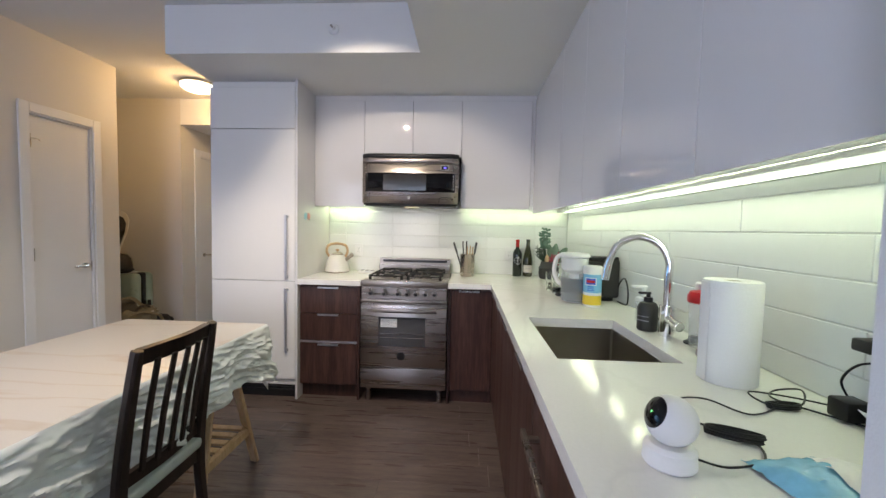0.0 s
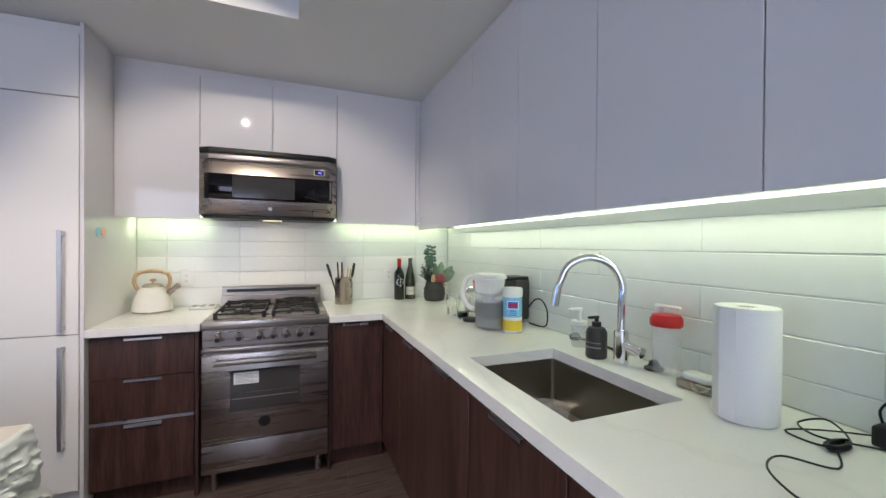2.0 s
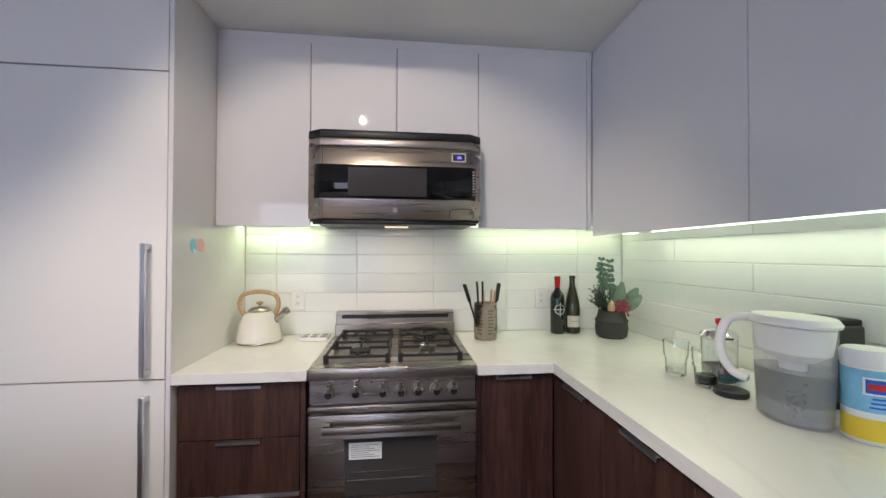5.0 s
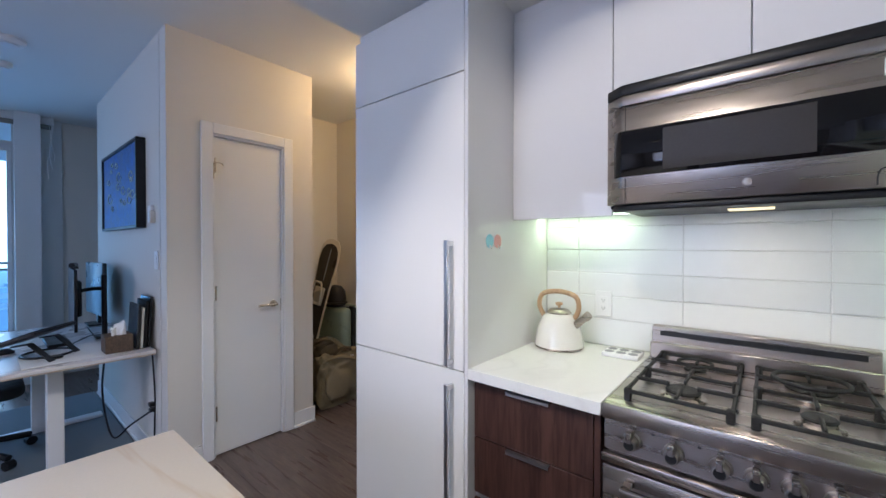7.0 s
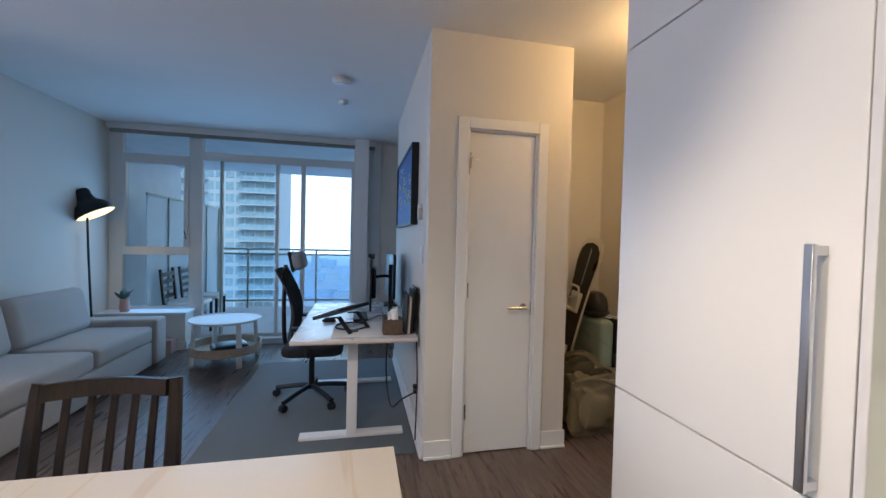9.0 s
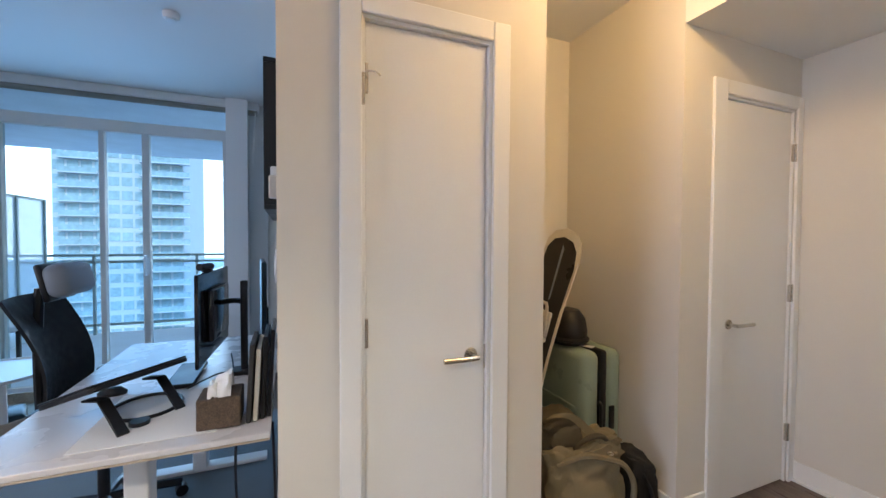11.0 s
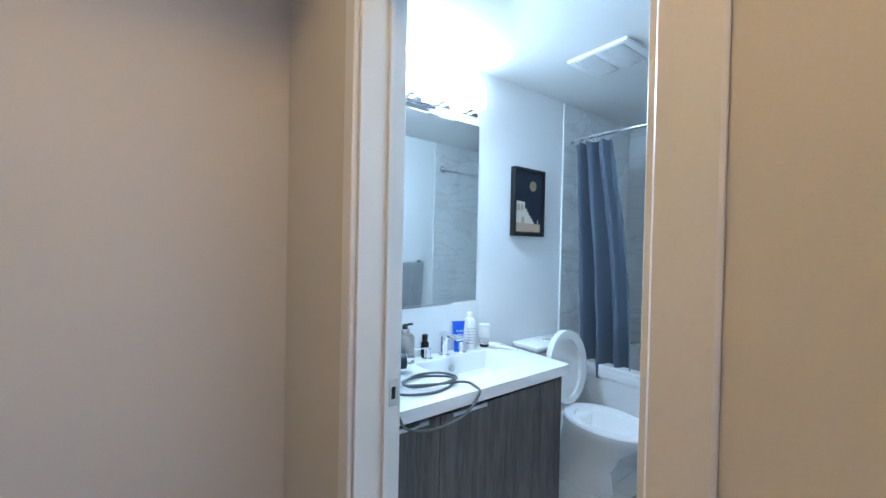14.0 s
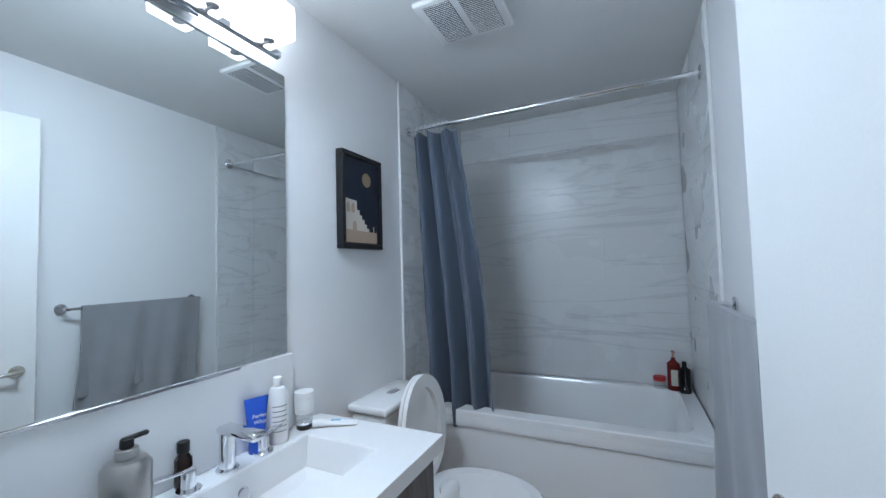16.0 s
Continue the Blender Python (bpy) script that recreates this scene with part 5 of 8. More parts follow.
part("neck", tube([(fx, fy, C + 0.12), (fx, fy, C + 0.23), (fx, fy, C + 0.300), (fx - 0.030, fy + 0.022, C + 0.367), (fx - 0.090, fy + 0.062, C + 0.394), (fx - 0.150, fy + 0.100, C + 0.365), (fx - 0.178, fy + 0.118, C + 0.300), (fx - 0.186, fy + 0.124, C + 0.265)], 0.0145, 16), M["chrome"], t)
part("spray_head", join(rod((fx - 0.185, fy + 0.123, C + 0.275), (fx - 0.194, fy + 0.129, C + 0.205), 0.0165, 20), rod((fx - 0.1895, fy + 0.126, C + 0.243), (fx - 0.1902, fy + 0.1265, C + 0.239), 0.0172, 20)), M["chrome"], t)
part("lever_arm", join(rod((fx, fy, C + 0.075), (fx + 0.005, fy - 0.085, C + 0.058), 0.019, 20), rod((fx + 0.003, fy - 0.075, C + 0.060), (fx + 0.005, fy - 0.088, C + 0.0575), 0.0205, 20)), M["chrome"], t)
t = thing("soap_dispenser", "clear glass soap bottle with a white pump", "soap bottle", (1.012, 2.015, C))
part("bottle", lathe([(0, C), (0.030, C), (0.032, C + 0.004), (0.032, C + 0.085), (0.028, C + 0.090), (0, C + 0.090)], (1.012, 2.015, 0), 24), M["clearplastic"], t)
part("pump", join(cyl(0.033, C + 0.0905, C + 0.108, (1.012, 2.015)), rod((1.012, 2.015, C + 0.10), (1.012, 2.015, C + 0.155), 0.009), box(0.957, 1.027, 2.006, 2.024, C + 0.150, C + 0.163, 0.004)), M["white"], t)
t = thing("hand_soap", "black hand soap bottle with a pump", "soap bottle", (0.962, 1.862, C))
t.scale = (1, 1, 0.9)
part("bottle", lathe([(0, C), (0.036, C), (0.039, C + 0.005), (0.039, C + 0.105), (0.030, C + 0.125), (0.016, C + 0.130), (0, C + 0.130)], (0.962, 1.862, 0), 28), M["pot"], t)
part("pump", join(cyl(0.017, C + 0.130, C + 0.150, (0.962, 1.862)), rod((0.962, 1.862, C + 0.15), (0.962, 1.862, C + 0.168), 0.008), box(0.922, 0.972, 1.855, 1.869, C + 0.164, C + 0.175, 0.003)), M["black"], t)
band((0.962, 1.862), 0.0394, C + 0.045, C + 0.05, M["greyink"], t, "text_bar", math.pi * 0.85, math.pi * 1.4)
band((0.962, 1.862), 0.0394, C + 0.065, C + 0.068, M["greyink"], t, "text_bar", math.pi * 0.85, math.pi * 1.4)
t = thing("dish_brush", "black dish brush lying behind the soap", "brush", (1.06, 2.05, C))
part("head", lathe([(0, 0), (0.022, 0.004), (0.026, 0.02), (0.012, 0.034), (0, 0.036)], (1.065, 2.10, C), 18), M["black"], t)
part("handle", tube([(1.065, 2.08, C + 0.016), (1.085, 1.98, C + 0.012), (1.075, 1.86, C + 0.008)], 0.006, 8), M["black"], t)
t = thing("sink_stopper", "black rubber sink stopper beside the tap", "stopper", (1.04, 1.66, C))
part("plug", lathe([(0, C), (0.030, C), (0.032, C + 0.006), (0.018, C + 0.014), (0.014, C + 0.030), (0, C + 0.032)], (1.04, 1.675, 0), 20), M["black"], t)
sx, sy = 1.045, 1.635
t = thing("shaker_bottle", "translucent shaker bottle with a red flip lid", "bottle", (sx, sy, C))
part("cup", lathe([(0, C), (0.036, C), (0.039, C + 0.004), (0.045, C + 0.165), (0.043, C + 0.165), (0.037, C + 0.008), (0, C + 0.008)], (sx, sy, 0), 28), M["clearplastic"], t)
part("lid", lathe([(0.048, C + 0.158), (0.050, C + 0.162), (0.050, C + 0.180), (0.042, C + 0.196), (0, C + 0.202)], (sx, sy, 0), 28), M["red"], t, "red screw lid")
part("spout_cap", join(cyl(0.014, C + 0.198, C + 0.222, (sx, sy + 0.026)), box(sx - 0.011, sx + 0.011, sy - 0.05, sy + 0.04, C + 0.218, C + 0.227, 0.004)), M["white"], t, "white flip cap")
t = thing("soap_dish", "dark dish with a white soap bar", "soap dish", (1.03, 1.47, C))
part("dish", slab([(1.005 + x, 1.49 + y) for x, y in rounded(0.075, 0.11, 0.015)], C, C + 0.025, 0.004), M["steel"], t)
part("soap", slab([(1.005 + x, 1.49 + y) for x, y in rounded(0.062, 0.09, 0.02)], C + 0.0252, C + 0.045, 0.008, 3), M["white"], t)
t = thing("dark_sponge_stand", "narrow black stand behind the paper towels", "stand", (1.065, 1.42, C))
part("stand", box(0.985, 1.025, 1.41, 1.432, C, C + 0.15, 0.006, 2), M["black"], t)
wx, wy = 0.932, 1.325
t = thing("paper_towel_roll", "thick white paper towel roll standing upright", "paper towel", (wx, wy, C))
part("roll", lathe([(0.020, C), (0.066, C), (0.068, C + 0.003), (0.0685, C + 0.27), (0.066, C + 0.275), (0.024, C + 0.275), (0.020, C + 0.272), (0.020, C)], (wx, wy, 0), 40), M["whitepaper"], t)
part("core", lathe([(0.0195, C + 0.001), (0.0195, C + 0.274), (0.017, C + 0.274), (0.017, C + 0.001), (0.0195, C + 0.001)], (wx, wy, 0), 24), M["paper"], t)
part("loose_edge", box(wx - 0.0705, wx - 0.0685, wy - 0.02, wy + 0.02, C + 0.004, C + 0.27, 0.0005), M["whitepaper"], t)

# small pan-and-tilt camera and its cables
cx, cy = 0.570, 0.915
t = thing("security_camera", "small white round indoor camera with a black face", "camera", (cx, cy, C))
part("base", lathe([(0, C), (0.040, C), (0.043, C + 0.004), (0.041, C + 0.03), (0.034, C + 0.037), (0, C + 0.038)], (cx, cy, 0), 36), M["white"], t)
b = bmesh.new()
bmesh.ops.create_uvsphere(b, u_segments=32, v_segments=20, radius=0.042)
part("head", turn(b, Matrix.Translation((cx, cy, C + 0.076))), M["white"], t)
away = Vector((-0.72, -0.05, 0.35)).normalized()
fm = Matrix.Translation(Vector((cx, cy, C + 0.076))) @ away.to_track_quat("Z", "Y").to_matrix().to_4x4()
part("face", turn(lathe([(0.0418 * math.sin(a), 0.0425 * math.cos(a)) for a in (0.72, 0.55, 0.36, 0.18, 0.0)] , seg=28), fm), M["blackgloss"], t, "glossy black camera face")
part("indicator", turn(cyl(0.0018, 0.0425, 0.0432, (0.006, 0.0), 10, bev=0.0002), fm), M["greenled"], t)
t = thing("camera_cable", "thin black cable with a bundled loop on the worktop", "cable", (0.72, 1.0, C))
part("cable", tube([(cx + 0.043, cy - 0.005, C + 0.012), (0.66, 0.90, C + 0.006), (0.74, 0.93, C + 0.004), (0.765, 1.0, C + 0.004), (0.70, 1.06, C + 0.004), (0.66, 1.08, C + 0.006), (0.70, 1.15, C + 0.012), (0.78, 1.17, C + 0.01), (0.84, 1.11, C + 0.004), (0.93, 1.15, C + 0.004)], 0.0021, 6), M["black"], t)
for k in range(5):
    part("loop", tube([(0.735 + 0.042 * math.cos(a) + k * 0.001, 1.006 + 0.012 * math.sin(a) - 0.018 * math.cos(a) + 0.003 * (k % 3 - 1), C + 0.006 + 0.003 * k) for a in (0, 0.8, 1.6, 2.4, 3.14, 4.0, 4.8, 5.6)], 0.0026, 6, 3, True), M["black"], t)
t = thing("charger_cable", "tangled black charger cable by the outlet", "cable", (0.97, 1.17, C))
part("cable", tube([(1.06, 1.12, C + 0.02), (1.0, 1.20, C + 0.01), (0.93, 1.24, C + 0.004), (0.92, 1.17, C + 0.005), (0.98, 1.15, C + 0.012), (1.03, 1.21, C + 0.025), (1.0, 1.25, C + 0.006), (0.95, 1.19, C + 0.01), (1.01, 1.13, C + 0.004), (1.06, 1.06, C + 0.006)], 0.0022, 6), M["black"], t)
for k in range(4):
    part("loop", tube([(0.945 + 0.035 * math.cos(a), 1.155 + 0.011 * math.sin(a) + 0.003 * (k % 3 - 1), C + 0.005 + 0.003 * k) for a in (0.2, 1.0, 1.8, 2.6, 3.4, 4.2, 5.0, 5.8)], 0.0024, 6, 3, True), M["black"], t)
t = thing("charger", "black plug-in charger lying on the worktop", "charger", (1.06, 1.12, C))
part("body", box(1.02, 1.075, 1.085, 1.135, C + 0.004, C + 0.048, 0.006, 2), M["black"], t)
part("second_body", box(1.05, 1.09, 1.012, 1.082, C + 0.001, C + 0.022, 0.005, 2), M["black"], t)
t = thing("power_adapter", "black power adapter plugged into the wall outlet", "adapter", (1.08, 1.07, 1.13))
part("body", box(1.045, 1.094, 1.03, 1.118, 1.080, 1.108, 0.005, 2), M["black"], t)
part("lower_plug", box(1.058, 1.095, 1.045, 1.090, 1.020, 1.078, 0.008, 2), M["black"], t)
part("cord", tube([(1.07, 1.032, 1.090), (1.05, 1.01, 1.082), (1.035, 1.08, 1.06), (1.04, 1.125, 1.01), (1.06, 1.13, 0.97), (1.06, 1.12, C + 0.03)], 0.0026, 6), M["black"], t)
part("lower_cord", tube([(1.075, 1.066, 1.022), (1.07, 1.06, 0.98), (1.075, 1.05, C + 0.02)], 0.0026, 6), M["black"], t)
# box of lens wipes and a plastic packet
t = thing("wipes_box", "open white carton of lens wipes", "box", (1.042, 0.93, C))
bm = Matrix.Translation((1.052, 0.968, C)) @ Matrix.Rotation(radians(-97), 4, "Z") @ Matrix.Diagonal((1, 0.72, 0.93, 1))
for x0, x1, y0, y1, z0, z1 in ((-0.066, 0.066, 0.044, 0.046, 0.003, 0.158), (-0.068, -0.066, -0.046, 0.046, 0.003, 0.158), (0.066, 0.068, -0.046, 0.046, 0.003, 0.158), (-0.066, 0.066, -0.046, -0.044, 0.075, 0.158), (-0.068, 0.068, -0.046, 0.046, 0.158, 0.16), (-0.066, 0.066, -0.046, -0.044, 0.003, 0.028), (-0.068, 0.068, -0.046, 0.046, 0, 0.003)):
    part("carton_panel", turn(box(x0, x1, y0, y1, z0, z1, 0), bm), M["whitepaper"], t)
part("flap", turn(turn(box(-0.066, 0.066, -0.001, 0.001, 0, 0.055, 0), Matrix.Translation((0, -0.046, 0.026)) @ Matrix.Rotation(radians(52), 4, "X")), bm), M["whitepaper"], t, "torn folded-out flap")
part("wipe_packet", turn(box(-0.060, 0.060, -0.040, 0.040, 0.004, 0.06, 0.006), bm), M["pot"], t)
fr = bm @ Matrix.Translation((0, -0.0463, 0)) @ Matrix.Rotation(radians(90), 4, "X")
text("lettering", "Lens Wipes", 0.026, fr @ Matrix.Translation((0.008, 0.094, 0)), M["ink"], t)
text("lettering", "220", 0.014, fr @ Matrix.Translation((-0.042, 0.140, 0)), M["ink"], t)
part("logo_panel", turn(box(0.028, 0.062, -0.0472, -0.0462, 0.120, 0.150, 0), bm), M["blue"], t, "dark blue logo panel")
t = thing("plastic_packet", "crumpled clear and blue plastic packet", "packet", (0.80, 0.86, C))
part("film", sheet(22, 14, lambda u, v: (0.72 + 0.17 * u - 0.02 * v, 0.79 + 0.14 * v + 0.01 * u, C + 0.004 + 0.030 * (math.sin(math.pi * u) * math.sin(math.pi * v)) ** 0.7 + 0.006 * noise.noise((u * 9, v * 9, 1))), 0.0006), M["lightblue"], t)
part("white_field", sheet(14, 8, lambda u, v: (0.785 + 0.10 * u, 0.805 + 0.10 * v + 0.005 * u, C + 0.0085 + 0.030 * (math.sin(math.pi * (0.35 + 0.6 * u)) * math.sin(math.pi * (0.12 + 0.7 * v))) ** 0.7 + 0.006 * noise.noise(((0.35 + 0.6 * u) * 9, (0.12 + 0.7 * v) * 9, 1)))), M["whitepaper"], t)

# ---- dining table under a cloth ----
TX0, TX1, TY0, TY1, TZ = -1.695, -0.885, 0.86, 2.305, 0.77
t = thing("dining_table", "dining table on pale pine trestles", "table", (-1.29, 1.58, 0))
part("tabletop", box(TX0 + 0.01, TX1 - 0.01, TY0 + 0.01, TY1 - 0.01, TZ - 0.028, TZ - 0.006, 0.003), M["pine"], t)
for yc in (2.05, 1.12):
    for x in (-0.985, -1.60):
        for s in (-1, 1):
            part("leg", bar((x + 0.04 * (1 if x > -1.2 else -1), yc + s * 0.235, 0), (x, yc + s * 0.05, TZ - 0.065), 0.045, 0.022, 0.003), M["pine"], t)
        part("stretcher", bar((x + 0.028 * (1 if x > -1.2 else -1), yc - 0.18, 0.20), (x + 0.028 * (1 if x > -1.2 else -1), yc + 0.18, 0.20), 0.03, 0.045, 0.003), M["pine"], t)
    part("top_rail", box(-1.66, -0.93, yc - 0.04, yc + 0.04, TZ - 0.064, TZ - 0.029, 0.003), M["pine"], t)
    for k in range(5):
        part("shelf_slat", box(-1.60, -0.96, yc - 0.155 + 0.07 * k, yc - 0.115 + 0.07 * k, 0.222, 0.235, 0.002), M["pine"], t)


def skirt(along, lo, hi, drop, seed, nx=240):
    """A wrinkled hanging side of the cloth: along(s) gives the edge point and the way out."""
    def at(u, v):
        s = lo + (hi - lo) * u
        p, o = along(s)
        fold = 0.5 + 0.5 * math.sin(s * 17 + seed + 1.4 * math.sin(s * 7))
        wr = noise.noise((s * 7, v * 5, seed)) * 0.022 + noise.noise((s * 19, v * 15, seed + 3)) * 0.010
        crease = 1 - abs(noise.noise((s * 4.5 + v * 2, v * 5 - s * 3.5, seed + 9))) * 3
        fine = 1 - abs(noise.noise((s * 9 + v * 4, v * 9 - s * 8, seed + 5))) * 3
        wr += 0.014 * crease + 0.010 * fine + 0.004 * (1 - abs(noise.noise((s * 22 + v * 6, v * 20 - s * 16, seed))) * 3)
        d = drop(s) * v
        off = (0.004 + 0.045 * fold * v ** 0.8 + wr * v ** 0.5) * (1 if v else 0)
        return (p[0] + o[0] * off, p[1] + o[1] * off, TZ + 0.004 - d)
    return sheet(nx, 44, at, 0.001)


t = thing("tablecloth", "cream marble-patterned vinyl tablecloth with a silvery crumpled skirt", "tablecloth", (-1.29, 1.58, TZ))
part("cloth_top", box(TX0, TX1, TY0, TY1, TZ - 0.004, TZ + 0.005, 0.004, 2), M["tabletop"], t)
part("hanging_side", skirt(lambda s: ((TX1, s), (1, 0)), TY0, TY1, lambda s: 0.25 + 0.03 * math.sin(s * 5) + 0.10 * max(0, (s - 2.05) / 0.25), 1.0), M["foilcloth"], t, "silvery crumpled cloth hanging over the edge")
part("hanging_end", skirt(lambda s: ((s, TY1), (0, 0.22)), TX0 + 0.55, TX1, lambda s: 0.05 + 0.33 * max(0, (s - (TX0 + 0.55)) / 0.26), 4.0, 40), M["foilcloth"], t, "crumpled cloth corner")
part("hanging_back", skirt(lambda s: ((TX0, s), (-0.15, 0)), TY0, TY1, lambda s: 0.22, 7.0, 50), M["foilcloth"], t)


# ---- dining chairs ----
def strip(points, w, d, steps=5):
    """A flat curved batten: w across (along y), d thick, through points given as (x, y, z)."""
    pts = smoothed(points, steps)
    n = len(pts)
    bm = bmesh.new()
    rings = []
    for i, p in enumerate(pts):
        t = (pts[min(i + 1, n - 1)] - pts[max(i - 1, 0)]).normalized()
        q = i / (n - 1) * (len(w) - 1)
        k = min(int(q), len(w) - 2)
        ww = w[k] + (w[k + 1] - w[k]) * (q - k)
        side = (Vector((0, 1, 0)) - t * t.y).normalized()
        out = side.cross(t)
        c = 0.25 * min(ww, d)
        sec = [(-ww / 2 + c, -d / 2), (ww / 2 - c, -d / 2), (ww / 2, -d / 2 + c), (ww / 2, d / 2 - c), (ww / 2 - c, d / 2), (-ww / 2 + c, d / 2), (-ww / 2, d / 2 - c), (-ww / 2, -d / 2 + c)]
        rings.append([bm.verts.new(p + side * a + out * b) for a, b in sec])
    for a, b in zip(rings, rings[1:]):
        for k in range(8):
            bm.faces.new((a[k], a[(k + 1) % 8], b[(k + 1) % 8], b[k]))
    bm.faces.new(rings[0][::-1])
    bm.faces.new(rings[-1])
    return bm


def dining_chair(base, angle, label):
    """Faces +x before it is turned; the base is on the floor below the seat's middle."""
    t = thing("dining_chair", label, "chair", (0, 0, 0), "chairs round the table")
    w = 0.188
    for s in (-1, 1):
        part("back_post", strip([(-0.215, s * w, 0.0), (-0.185, s * w, 0.25), (-0.178, s * w, 0.45), (-0.200, s * w, 0.66), (-0.236, s * w * 0.97, 0.90), (-0.242, s * w * 0.96, 0.936)], (0.030, 0.042, 0.048, 0.044, 0.036, 0.030), 0.030), M["darkwood"], t)
        part("front_leg", bar((0.20, s * 0.185, 0), (0.195, s * 0.185, 0.43), 0.036, 0.036, 0.005), M["darkwood"], t)
        part("side_rail", box(-0.175, 0.18, s * 0.185 - 0.011, s * 0.185 + 0.011, 0.375, 0.43, 0.003), M["darkwood"], t)
    part("top_rail", sheet(18, 6, lambda u, v: (-0.238 - 0.030 * math.sin(math.pi * u) - 0.006 * (v - 0.5), -0.168 + 0.336 * u, 0.884 + 0.050 * v + 0.004 * math.sin(math.pi * u)), 0.022), M["darkwood"], t)
    part("low_rail", sheet(12, 4, lambda u, v: (-0.186 - 0.012 * math.sin(math.pi * u), -0.168 + 0.336 * u, 0.492 + 0.044 * v), 0.020), M["darkwood"], t)
    for k in range(5):
        y = -0.118 + 0.059 * k
        bow = 0.030 * math.sin(math.pi * (y + 0.168) / 0.336)
        part("slat", strip([(-0.190 - 0.4 * bow, y, 0.525), (-0.212 - 0.7 * bow, y, 0.71), (-0.243 - bow, y, 0.895)], (0.021, 0.024, 0.020), 0.011, 6), M["darkwood"], t)
    part("front_rail", box(0.178, 0.200, -0.167, 0.167, 0.375, 0.43, 0.003), M["darkwood"], t)
    part("back_rail", box(-0.186, -0.166, -0.164, 0.164, 0.375, 0.43, 0.003), M["darkwood"], t)
    part("seat", slab(rounded(0.40, 0.40, 0.04), 0.4305, 0.475, 0.014, 3), M["cushion"], t, "pale grey-green padded seat")
    t.matrix_basis = Matrix.Translation(base) @ Matrix.Rotation(radians(angle), 4, "Z")
    return t


dining_chair((-1.018, 1.503, 0), 180 + 2, "dark-stained wooden slat-back dining chair with a pale green seat")
dining_chair((-1.68, 1.455, 0), 0, "dark-stained wooden slat-back dining chair beyond the table")

# ---- ceiling fittings over the dining table ----
t = thing("track_light", "white ceiling track with satin spotlights", "light", (-0.75, 1.6, CEIL))
part("track", box(-1.35, -0.35, 1.66, 1.70, CEIL - 0.022, CEIL - 0.001, 0.002), M["white"], t)
for x, aim in ((-0.55, (-0.2, 0.75, -0.62)), (-1.15, (-0.1, 0.15, -0.9))):
    a = Vector((x, 1.68, CEIL - 0.075))
    h = part("spot_head", join(rod((x, 1.68, CEIL - 0.02), (x, 1.68, CEIL - 0.08), 0.006, 10), rod(a - Vector(aim) * 0.05, a + Vector(aim) * 0.06, 0.026, 20, 0.034)), M["nickel"], t)
    part("bulb", rod(a + Vector(aim) * 0.058, a + Vector(aim) * 0.063, 0.029, 20), M["dome"], h)
t = thing("sprinkler", "white sidewall sprinkler on the ceiling step", "sprinkler", (-0.62, 2.63, 2.55))
part("rose", turn(lathe([(0, 0), (0.034, 0), (0.030, 0.008), (0.014, 0.012), (0.010, 0.03), (0, 0.03)]), Matrix.Translation((-0.63, 2.6345, 2.53)) @ Matrix.Rotation(radians(90), 4, "X")), M["white"], t)
part("head", rod((-0.63, 2.605, 2.53), (-0.63, 2.585, 2.53), 0.007, 12), M["nickel"], t)
# ---- hall ----
t = thing("ceiling_lamp", "round opal glass flush ceiling lamp, lit", "lamp", (-2.43, 3.93, CEIL))
part("collar", lathe([(0, CEIL - 0.001), (0.15, CEIL - 0.001), (0.15, CEIL - 0.025), (0.14, CEIL - 0.03), (0, CEIL - 0.03)], (-2.43, 3.93, 0), 40), M["nickel"], t)
part("bowl", lathe([(0.148, CEIL - 0.028), (0.145, CEIL - 0.05), (0.11, CEIL - 0.075), (0.06, CEIL - 0.088), (0, CEIL - 0.092)], (-2.43, 3.93, 0), 40), M["dome"], t)
outlet(XW - 0.001, 5.045, 0.38, "x-", "white wall outlet near the hall floor")
t = thing("door_stop", "small steel door stop in the skirting", "door stop", (-2.29, 5.33, 0.055))
part("peg", rod((-2.29, 5.331, 0.056), (-2.29, 5.312, 0.056), 0.009, 14), M["nickel"], t)
# luggage alcove
t = thing("suitcase", "sage green hard-shell suitcase with a black zip band", "suitcase", (-3.42, 4.13, 0))
part("front_shell", box(-3.76, -3.28, 4.10, 4.222, 0.05, 0.775, 0.05, 5), M["suitcase"], t)
part("back_shell", box(-3.76, -3.28, 4.262, 4.378, 0.05, 0.775, 0.05, 5), M["suitcase"], t)
part("zip_band", box(-3.763, -3.277, 4.220, 4.264, 0.048, 0.779, 0.045, 4), M["black"], t)
part("carry_handle", tube([(-3.60, 4.24, 0.777), (-3.58, 4.24, 0.797), (-3.46, 4.24, 0.797), (-3.44, 4.24, 0.777)], 0.008, 8), M["black"], t)
part("lock", box(-3.282, -3.268, 4.275, 4.31, 0.34, 0.47, 0.006, 2), M["black"], t)
part("side_handle", tube([(-3.28, 4.205, 0.36), (-3.262, 4.205, 0.38), (-3.262, 4.205, 0.48), (-3.28, 4.205, 0.50)], 0.010, 8), M["black"], t)
part("tag", turn(box(-0.045, 0.045, -0.02, 0.02, 0, 0.003, 0.001), Matrix.Translation((-3.38, 4.20, 0.781)) @ Matrix.Rotation(radians(30), 4, "Z")), M["whitepaper"], t, "white luggage tag")
for y in (4.14, 4.34):
    for x in (-3.70, -3.34):
        part("wheel", rod((x, y - 0.012, 0.025), (x, y + 0.012, 0.025), 0.025, 16), M["black"], t)
for z in (0.20, 0.45):
    part("rib", box(-3.70, -3.34, 4.094, 4.102, z, z + 0.02, 0.004), M["suitcase"], t)
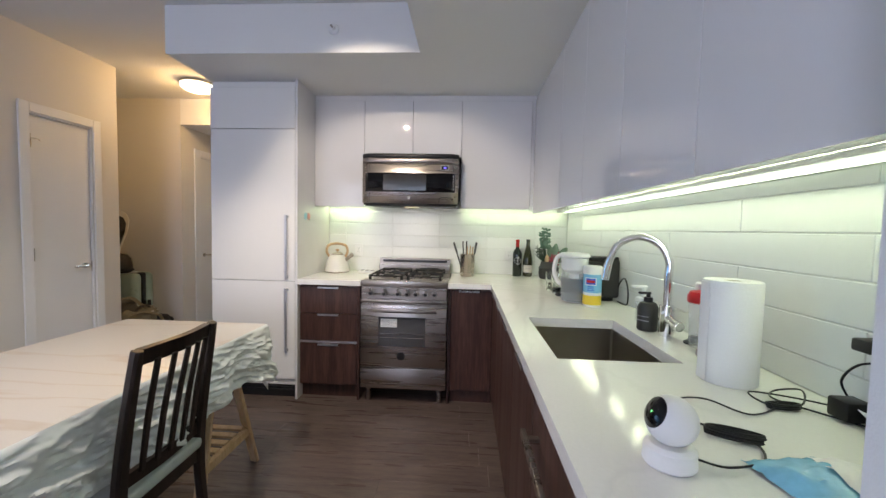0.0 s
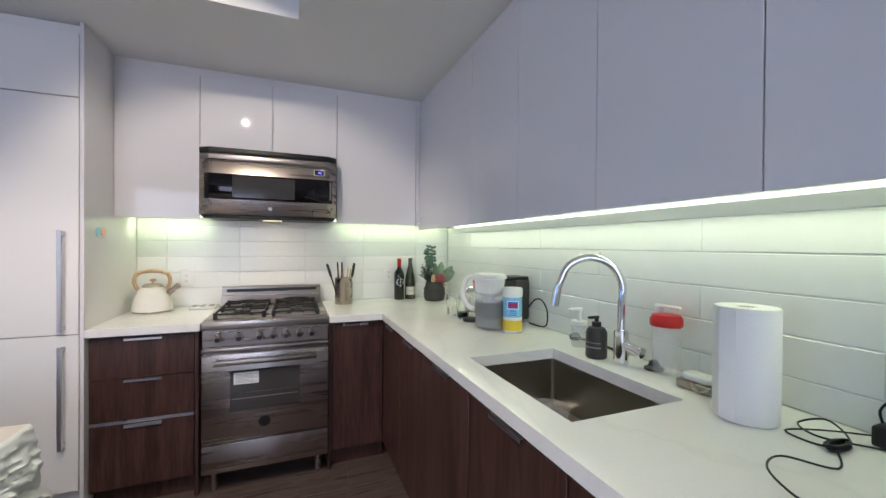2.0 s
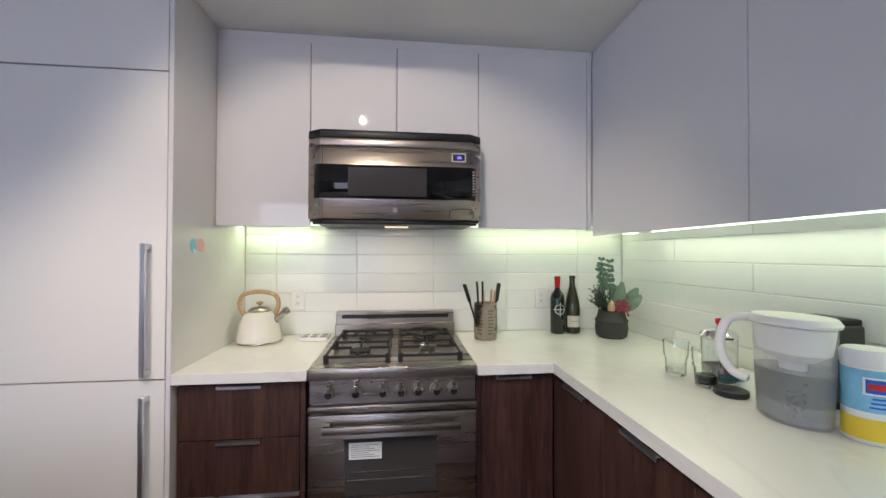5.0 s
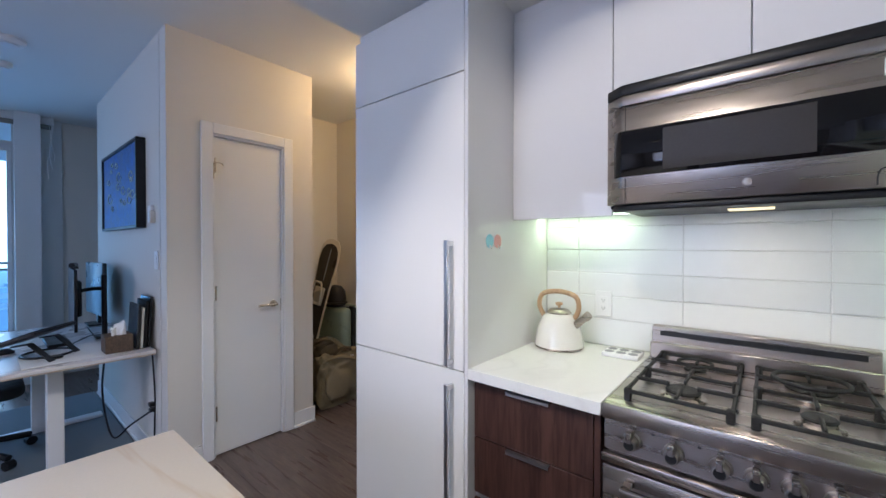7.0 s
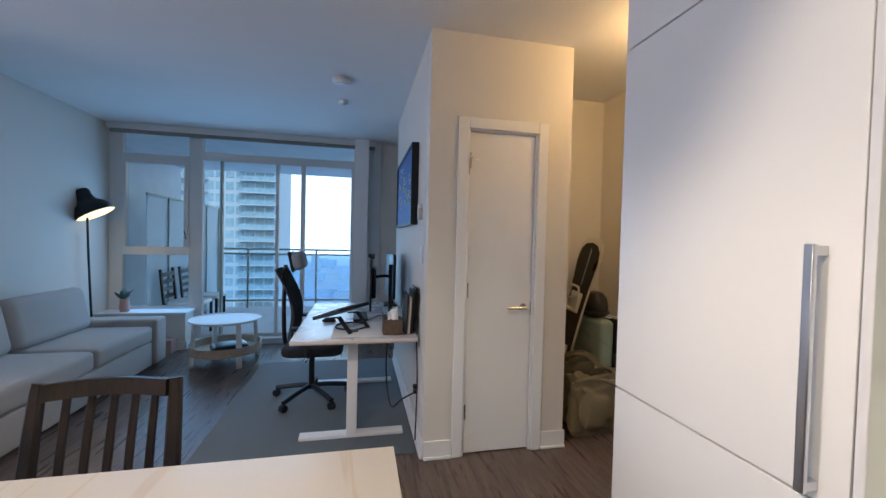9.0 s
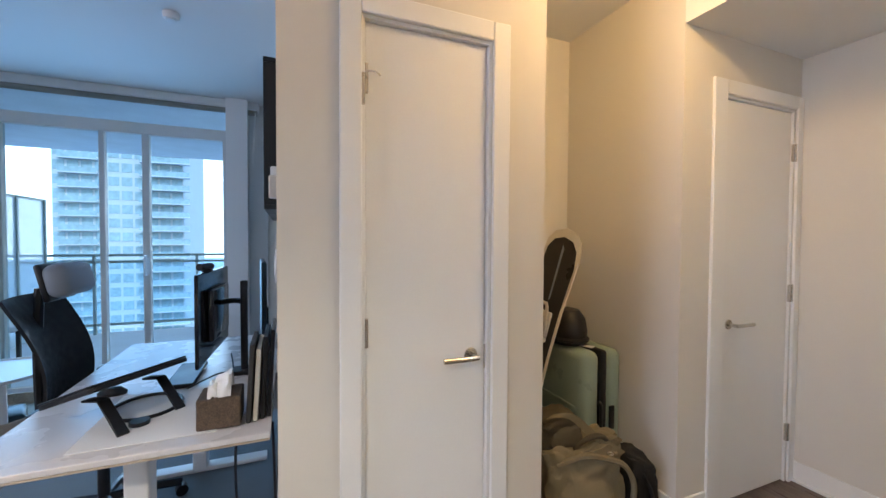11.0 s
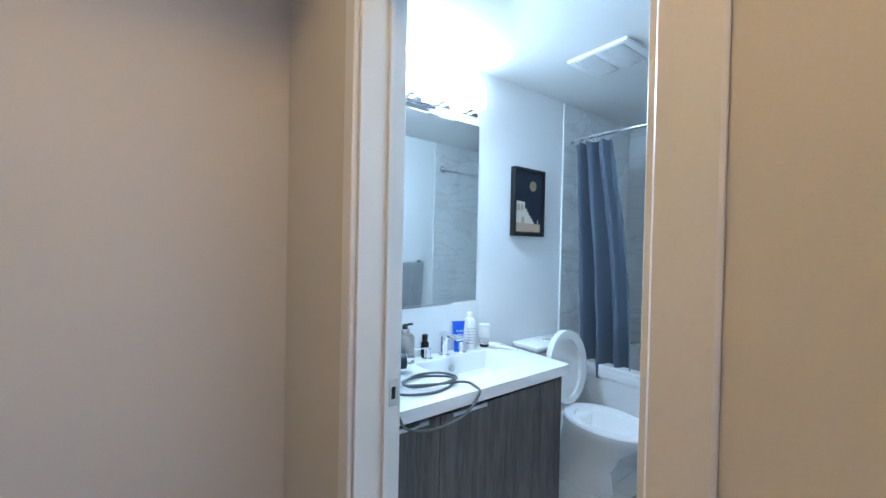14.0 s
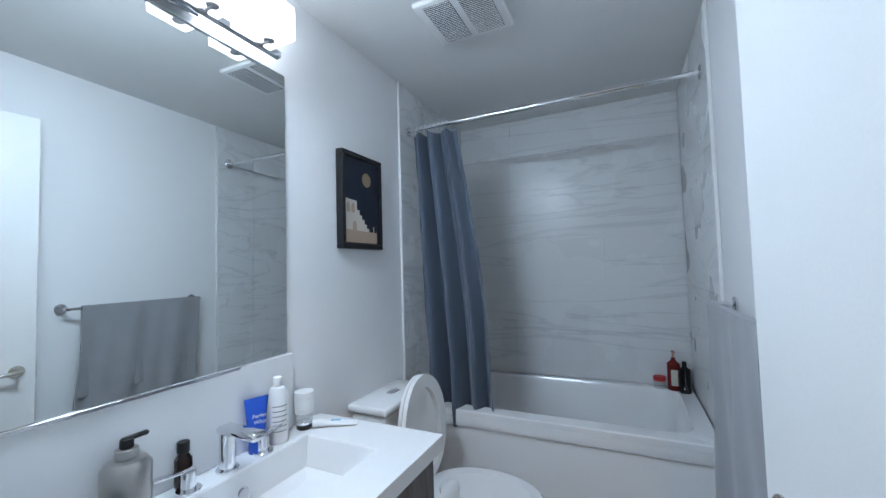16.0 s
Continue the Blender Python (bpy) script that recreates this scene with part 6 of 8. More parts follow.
# snowboard leaning in the corner
t = thing("snowboard", "dark snowboard with a pale rim leaning in the corner", "snowboard", (-3.60, 4.02, 0))
prof = [(0, 0.0), (0.075, 0.012), (0.122, 0.06), (0.14, 0.15), (0.118, 0.45), (0.112, 0.74), (0.118, 1.0), (0.143, 1.30), (0.128, 1.40), (0.08, 1.455), (0, 1.475)]
outl = [(w, y) for w, y in prof] + [(-w, y) for w, y in prof[-2:0:-1]]
foot, tip = Vector((-3.645, 3.84, 0.014)), Vector((-3.445, 4.12, 1.445))
ax = (tip - foot).normalized()
nrm = Vector((0.2, -1.0, 0.0))
nrm = (nrm - ax * nrm.dot(ax)).normalized()
size = (tip - foot).length / 1.475
lean = Matrix.Translation(foot) @ Matrix((ax.cross(nrm), ax, nrm)).transposed().to_4x4() @ Matrix.Diagonal((0.92, size, 1, 1))
part("core", turn(slab(outl, -0.006, 0.006, 0.002, 1), lean), M["boardrim"], t, "pale rim and edge")
part("base_sheet", turn(slab([(x * 0.87, 0.045 + y * 0.935) for x, y in outl], 0.006, 0.0085, 0.0005, 1), lean), M["board"], t)
part("streak", turn(slab([(0.0, 1.05), (0.012, 1.06), (0.02, 1.36), (0.004, 1.38)], 0.0086, 0.0092, 0), lean), M["greycushion"], t)
for yb in (0.93, 0.47):
    bd = part("binding", turn(join(box(-0.065, 0.065, yb - 0.09, yb + 0.06, 0.009, 0.028, 0.008, 2), tube([(-0.06, yb - 0.08, 0.04), (-0.05, yb + 0.09, 0.06), (-0.03, yb + 0.11, 0.07), (0.03, yb + 0.11, 0.07), (0.05, yb + 0.09, 0.06), (0.06, yb - 0.08, 0.04)], 0.010, 8, 2, True), bar((-0.055, yb - 0.01, 0.05), (0.05, yb + 0.04, 0.055), 0.016, 0.012, 0.003), bar((-0.075, yb - 0.10, 0.035), (0.075, yb - 0.10, 0.035), 0.022, 0.03, 0.005)), lean), M["boardrim"], t, "cream plastic boot binding")
t = thing("ski_helmet", "matte black snow helmet on top of the suitcase", "helmet", (-3.50, 4.17, 0.78))
part("shell", lathe([(0.105, 0.78), (0.118, 0.80), (0.122, 0.86), (0.108, 0.93), (0.07, 0.975), (0, 0.988)], (-3.50, 4.17, 0), 28, squash=(1.0, 0.85)), M["helmet"], t)
part("brim", lathe([(0.118, 0.80), (0.135, 0.805), (0.135, 0.815), (0.119, 0.825)], (-3.50, 4.17, 0), 28, squash=(1.0, 0.85)), M["helmet"], t)


def lump(c, size, seed, mat, name, parent, sub=4, rough=0.18, flat=True, label=""):
    b = bmesh.new()
    bmesh.ops.create_icosphere(b, subdivisions=sub, radius=1)
    for v in b.verts:
        d = 1 + rough * noise.noise(v.co * 1.7 + Vector((seed, 0, 0))) + 0.5 * rough * noise.noise(v.co * 4.5 + Vector((0, seed, 0)))
        d -= rough * 0.55 * max(0.0, 0.25 - abs(noise.noise(Vector((v.co.x * 2.3 + seed, v.co.y * 1.2, v.co.z * 3.6 + v.co.y * 1.5)))))
        q = Vector([math.copysign(abs(a) ** 0.62, a) for a in v.co]) * d
        v.co = Vector((c[0] + q.x * size[0], c[1] + q.y * size[1], c[2] + q.z * size[2]))
        if flat and v.co.z < 0.004:
            v.co.z = 0.004
    return part(name, b, mat, parent, label)


t = thing("duffel_bag", "slumped olive canvas duffel bag on the floor", "bag", (-3.10, 3.93, 0))
lump((-3.12, 3.90, 0.22), (0.15, 0.23, 0.25), 2.0, M["olive"], "body", t, 5, 0.26)
lump((-3.16, 3.80, 0.485), (0.10, 0.13, 0.075), 5.0, M["olive_dark"], "side_flap", t, 4, 0.3)
lump((-3.10, 4.02, 0.40), (0.06, 0.11, 0.05), 7.0, M["olive"], "end_flap", t, 4, 0.3)
part("shoulder_strap", sheet(4, 24, lambda u, v: (-3.10 + 0.09 * v + 0.012 * math.sin(9 * v), 3.74 + 0.34 * v + 0.035 * (u - 0.5), 0.565 - 0.20 * v * v + 0.02 * math.sin(7 * v) + 0.015 * u), 0.004), M["olive"], t, "wide canvas shoulder strap")
part("strap", tube([(-3.02, 3.72, 0.40), (-2.99, 3.84, 0.43), (-2.98, 3.96, 0.40), (-2.96, 4.05, 0.36), (-2.97, 4.12, 0.25), (-3.0, 4.14, 0.10)], 0.013, 6), M["olive"], t)
part("top_handle", tube([(-3.08, 3.84, 0.40), (-3.03, 3.90, 0.48), (-3.03, 3.99, 0.47), (-3.05, 4.06, 0.38)], 0.012, 8), M["olive_dark"], t)
part("ring", tube([(-2.985 + 0.012 * math.cos(k), 3.99 + 0.012 * math.sin(k), 0.415) for k in (0, 1, 2, 3, 4, 5)], 0.003, 6, 2, True), M["nickel"], t)
t = thing("backpack", "small black nylon backpack on the floor", "bag", (-3.12, 4.27, 0))
lump((-3.10, 4.25, 0.16), (0.11, 0.085, 0.165), 9.0, M["blackcloth"], "body", t)
part("strap", tube([(-3.01, 4.22, 0.26), (-2.985, 4.25, 0.18), (-3.0, 4.29, 0.06)], 0.010, 6), M["blackcloth"], t)
part("tag", box(-3.004, -2.998, 4.235, 4.262, 0.20, 0.206, 0.001), M["greyink"], t)
t = thing("black_case", "low black case under the bags", "case", (-3.35, 3.95, 0))
part("case", box(-3.74, -3.58, 3.62, 3.86, 0.002, 0.34, 0.02, 3), M["blackcloth"], t)

# ---- living room: window wall on the balcony ----
WX0, WX1 = -6.02, -5.95
t = thing("window_1", "floor-to-ceiling window with pale frames and sliding balcony door", "window", (-5.98, 0.9, 0), kind="structure")


def mullion(y0, y1, z0, z1, mat="frame_white", x0=WX0, x1=WX1, nm="window_frame"):
    return part(nm, box(x0, x1, y0, y1, z0, z1, 0.004), M[mat], t)


mullion(-0.75, -0.60, 0.45, CEIL)
mullion(0.115, 0.265, 0.0, CEIL)
mullion(-0.60, 0.115, 2.63, CEIL)
mullion(-0.60, 0.115, 2.24, 2.35)
mullion(-0.60, 0.115, 1.12, 1.22)
mullion(-0.60, 0.115, 0.45, 0.485)
for y0, y1, z0, z1 in ((-0.60, -0.565, 1.22, 2.24), (0.06, 0.115, 1.22, 2.24)):
    mullion(y0, y1, z0, z1, "frame_white", WX0 + 0.012, WX1 + 0.014, "sash")
mullion(0.265, 2.11, 2.62, CEIL)
mullion(0.265, 2.11, 2.315, 2.415)
mullion(0.265, 2.11, 0.0, 0.12)
mullion(2.11, 2.47, 0.0, CEIL)
for y0, y1, m_ in ((0.465, 0.495, "sage"), (1.125, 1.165, "frame_white"), (1.435, 1.49, "frame_white"), (2.075, 2.11, "frame_white")):
    mullion(y0, y1, 0.12, 2.315, m_, WX0 + 0.01, WX1 + 0.006, "door_stile")
for y0, y1, z0, z1 in ((-0.60, 0.115, 2.35, 2.63), (-0.565, 0.06, 1.22, 2.24), (-0.60, 0.115, 0.485, 1.12), (0.265, 2.11, 2.415, 2.62), (0.265, 0.465, 0.12, 2.315), (0.495, 1.125, 0.12, 2.315), (1.165, 1.435, 0.12, 2.315), (1.49, 2.075, 0.12, 2.315)):
    g = part("pane", box(-5.988, -5.982, y0, y1, z0, z1, 0), M["pane"], t)
    g.visible_shadow = False
part("door_pull", join(tube([(-5.945, 1.458, 1.05), (-5.91, 1.46, 1.06), (-5.91, 1.46, 1.20), (-5.945, 1.458, 1.21)], 0.008, 8)), M["frame_white"], t)
part("sash_handle", join(box(-5.94, -5.925, 0.08, 0.095, 1.32, 1.34, 0.002), tube([(-5.93, 0.088, 1.33), (-5.92, 0.085, 1.37), (-5.922, 0.07, 1.42)], 0.006, 8)), M["black"], t)
wall("wall_window_recess", M["wall"], [(-6.10, -5.98, 2.47, 3.6, 0, CEIL)], "pale wall beside the balcony window")
wall("column_window", M["wall_white"], [(-5.945, -5.80, 2.12, 2.30, 0, CEIL)], "white column beside the balcony door", "column")
wall("wall_window_sill", M["wall"], [(-5.95, -5.70, -0.75, 0.18, 0, 0.425)], "low boxed wall under the window")
solid("window_sill", box(-5.95, -5.68, -0.75, 0.195, 0.426, 0.452, 0.003), M["trim"], "white sill board under the window", "sill")
solid("baseboard_window", join(box(-5.70, -5.686, -0.75, 0.18, 0, 0.105, 0.003), box(-5.95, -5.70, 0.181, 0.195, 0, 0.105, 0.003)), M["trim"], "white skirting below the window sill", "baseboard")
solid("door_threshold", box(-5.95, -5.84, 0.20, 2.12, 0.0, 0.075, 0.004), M["trim"], "white raised threshold of the balcony door", "threshold")
t = thing("roller_blind", "rolled-up grey roller blind in a long cassette", "blind", (-5.90, 0.85, 2.6))
part("cassette", box(-5.945, -5.845, -0.72, 2.40, 2.615, 2.688, 0.006, 2), M["frame_white"], t)
part("roll", rod((-5.895, -0.70, 2.600), (-5.895, 2.38, 2.600), 0.028, 18), M["blind"], t)
t = thing("side_blind", "narrow folded blind hanging at the window corner", "blind", (-5.7, 2.38, 2.2))
for k in range(3):
    part("fold", sheet(4, 10, lambda u, v, k=k: (-5.80 + 0.05 * k + 0.02 * u, 2.36 + 0.012 * math.sin(6 * v + k) + 0.01 * k, 2.60 - (0.55 - 0.09 * k) * v), 0.002), M["frame_white"], t)
# balcony
solid("balcony_floor", box(-8.72, -6.03, -2.5, 4.0, -0.12, -0.01, 0), M["concrete"], "pale concrete balcony floor", "balcony")
solid("balcony_soffit", box(-8.80, -6.03, -2.5, 4.0, 2.62, 2.80, 0), M["concrete"], "pale concrete slab above the balcony", "balcony")
t = thing("balcony_railing", "glass balcony railing with slim grey rails", "railing", (-8.6, 0.8, 0))
for z in (1.125, 1.03, 0.13):
    part("rail", bar((-8.60, -2.45, z), (-8.60, 3.95, z), 0.04, 0.035, 0.003), M["sage"], t)
for k in range(6):
    part("post", box(-8.62, -8.58, -2.4 + 1.25 * k, -2.365 + 1.25 * k, -0.01, 1.125, 0.003), M["sage"], t)
    g = part("pane", box(-8.603, -8.597, -2.36 + 1.25 * k, -1.16 + 1.25 * k, 0.15, 1.02, 0), M["pane"], t)
    g.visible_shadow = False
t = thing("balcony_divider", "frosted glass balcony divider in dark frames", "divider", (-6.9, -0.55, 0))
for x0, x1 in ((-6.60, -6.06), (-7.30, -6.64), (-7.96, -7.34), (-8.55, -8.00)):
    top = 1.86
    part("panel", box(x0, x1, -0.405, -0.395, 0.05, top, 0.001), M["frost"], t)
    part("post", box(x0 - 0.038, x0 - 0.002, -0.42, -0.38, 0, top + 0.03, 0.003), M["sage"], t)
    part("rail", box(x0, x1, -0.415, -0.385, top + 0.001, top + 0.03, 0.003), M["sage"], t)
wall("wall_balcony_side", M["concrete"], [(-8.7, -6.03, -1.2, -1.08, 0, 2.62)], "pale blue outer wall beside the balcony")


def balcony_chair(base, angle):
    t = thing("balcony_chair", "wooden balcony chair with a white cushion", "chair", (0, 0, 0), "balcony chairs")
    for s in (-1, 1):
        part("back_post", bar((-0.2, s * 0.19, 0), (-0.29, s * 0.19, 0.92), 0.035, 0.03, 0.004), M["darkwood"], t)
        part("front_leg", bar((0.2, s * 0.19, 0), (0.2, s * 0.19, 0.45), 0.035, 0.03, 0.004), M["darkwood"], t)
    for k in range(4):
        part("back_slat", box(-0.285, -0.265, -0.17, 0.17, 0.52 + 0.10 * k, 0.57 + 0.10 * k, 0.003), M["darkwood"], t)
    part("cushion", slab(rounded(0.44, 0.42, 0.05), 0.43, 0.49, 0.02, 3), M["white"], t, "white seat cushion")
    t.matrix_basis = Matrix.Translation(base) @ Matrix.Rotation(radians(angle), 4, "Z")


balcony_chair((-6.50, -0.07, -0.01), 92)
balcony_chair((-7.05, -0.07, -0.01), 92)
# towers and hazy city beyond


def tower(x, y, w, d, floors, base, label, fl=3.0, bays=10):
    """An apartment tower with slab bands, framed windows and corner balconies towards +y; its colours hold the haze."""
    t = thing("apartment_tower", label, "building", (x, y, base), "apartment towers")
    h, f0 = floors * fl, x + d / 2
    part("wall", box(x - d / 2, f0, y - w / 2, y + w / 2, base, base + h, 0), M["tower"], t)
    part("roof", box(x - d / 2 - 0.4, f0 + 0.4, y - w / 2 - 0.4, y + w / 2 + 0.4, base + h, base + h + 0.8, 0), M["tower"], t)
    bay = w / bays
    for f in range(floors):
        z = base + f * fl
        if not (-26 < z < 48):
            continue
        for b in range(bays):
            y0 = y - w / 2 + b * bay
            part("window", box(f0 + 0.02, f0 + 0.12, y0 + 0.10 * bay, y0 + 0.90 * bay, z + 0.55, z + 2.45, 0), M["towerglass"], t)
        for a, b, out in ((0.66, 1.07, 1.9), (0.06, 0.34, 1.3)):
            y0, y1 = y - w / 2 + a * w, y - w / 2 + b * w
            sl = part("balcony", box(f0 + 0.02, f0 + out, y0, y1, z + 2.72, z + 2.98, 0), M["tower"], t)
            part("balustrade", box(f0 + out - 0.12, f0 + out - 0.04, y0 + 0.05, y1 - 0.05, z + 2.98, z + 4.0, 0), M["towerglass"], sl, "glass balustrade, blue with haze")
    return t


tower(-118, -30.5, 23, 24, 40, -60, "tall apartment tower with stacked balconies, pale blue with haze")
solid("backdrop", box(-1400, -1399, -1500, 1500, -60, 700, 0), M["overcast"], "pale overcast winter sky over the far city", "sky")
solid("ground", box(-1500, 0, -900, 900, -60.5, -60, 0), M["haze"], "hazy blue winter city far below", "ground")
rng = random.Random(11)
bms = []
for k in range(260):
    x, y = -rng.uniform(140, 900), rng.uniform(-300, 420)
    hh = rng.uniform(4, 16) if rng.random() < 0.9 else rng.uniform(16, 32)
    bms.append(box(x, x + rng.uniform(8, 26), y, y + rng.uniform(8, 30), -60, -60 + hh, 0))
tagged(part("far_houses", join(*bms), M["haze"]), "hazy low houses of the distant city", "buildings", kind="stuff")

# ---- living room furniture ----
t = thing("sofa", "pale grey upholstered three-seat sofa with box arms", "sofa", (-4.3, -0.3, 0))
part("arm", box(-5.27, -5.05, -0.73, 0.17, 0.03, 0.50, 0.03, 4), M["sofa"], t)
part("arm", box(-3.25, -3.03, -0.73, 0.17, 0.03, 0.50, 0.03, 4), M["sofa"], t)
part("base", box(-5.045, -3.255, -0.70, 0.14, 0.03, 0.27, 0.015, 3), M["sofa"], t)
part("back", box(-5.045, -3.255, -0.735, -0.52, 0.27, 0.72, 0.05, 4), M["sofa"], t)
for a, b in ((-5.035, -4.16), (-4.145, -3.265)):
    part("seat_cushion", box(a, b, -0.50, 0.155, 0.275, 0.44, 0.045, 5), M["sofa"], t)
    part("back_cushion", turn(box(a + 0.01, b - 0.01, -0.09, 0.09, 0, 0.42, 0.07, 5), Matrix.Translation((0, -0.44, 0.43)) @ Matrix.Rotation(radians(12), 4, "X")), M["sofa"], t)
for x in (-5.2, -3.1):
    for y in (-0.66, 0.10):
        part("foot", cyl(0.022, 0.0, 0.032, (x, y)), M["black"], t)
t = thing("floor_lamp", "black floor lamp with a dome shade, lit", "floor lamp", (-5.48, -0.63, 0))
part("foot", lathe([(0, 0), (0.13, 0), (0.13, 0.015), (0.02, 0.025), (0, 0.025)], (-5.48, -0.63, 0), 32), M["black"], t)
part("pole", tube([(-5.48, -0.63, 0.02), (-5.49, -0.68, 1.0), (-5.49, -0.70, 1.60), (-5.49, -0.72, 1.74)], 0.011, 10), M["black"], t)
sh = Matrix.Translation((-5.50, -0.62, 1.575)) @ Matrix.Rotation(radians(30), 4, "X") @ Matrix.Rotation(radians(4), 4, "Y")
part("shade", turn(lathe([(0, 0.10), (0.12, 0.095), (0.17, 0.045), (0.1815, 0.0), (0.185, 0.0), (0.175, 0.05), (0.14, 0.115), (0.09, 0.155), (0.075, 0.20), (0.08, 0.27), (0.07, 0.29), (0, 0.29)], seg=36), sh), M["black"], t)
part("shade_lining", turn(lathe([(0, 0.096), (0.118, 0.091), (0.168, 0.043), (0.1795, 0.004)], seg=36), sh), M["lampglow"], t, "glowing warm lining")
t = thing("coffee_table", "round white tray-top coffee table with a wooden lower shelf", "coffee table", (-5.17, 0.79, 0))
part("tabletop", lathe([(0, 0.455), (0.33, 0.455), (0.352, 0.465), (0.352, 0.482), (0.342, 0.482), (0.337, 0.47), (0, 0.47)], (-5.17, 0.79, 0), 48), M["white"], t)
part("lower_tray", lathe([(0, 0.12), (0.337, 0.12), (0.352, 0.13), (0.352, 0.215), (0.342, 0.215), (0.337, 0.14), (0, 0.14)], (-5.17, 0.79, 0), 48), M["deskedge"], t)
for k in range(4):
    a = radians(38 + 90 * k)
    part("leg", bar((-5.17 + 0.337 * math.cos(a), 0.79 + 0.337 * math.sin(a), 0), (-5.17 + 0.312 * math.cos(a), 0.79 + 0.312 * math.sin(a), 0.454), 0.05, 0.03, 0.005), M["white"], t)
t = thing("tool_case", "dark zip case lying on the coffee table shelf", "case", (-5.05, 0.83, 0.14))
part("case", turn(box(-0.14, 0.14, -0.17, 0.17, 0, 0.09, 0.03, 3), Matrix.Translation((-5.05, 0.86, 0.141)) @ Matrix.Rotation(radians(25), 4, "Z")), M["teal"], t)
t = thing("vase_of_flowers", "pink and white vase with dried flowers on the sill", "vase", (-5.80, -0.50, 0.452))
part("vase", lathe([(0, 0.452), (0.045, 0.452), (0.052, 0.50), (0.045, 0.57), (0.05, 0.60), (0.042, 0.60), (0, 0.58)], (-5.80, -0.50, 0), 24), M["pink"], t)
rng = random.Random(3)
part("flowers", join(*[leaf_shape((-5.80 + rng.uniform(-0.02, 0.02), -0.50 + rng.uniform(-0.02, 0.02), 0.60), rng.uniform(0.08, 0.16), 0.03, (rng.uniform(-1, 1), rng.uniform(-1, 1), rng.uniform(0.5, 1.3))) for k in range(26)]), M["leaf"], t)["kind"] = "stuff"
t = thing("shoe_box", "small reddish carton on the floor below the sill", "box", (-5.60, 0.05, 0))
part("carton", box(-5.66, -5.52, -0.02, 0.11, 0.002, 0.16, 0.003), M["pink"], t)
t = thing("rug", "grey short-pile rug under the desk", "rug", (-4.0, 1.85, 0))
part("carpet_sheet", box(-5.02, -3.0, 1.20, 2.58, 0.003, 0.014, 0.004, 2), M["rug"], t)
# desk
t = thing("standing_desk", "white standing desk with pale wooden edge and T legs", "desk", (-3.78, 2.18, 0))
part("desktop", box(-4.50, -3.055, 1.785, 2.585, 0.722, 0.742, 0.003), M["deskwood"], t)
part("edge_band", box(-4.499, -3.056, 1.786, 2.584, 0.715, 0.7215, 0.001), M["deskedge"], t)
for x in (-4.30, -3.29):
    lg = part("leg", box(x - 0.045, x + 0.045, 2.13, 2.20, 0.03, 0.68, 0.004), M["white"], t)
    part("foot", box(x - 0.04, x + 0.04, 1.82, 2.52, 0.0145, 0.04, 0.006, 2), M["white"], t)
    part("arm_bracket", slab([(x - 0.05, 1.86), (x + 0.05, 1.86), (x + 0.05, 2.50), (x - 0.05, 2.50)], 0.68, 0.7148, 0.01, 2), M["white"], t)
part("cross_beam", box(-4.25, -3.34, 2.145, 2.185, 0.66, 0.70, 0.003), M["white"], t)
D = 0.743
t = thing("monitor", "thin dark monitor on a black desk arm", "monitor", (-3.85, 2.33, D))
part("panel", turn(join(box(-0.30, 0.30, -0.010, 0.006, -0.20, 0.20, 0.004), box(-0.17, 0.17, 0.004, 0.035, -0.12, 0.12, 0.014, 3)), Matrix.Translation((-3.85, 2.307, 1.025)) @ Matrix.Rotation(radians(-3.5), 4, "Z")), M["screen"], t)
part("arm", join(rod((-3.72, 2.45, D), (-3.72, 2.45, 1.18), 0.016, 16), tube([(-3.72, 2.45, 1.08), (-3.78, 2.40, 1.08), (-3.85, 2.315, 1.06)], 0.013, 8)), M["black"], t)
part("clamp", box(-3.77, -3.67, 2.40, 2.50, D, D + 0.02, 0.004), M["black"], t)
t = thing("webcam", "small black webcam clipped on the monitor", "webcam", (-3.86, 2.2, 1.245))
part("body", join(rod((-3.66, 2.28, 1.25), (-3.76, 2.31, 1.25), 0.016, 14), box(-3.74, -3.70, 2.28, 2.32, 1.225, 1.240, 0.003)), M["black"], t)
t = thing("second_monitor", "dark monitor turned away by the wall", "monitor", (-4.35, 2.46, D))
part("panel", turn(box(-0.24, 0.24, -0.015, 0.015, 0.08, 0.50, 0.01, 2), Matrix.Translation((-4.36, 2.50, D)) @ Matrix.Rotation(radians(4), 4, "Z")), M["teal"], t)
part("stand", join(box(-4.46, -4.26, 2.44, 2.56, D, D + 0.012, 0.004), box(-4.39, -4.33, 2.505, 2.53, D, D + 0.2, 0.004)), M["black"], t)
t = thing("laptop", "dark laptop raised on a curved black stand", "laptop", (-3.42, 2.12, D))
lp = Matrix.Translation((-3.37, 2.085, D + 0.125)) @ Matrix.Rotation(radians(-37), 4, "Z") @ Matrix.Rotation(radians(20), 4, "X")
part("body", turn(slab(rounded(0.34, 0.25, 0.015), -0.008, 0.008, 0.003, 2), lp), M["black"], t)
part("lid", turn(slab(rounded(0.34, 0.25, 0.015), 0.009, 0.015, 0.002, 1), lp), M["black"], t)
t = thing("laptop_stand", "black curved laptop stand on the desk", "stand", (-3.42, 2.15, D))
part("ring", tube([(-3.42 + 0.12 * math.cos(a), 2.15 + 0.11 * math.sin(a), D + 0.007) for a in [k * math.pi / 8 for k in range(16)]], 0.007, 8, 2, True), M["black"], t)
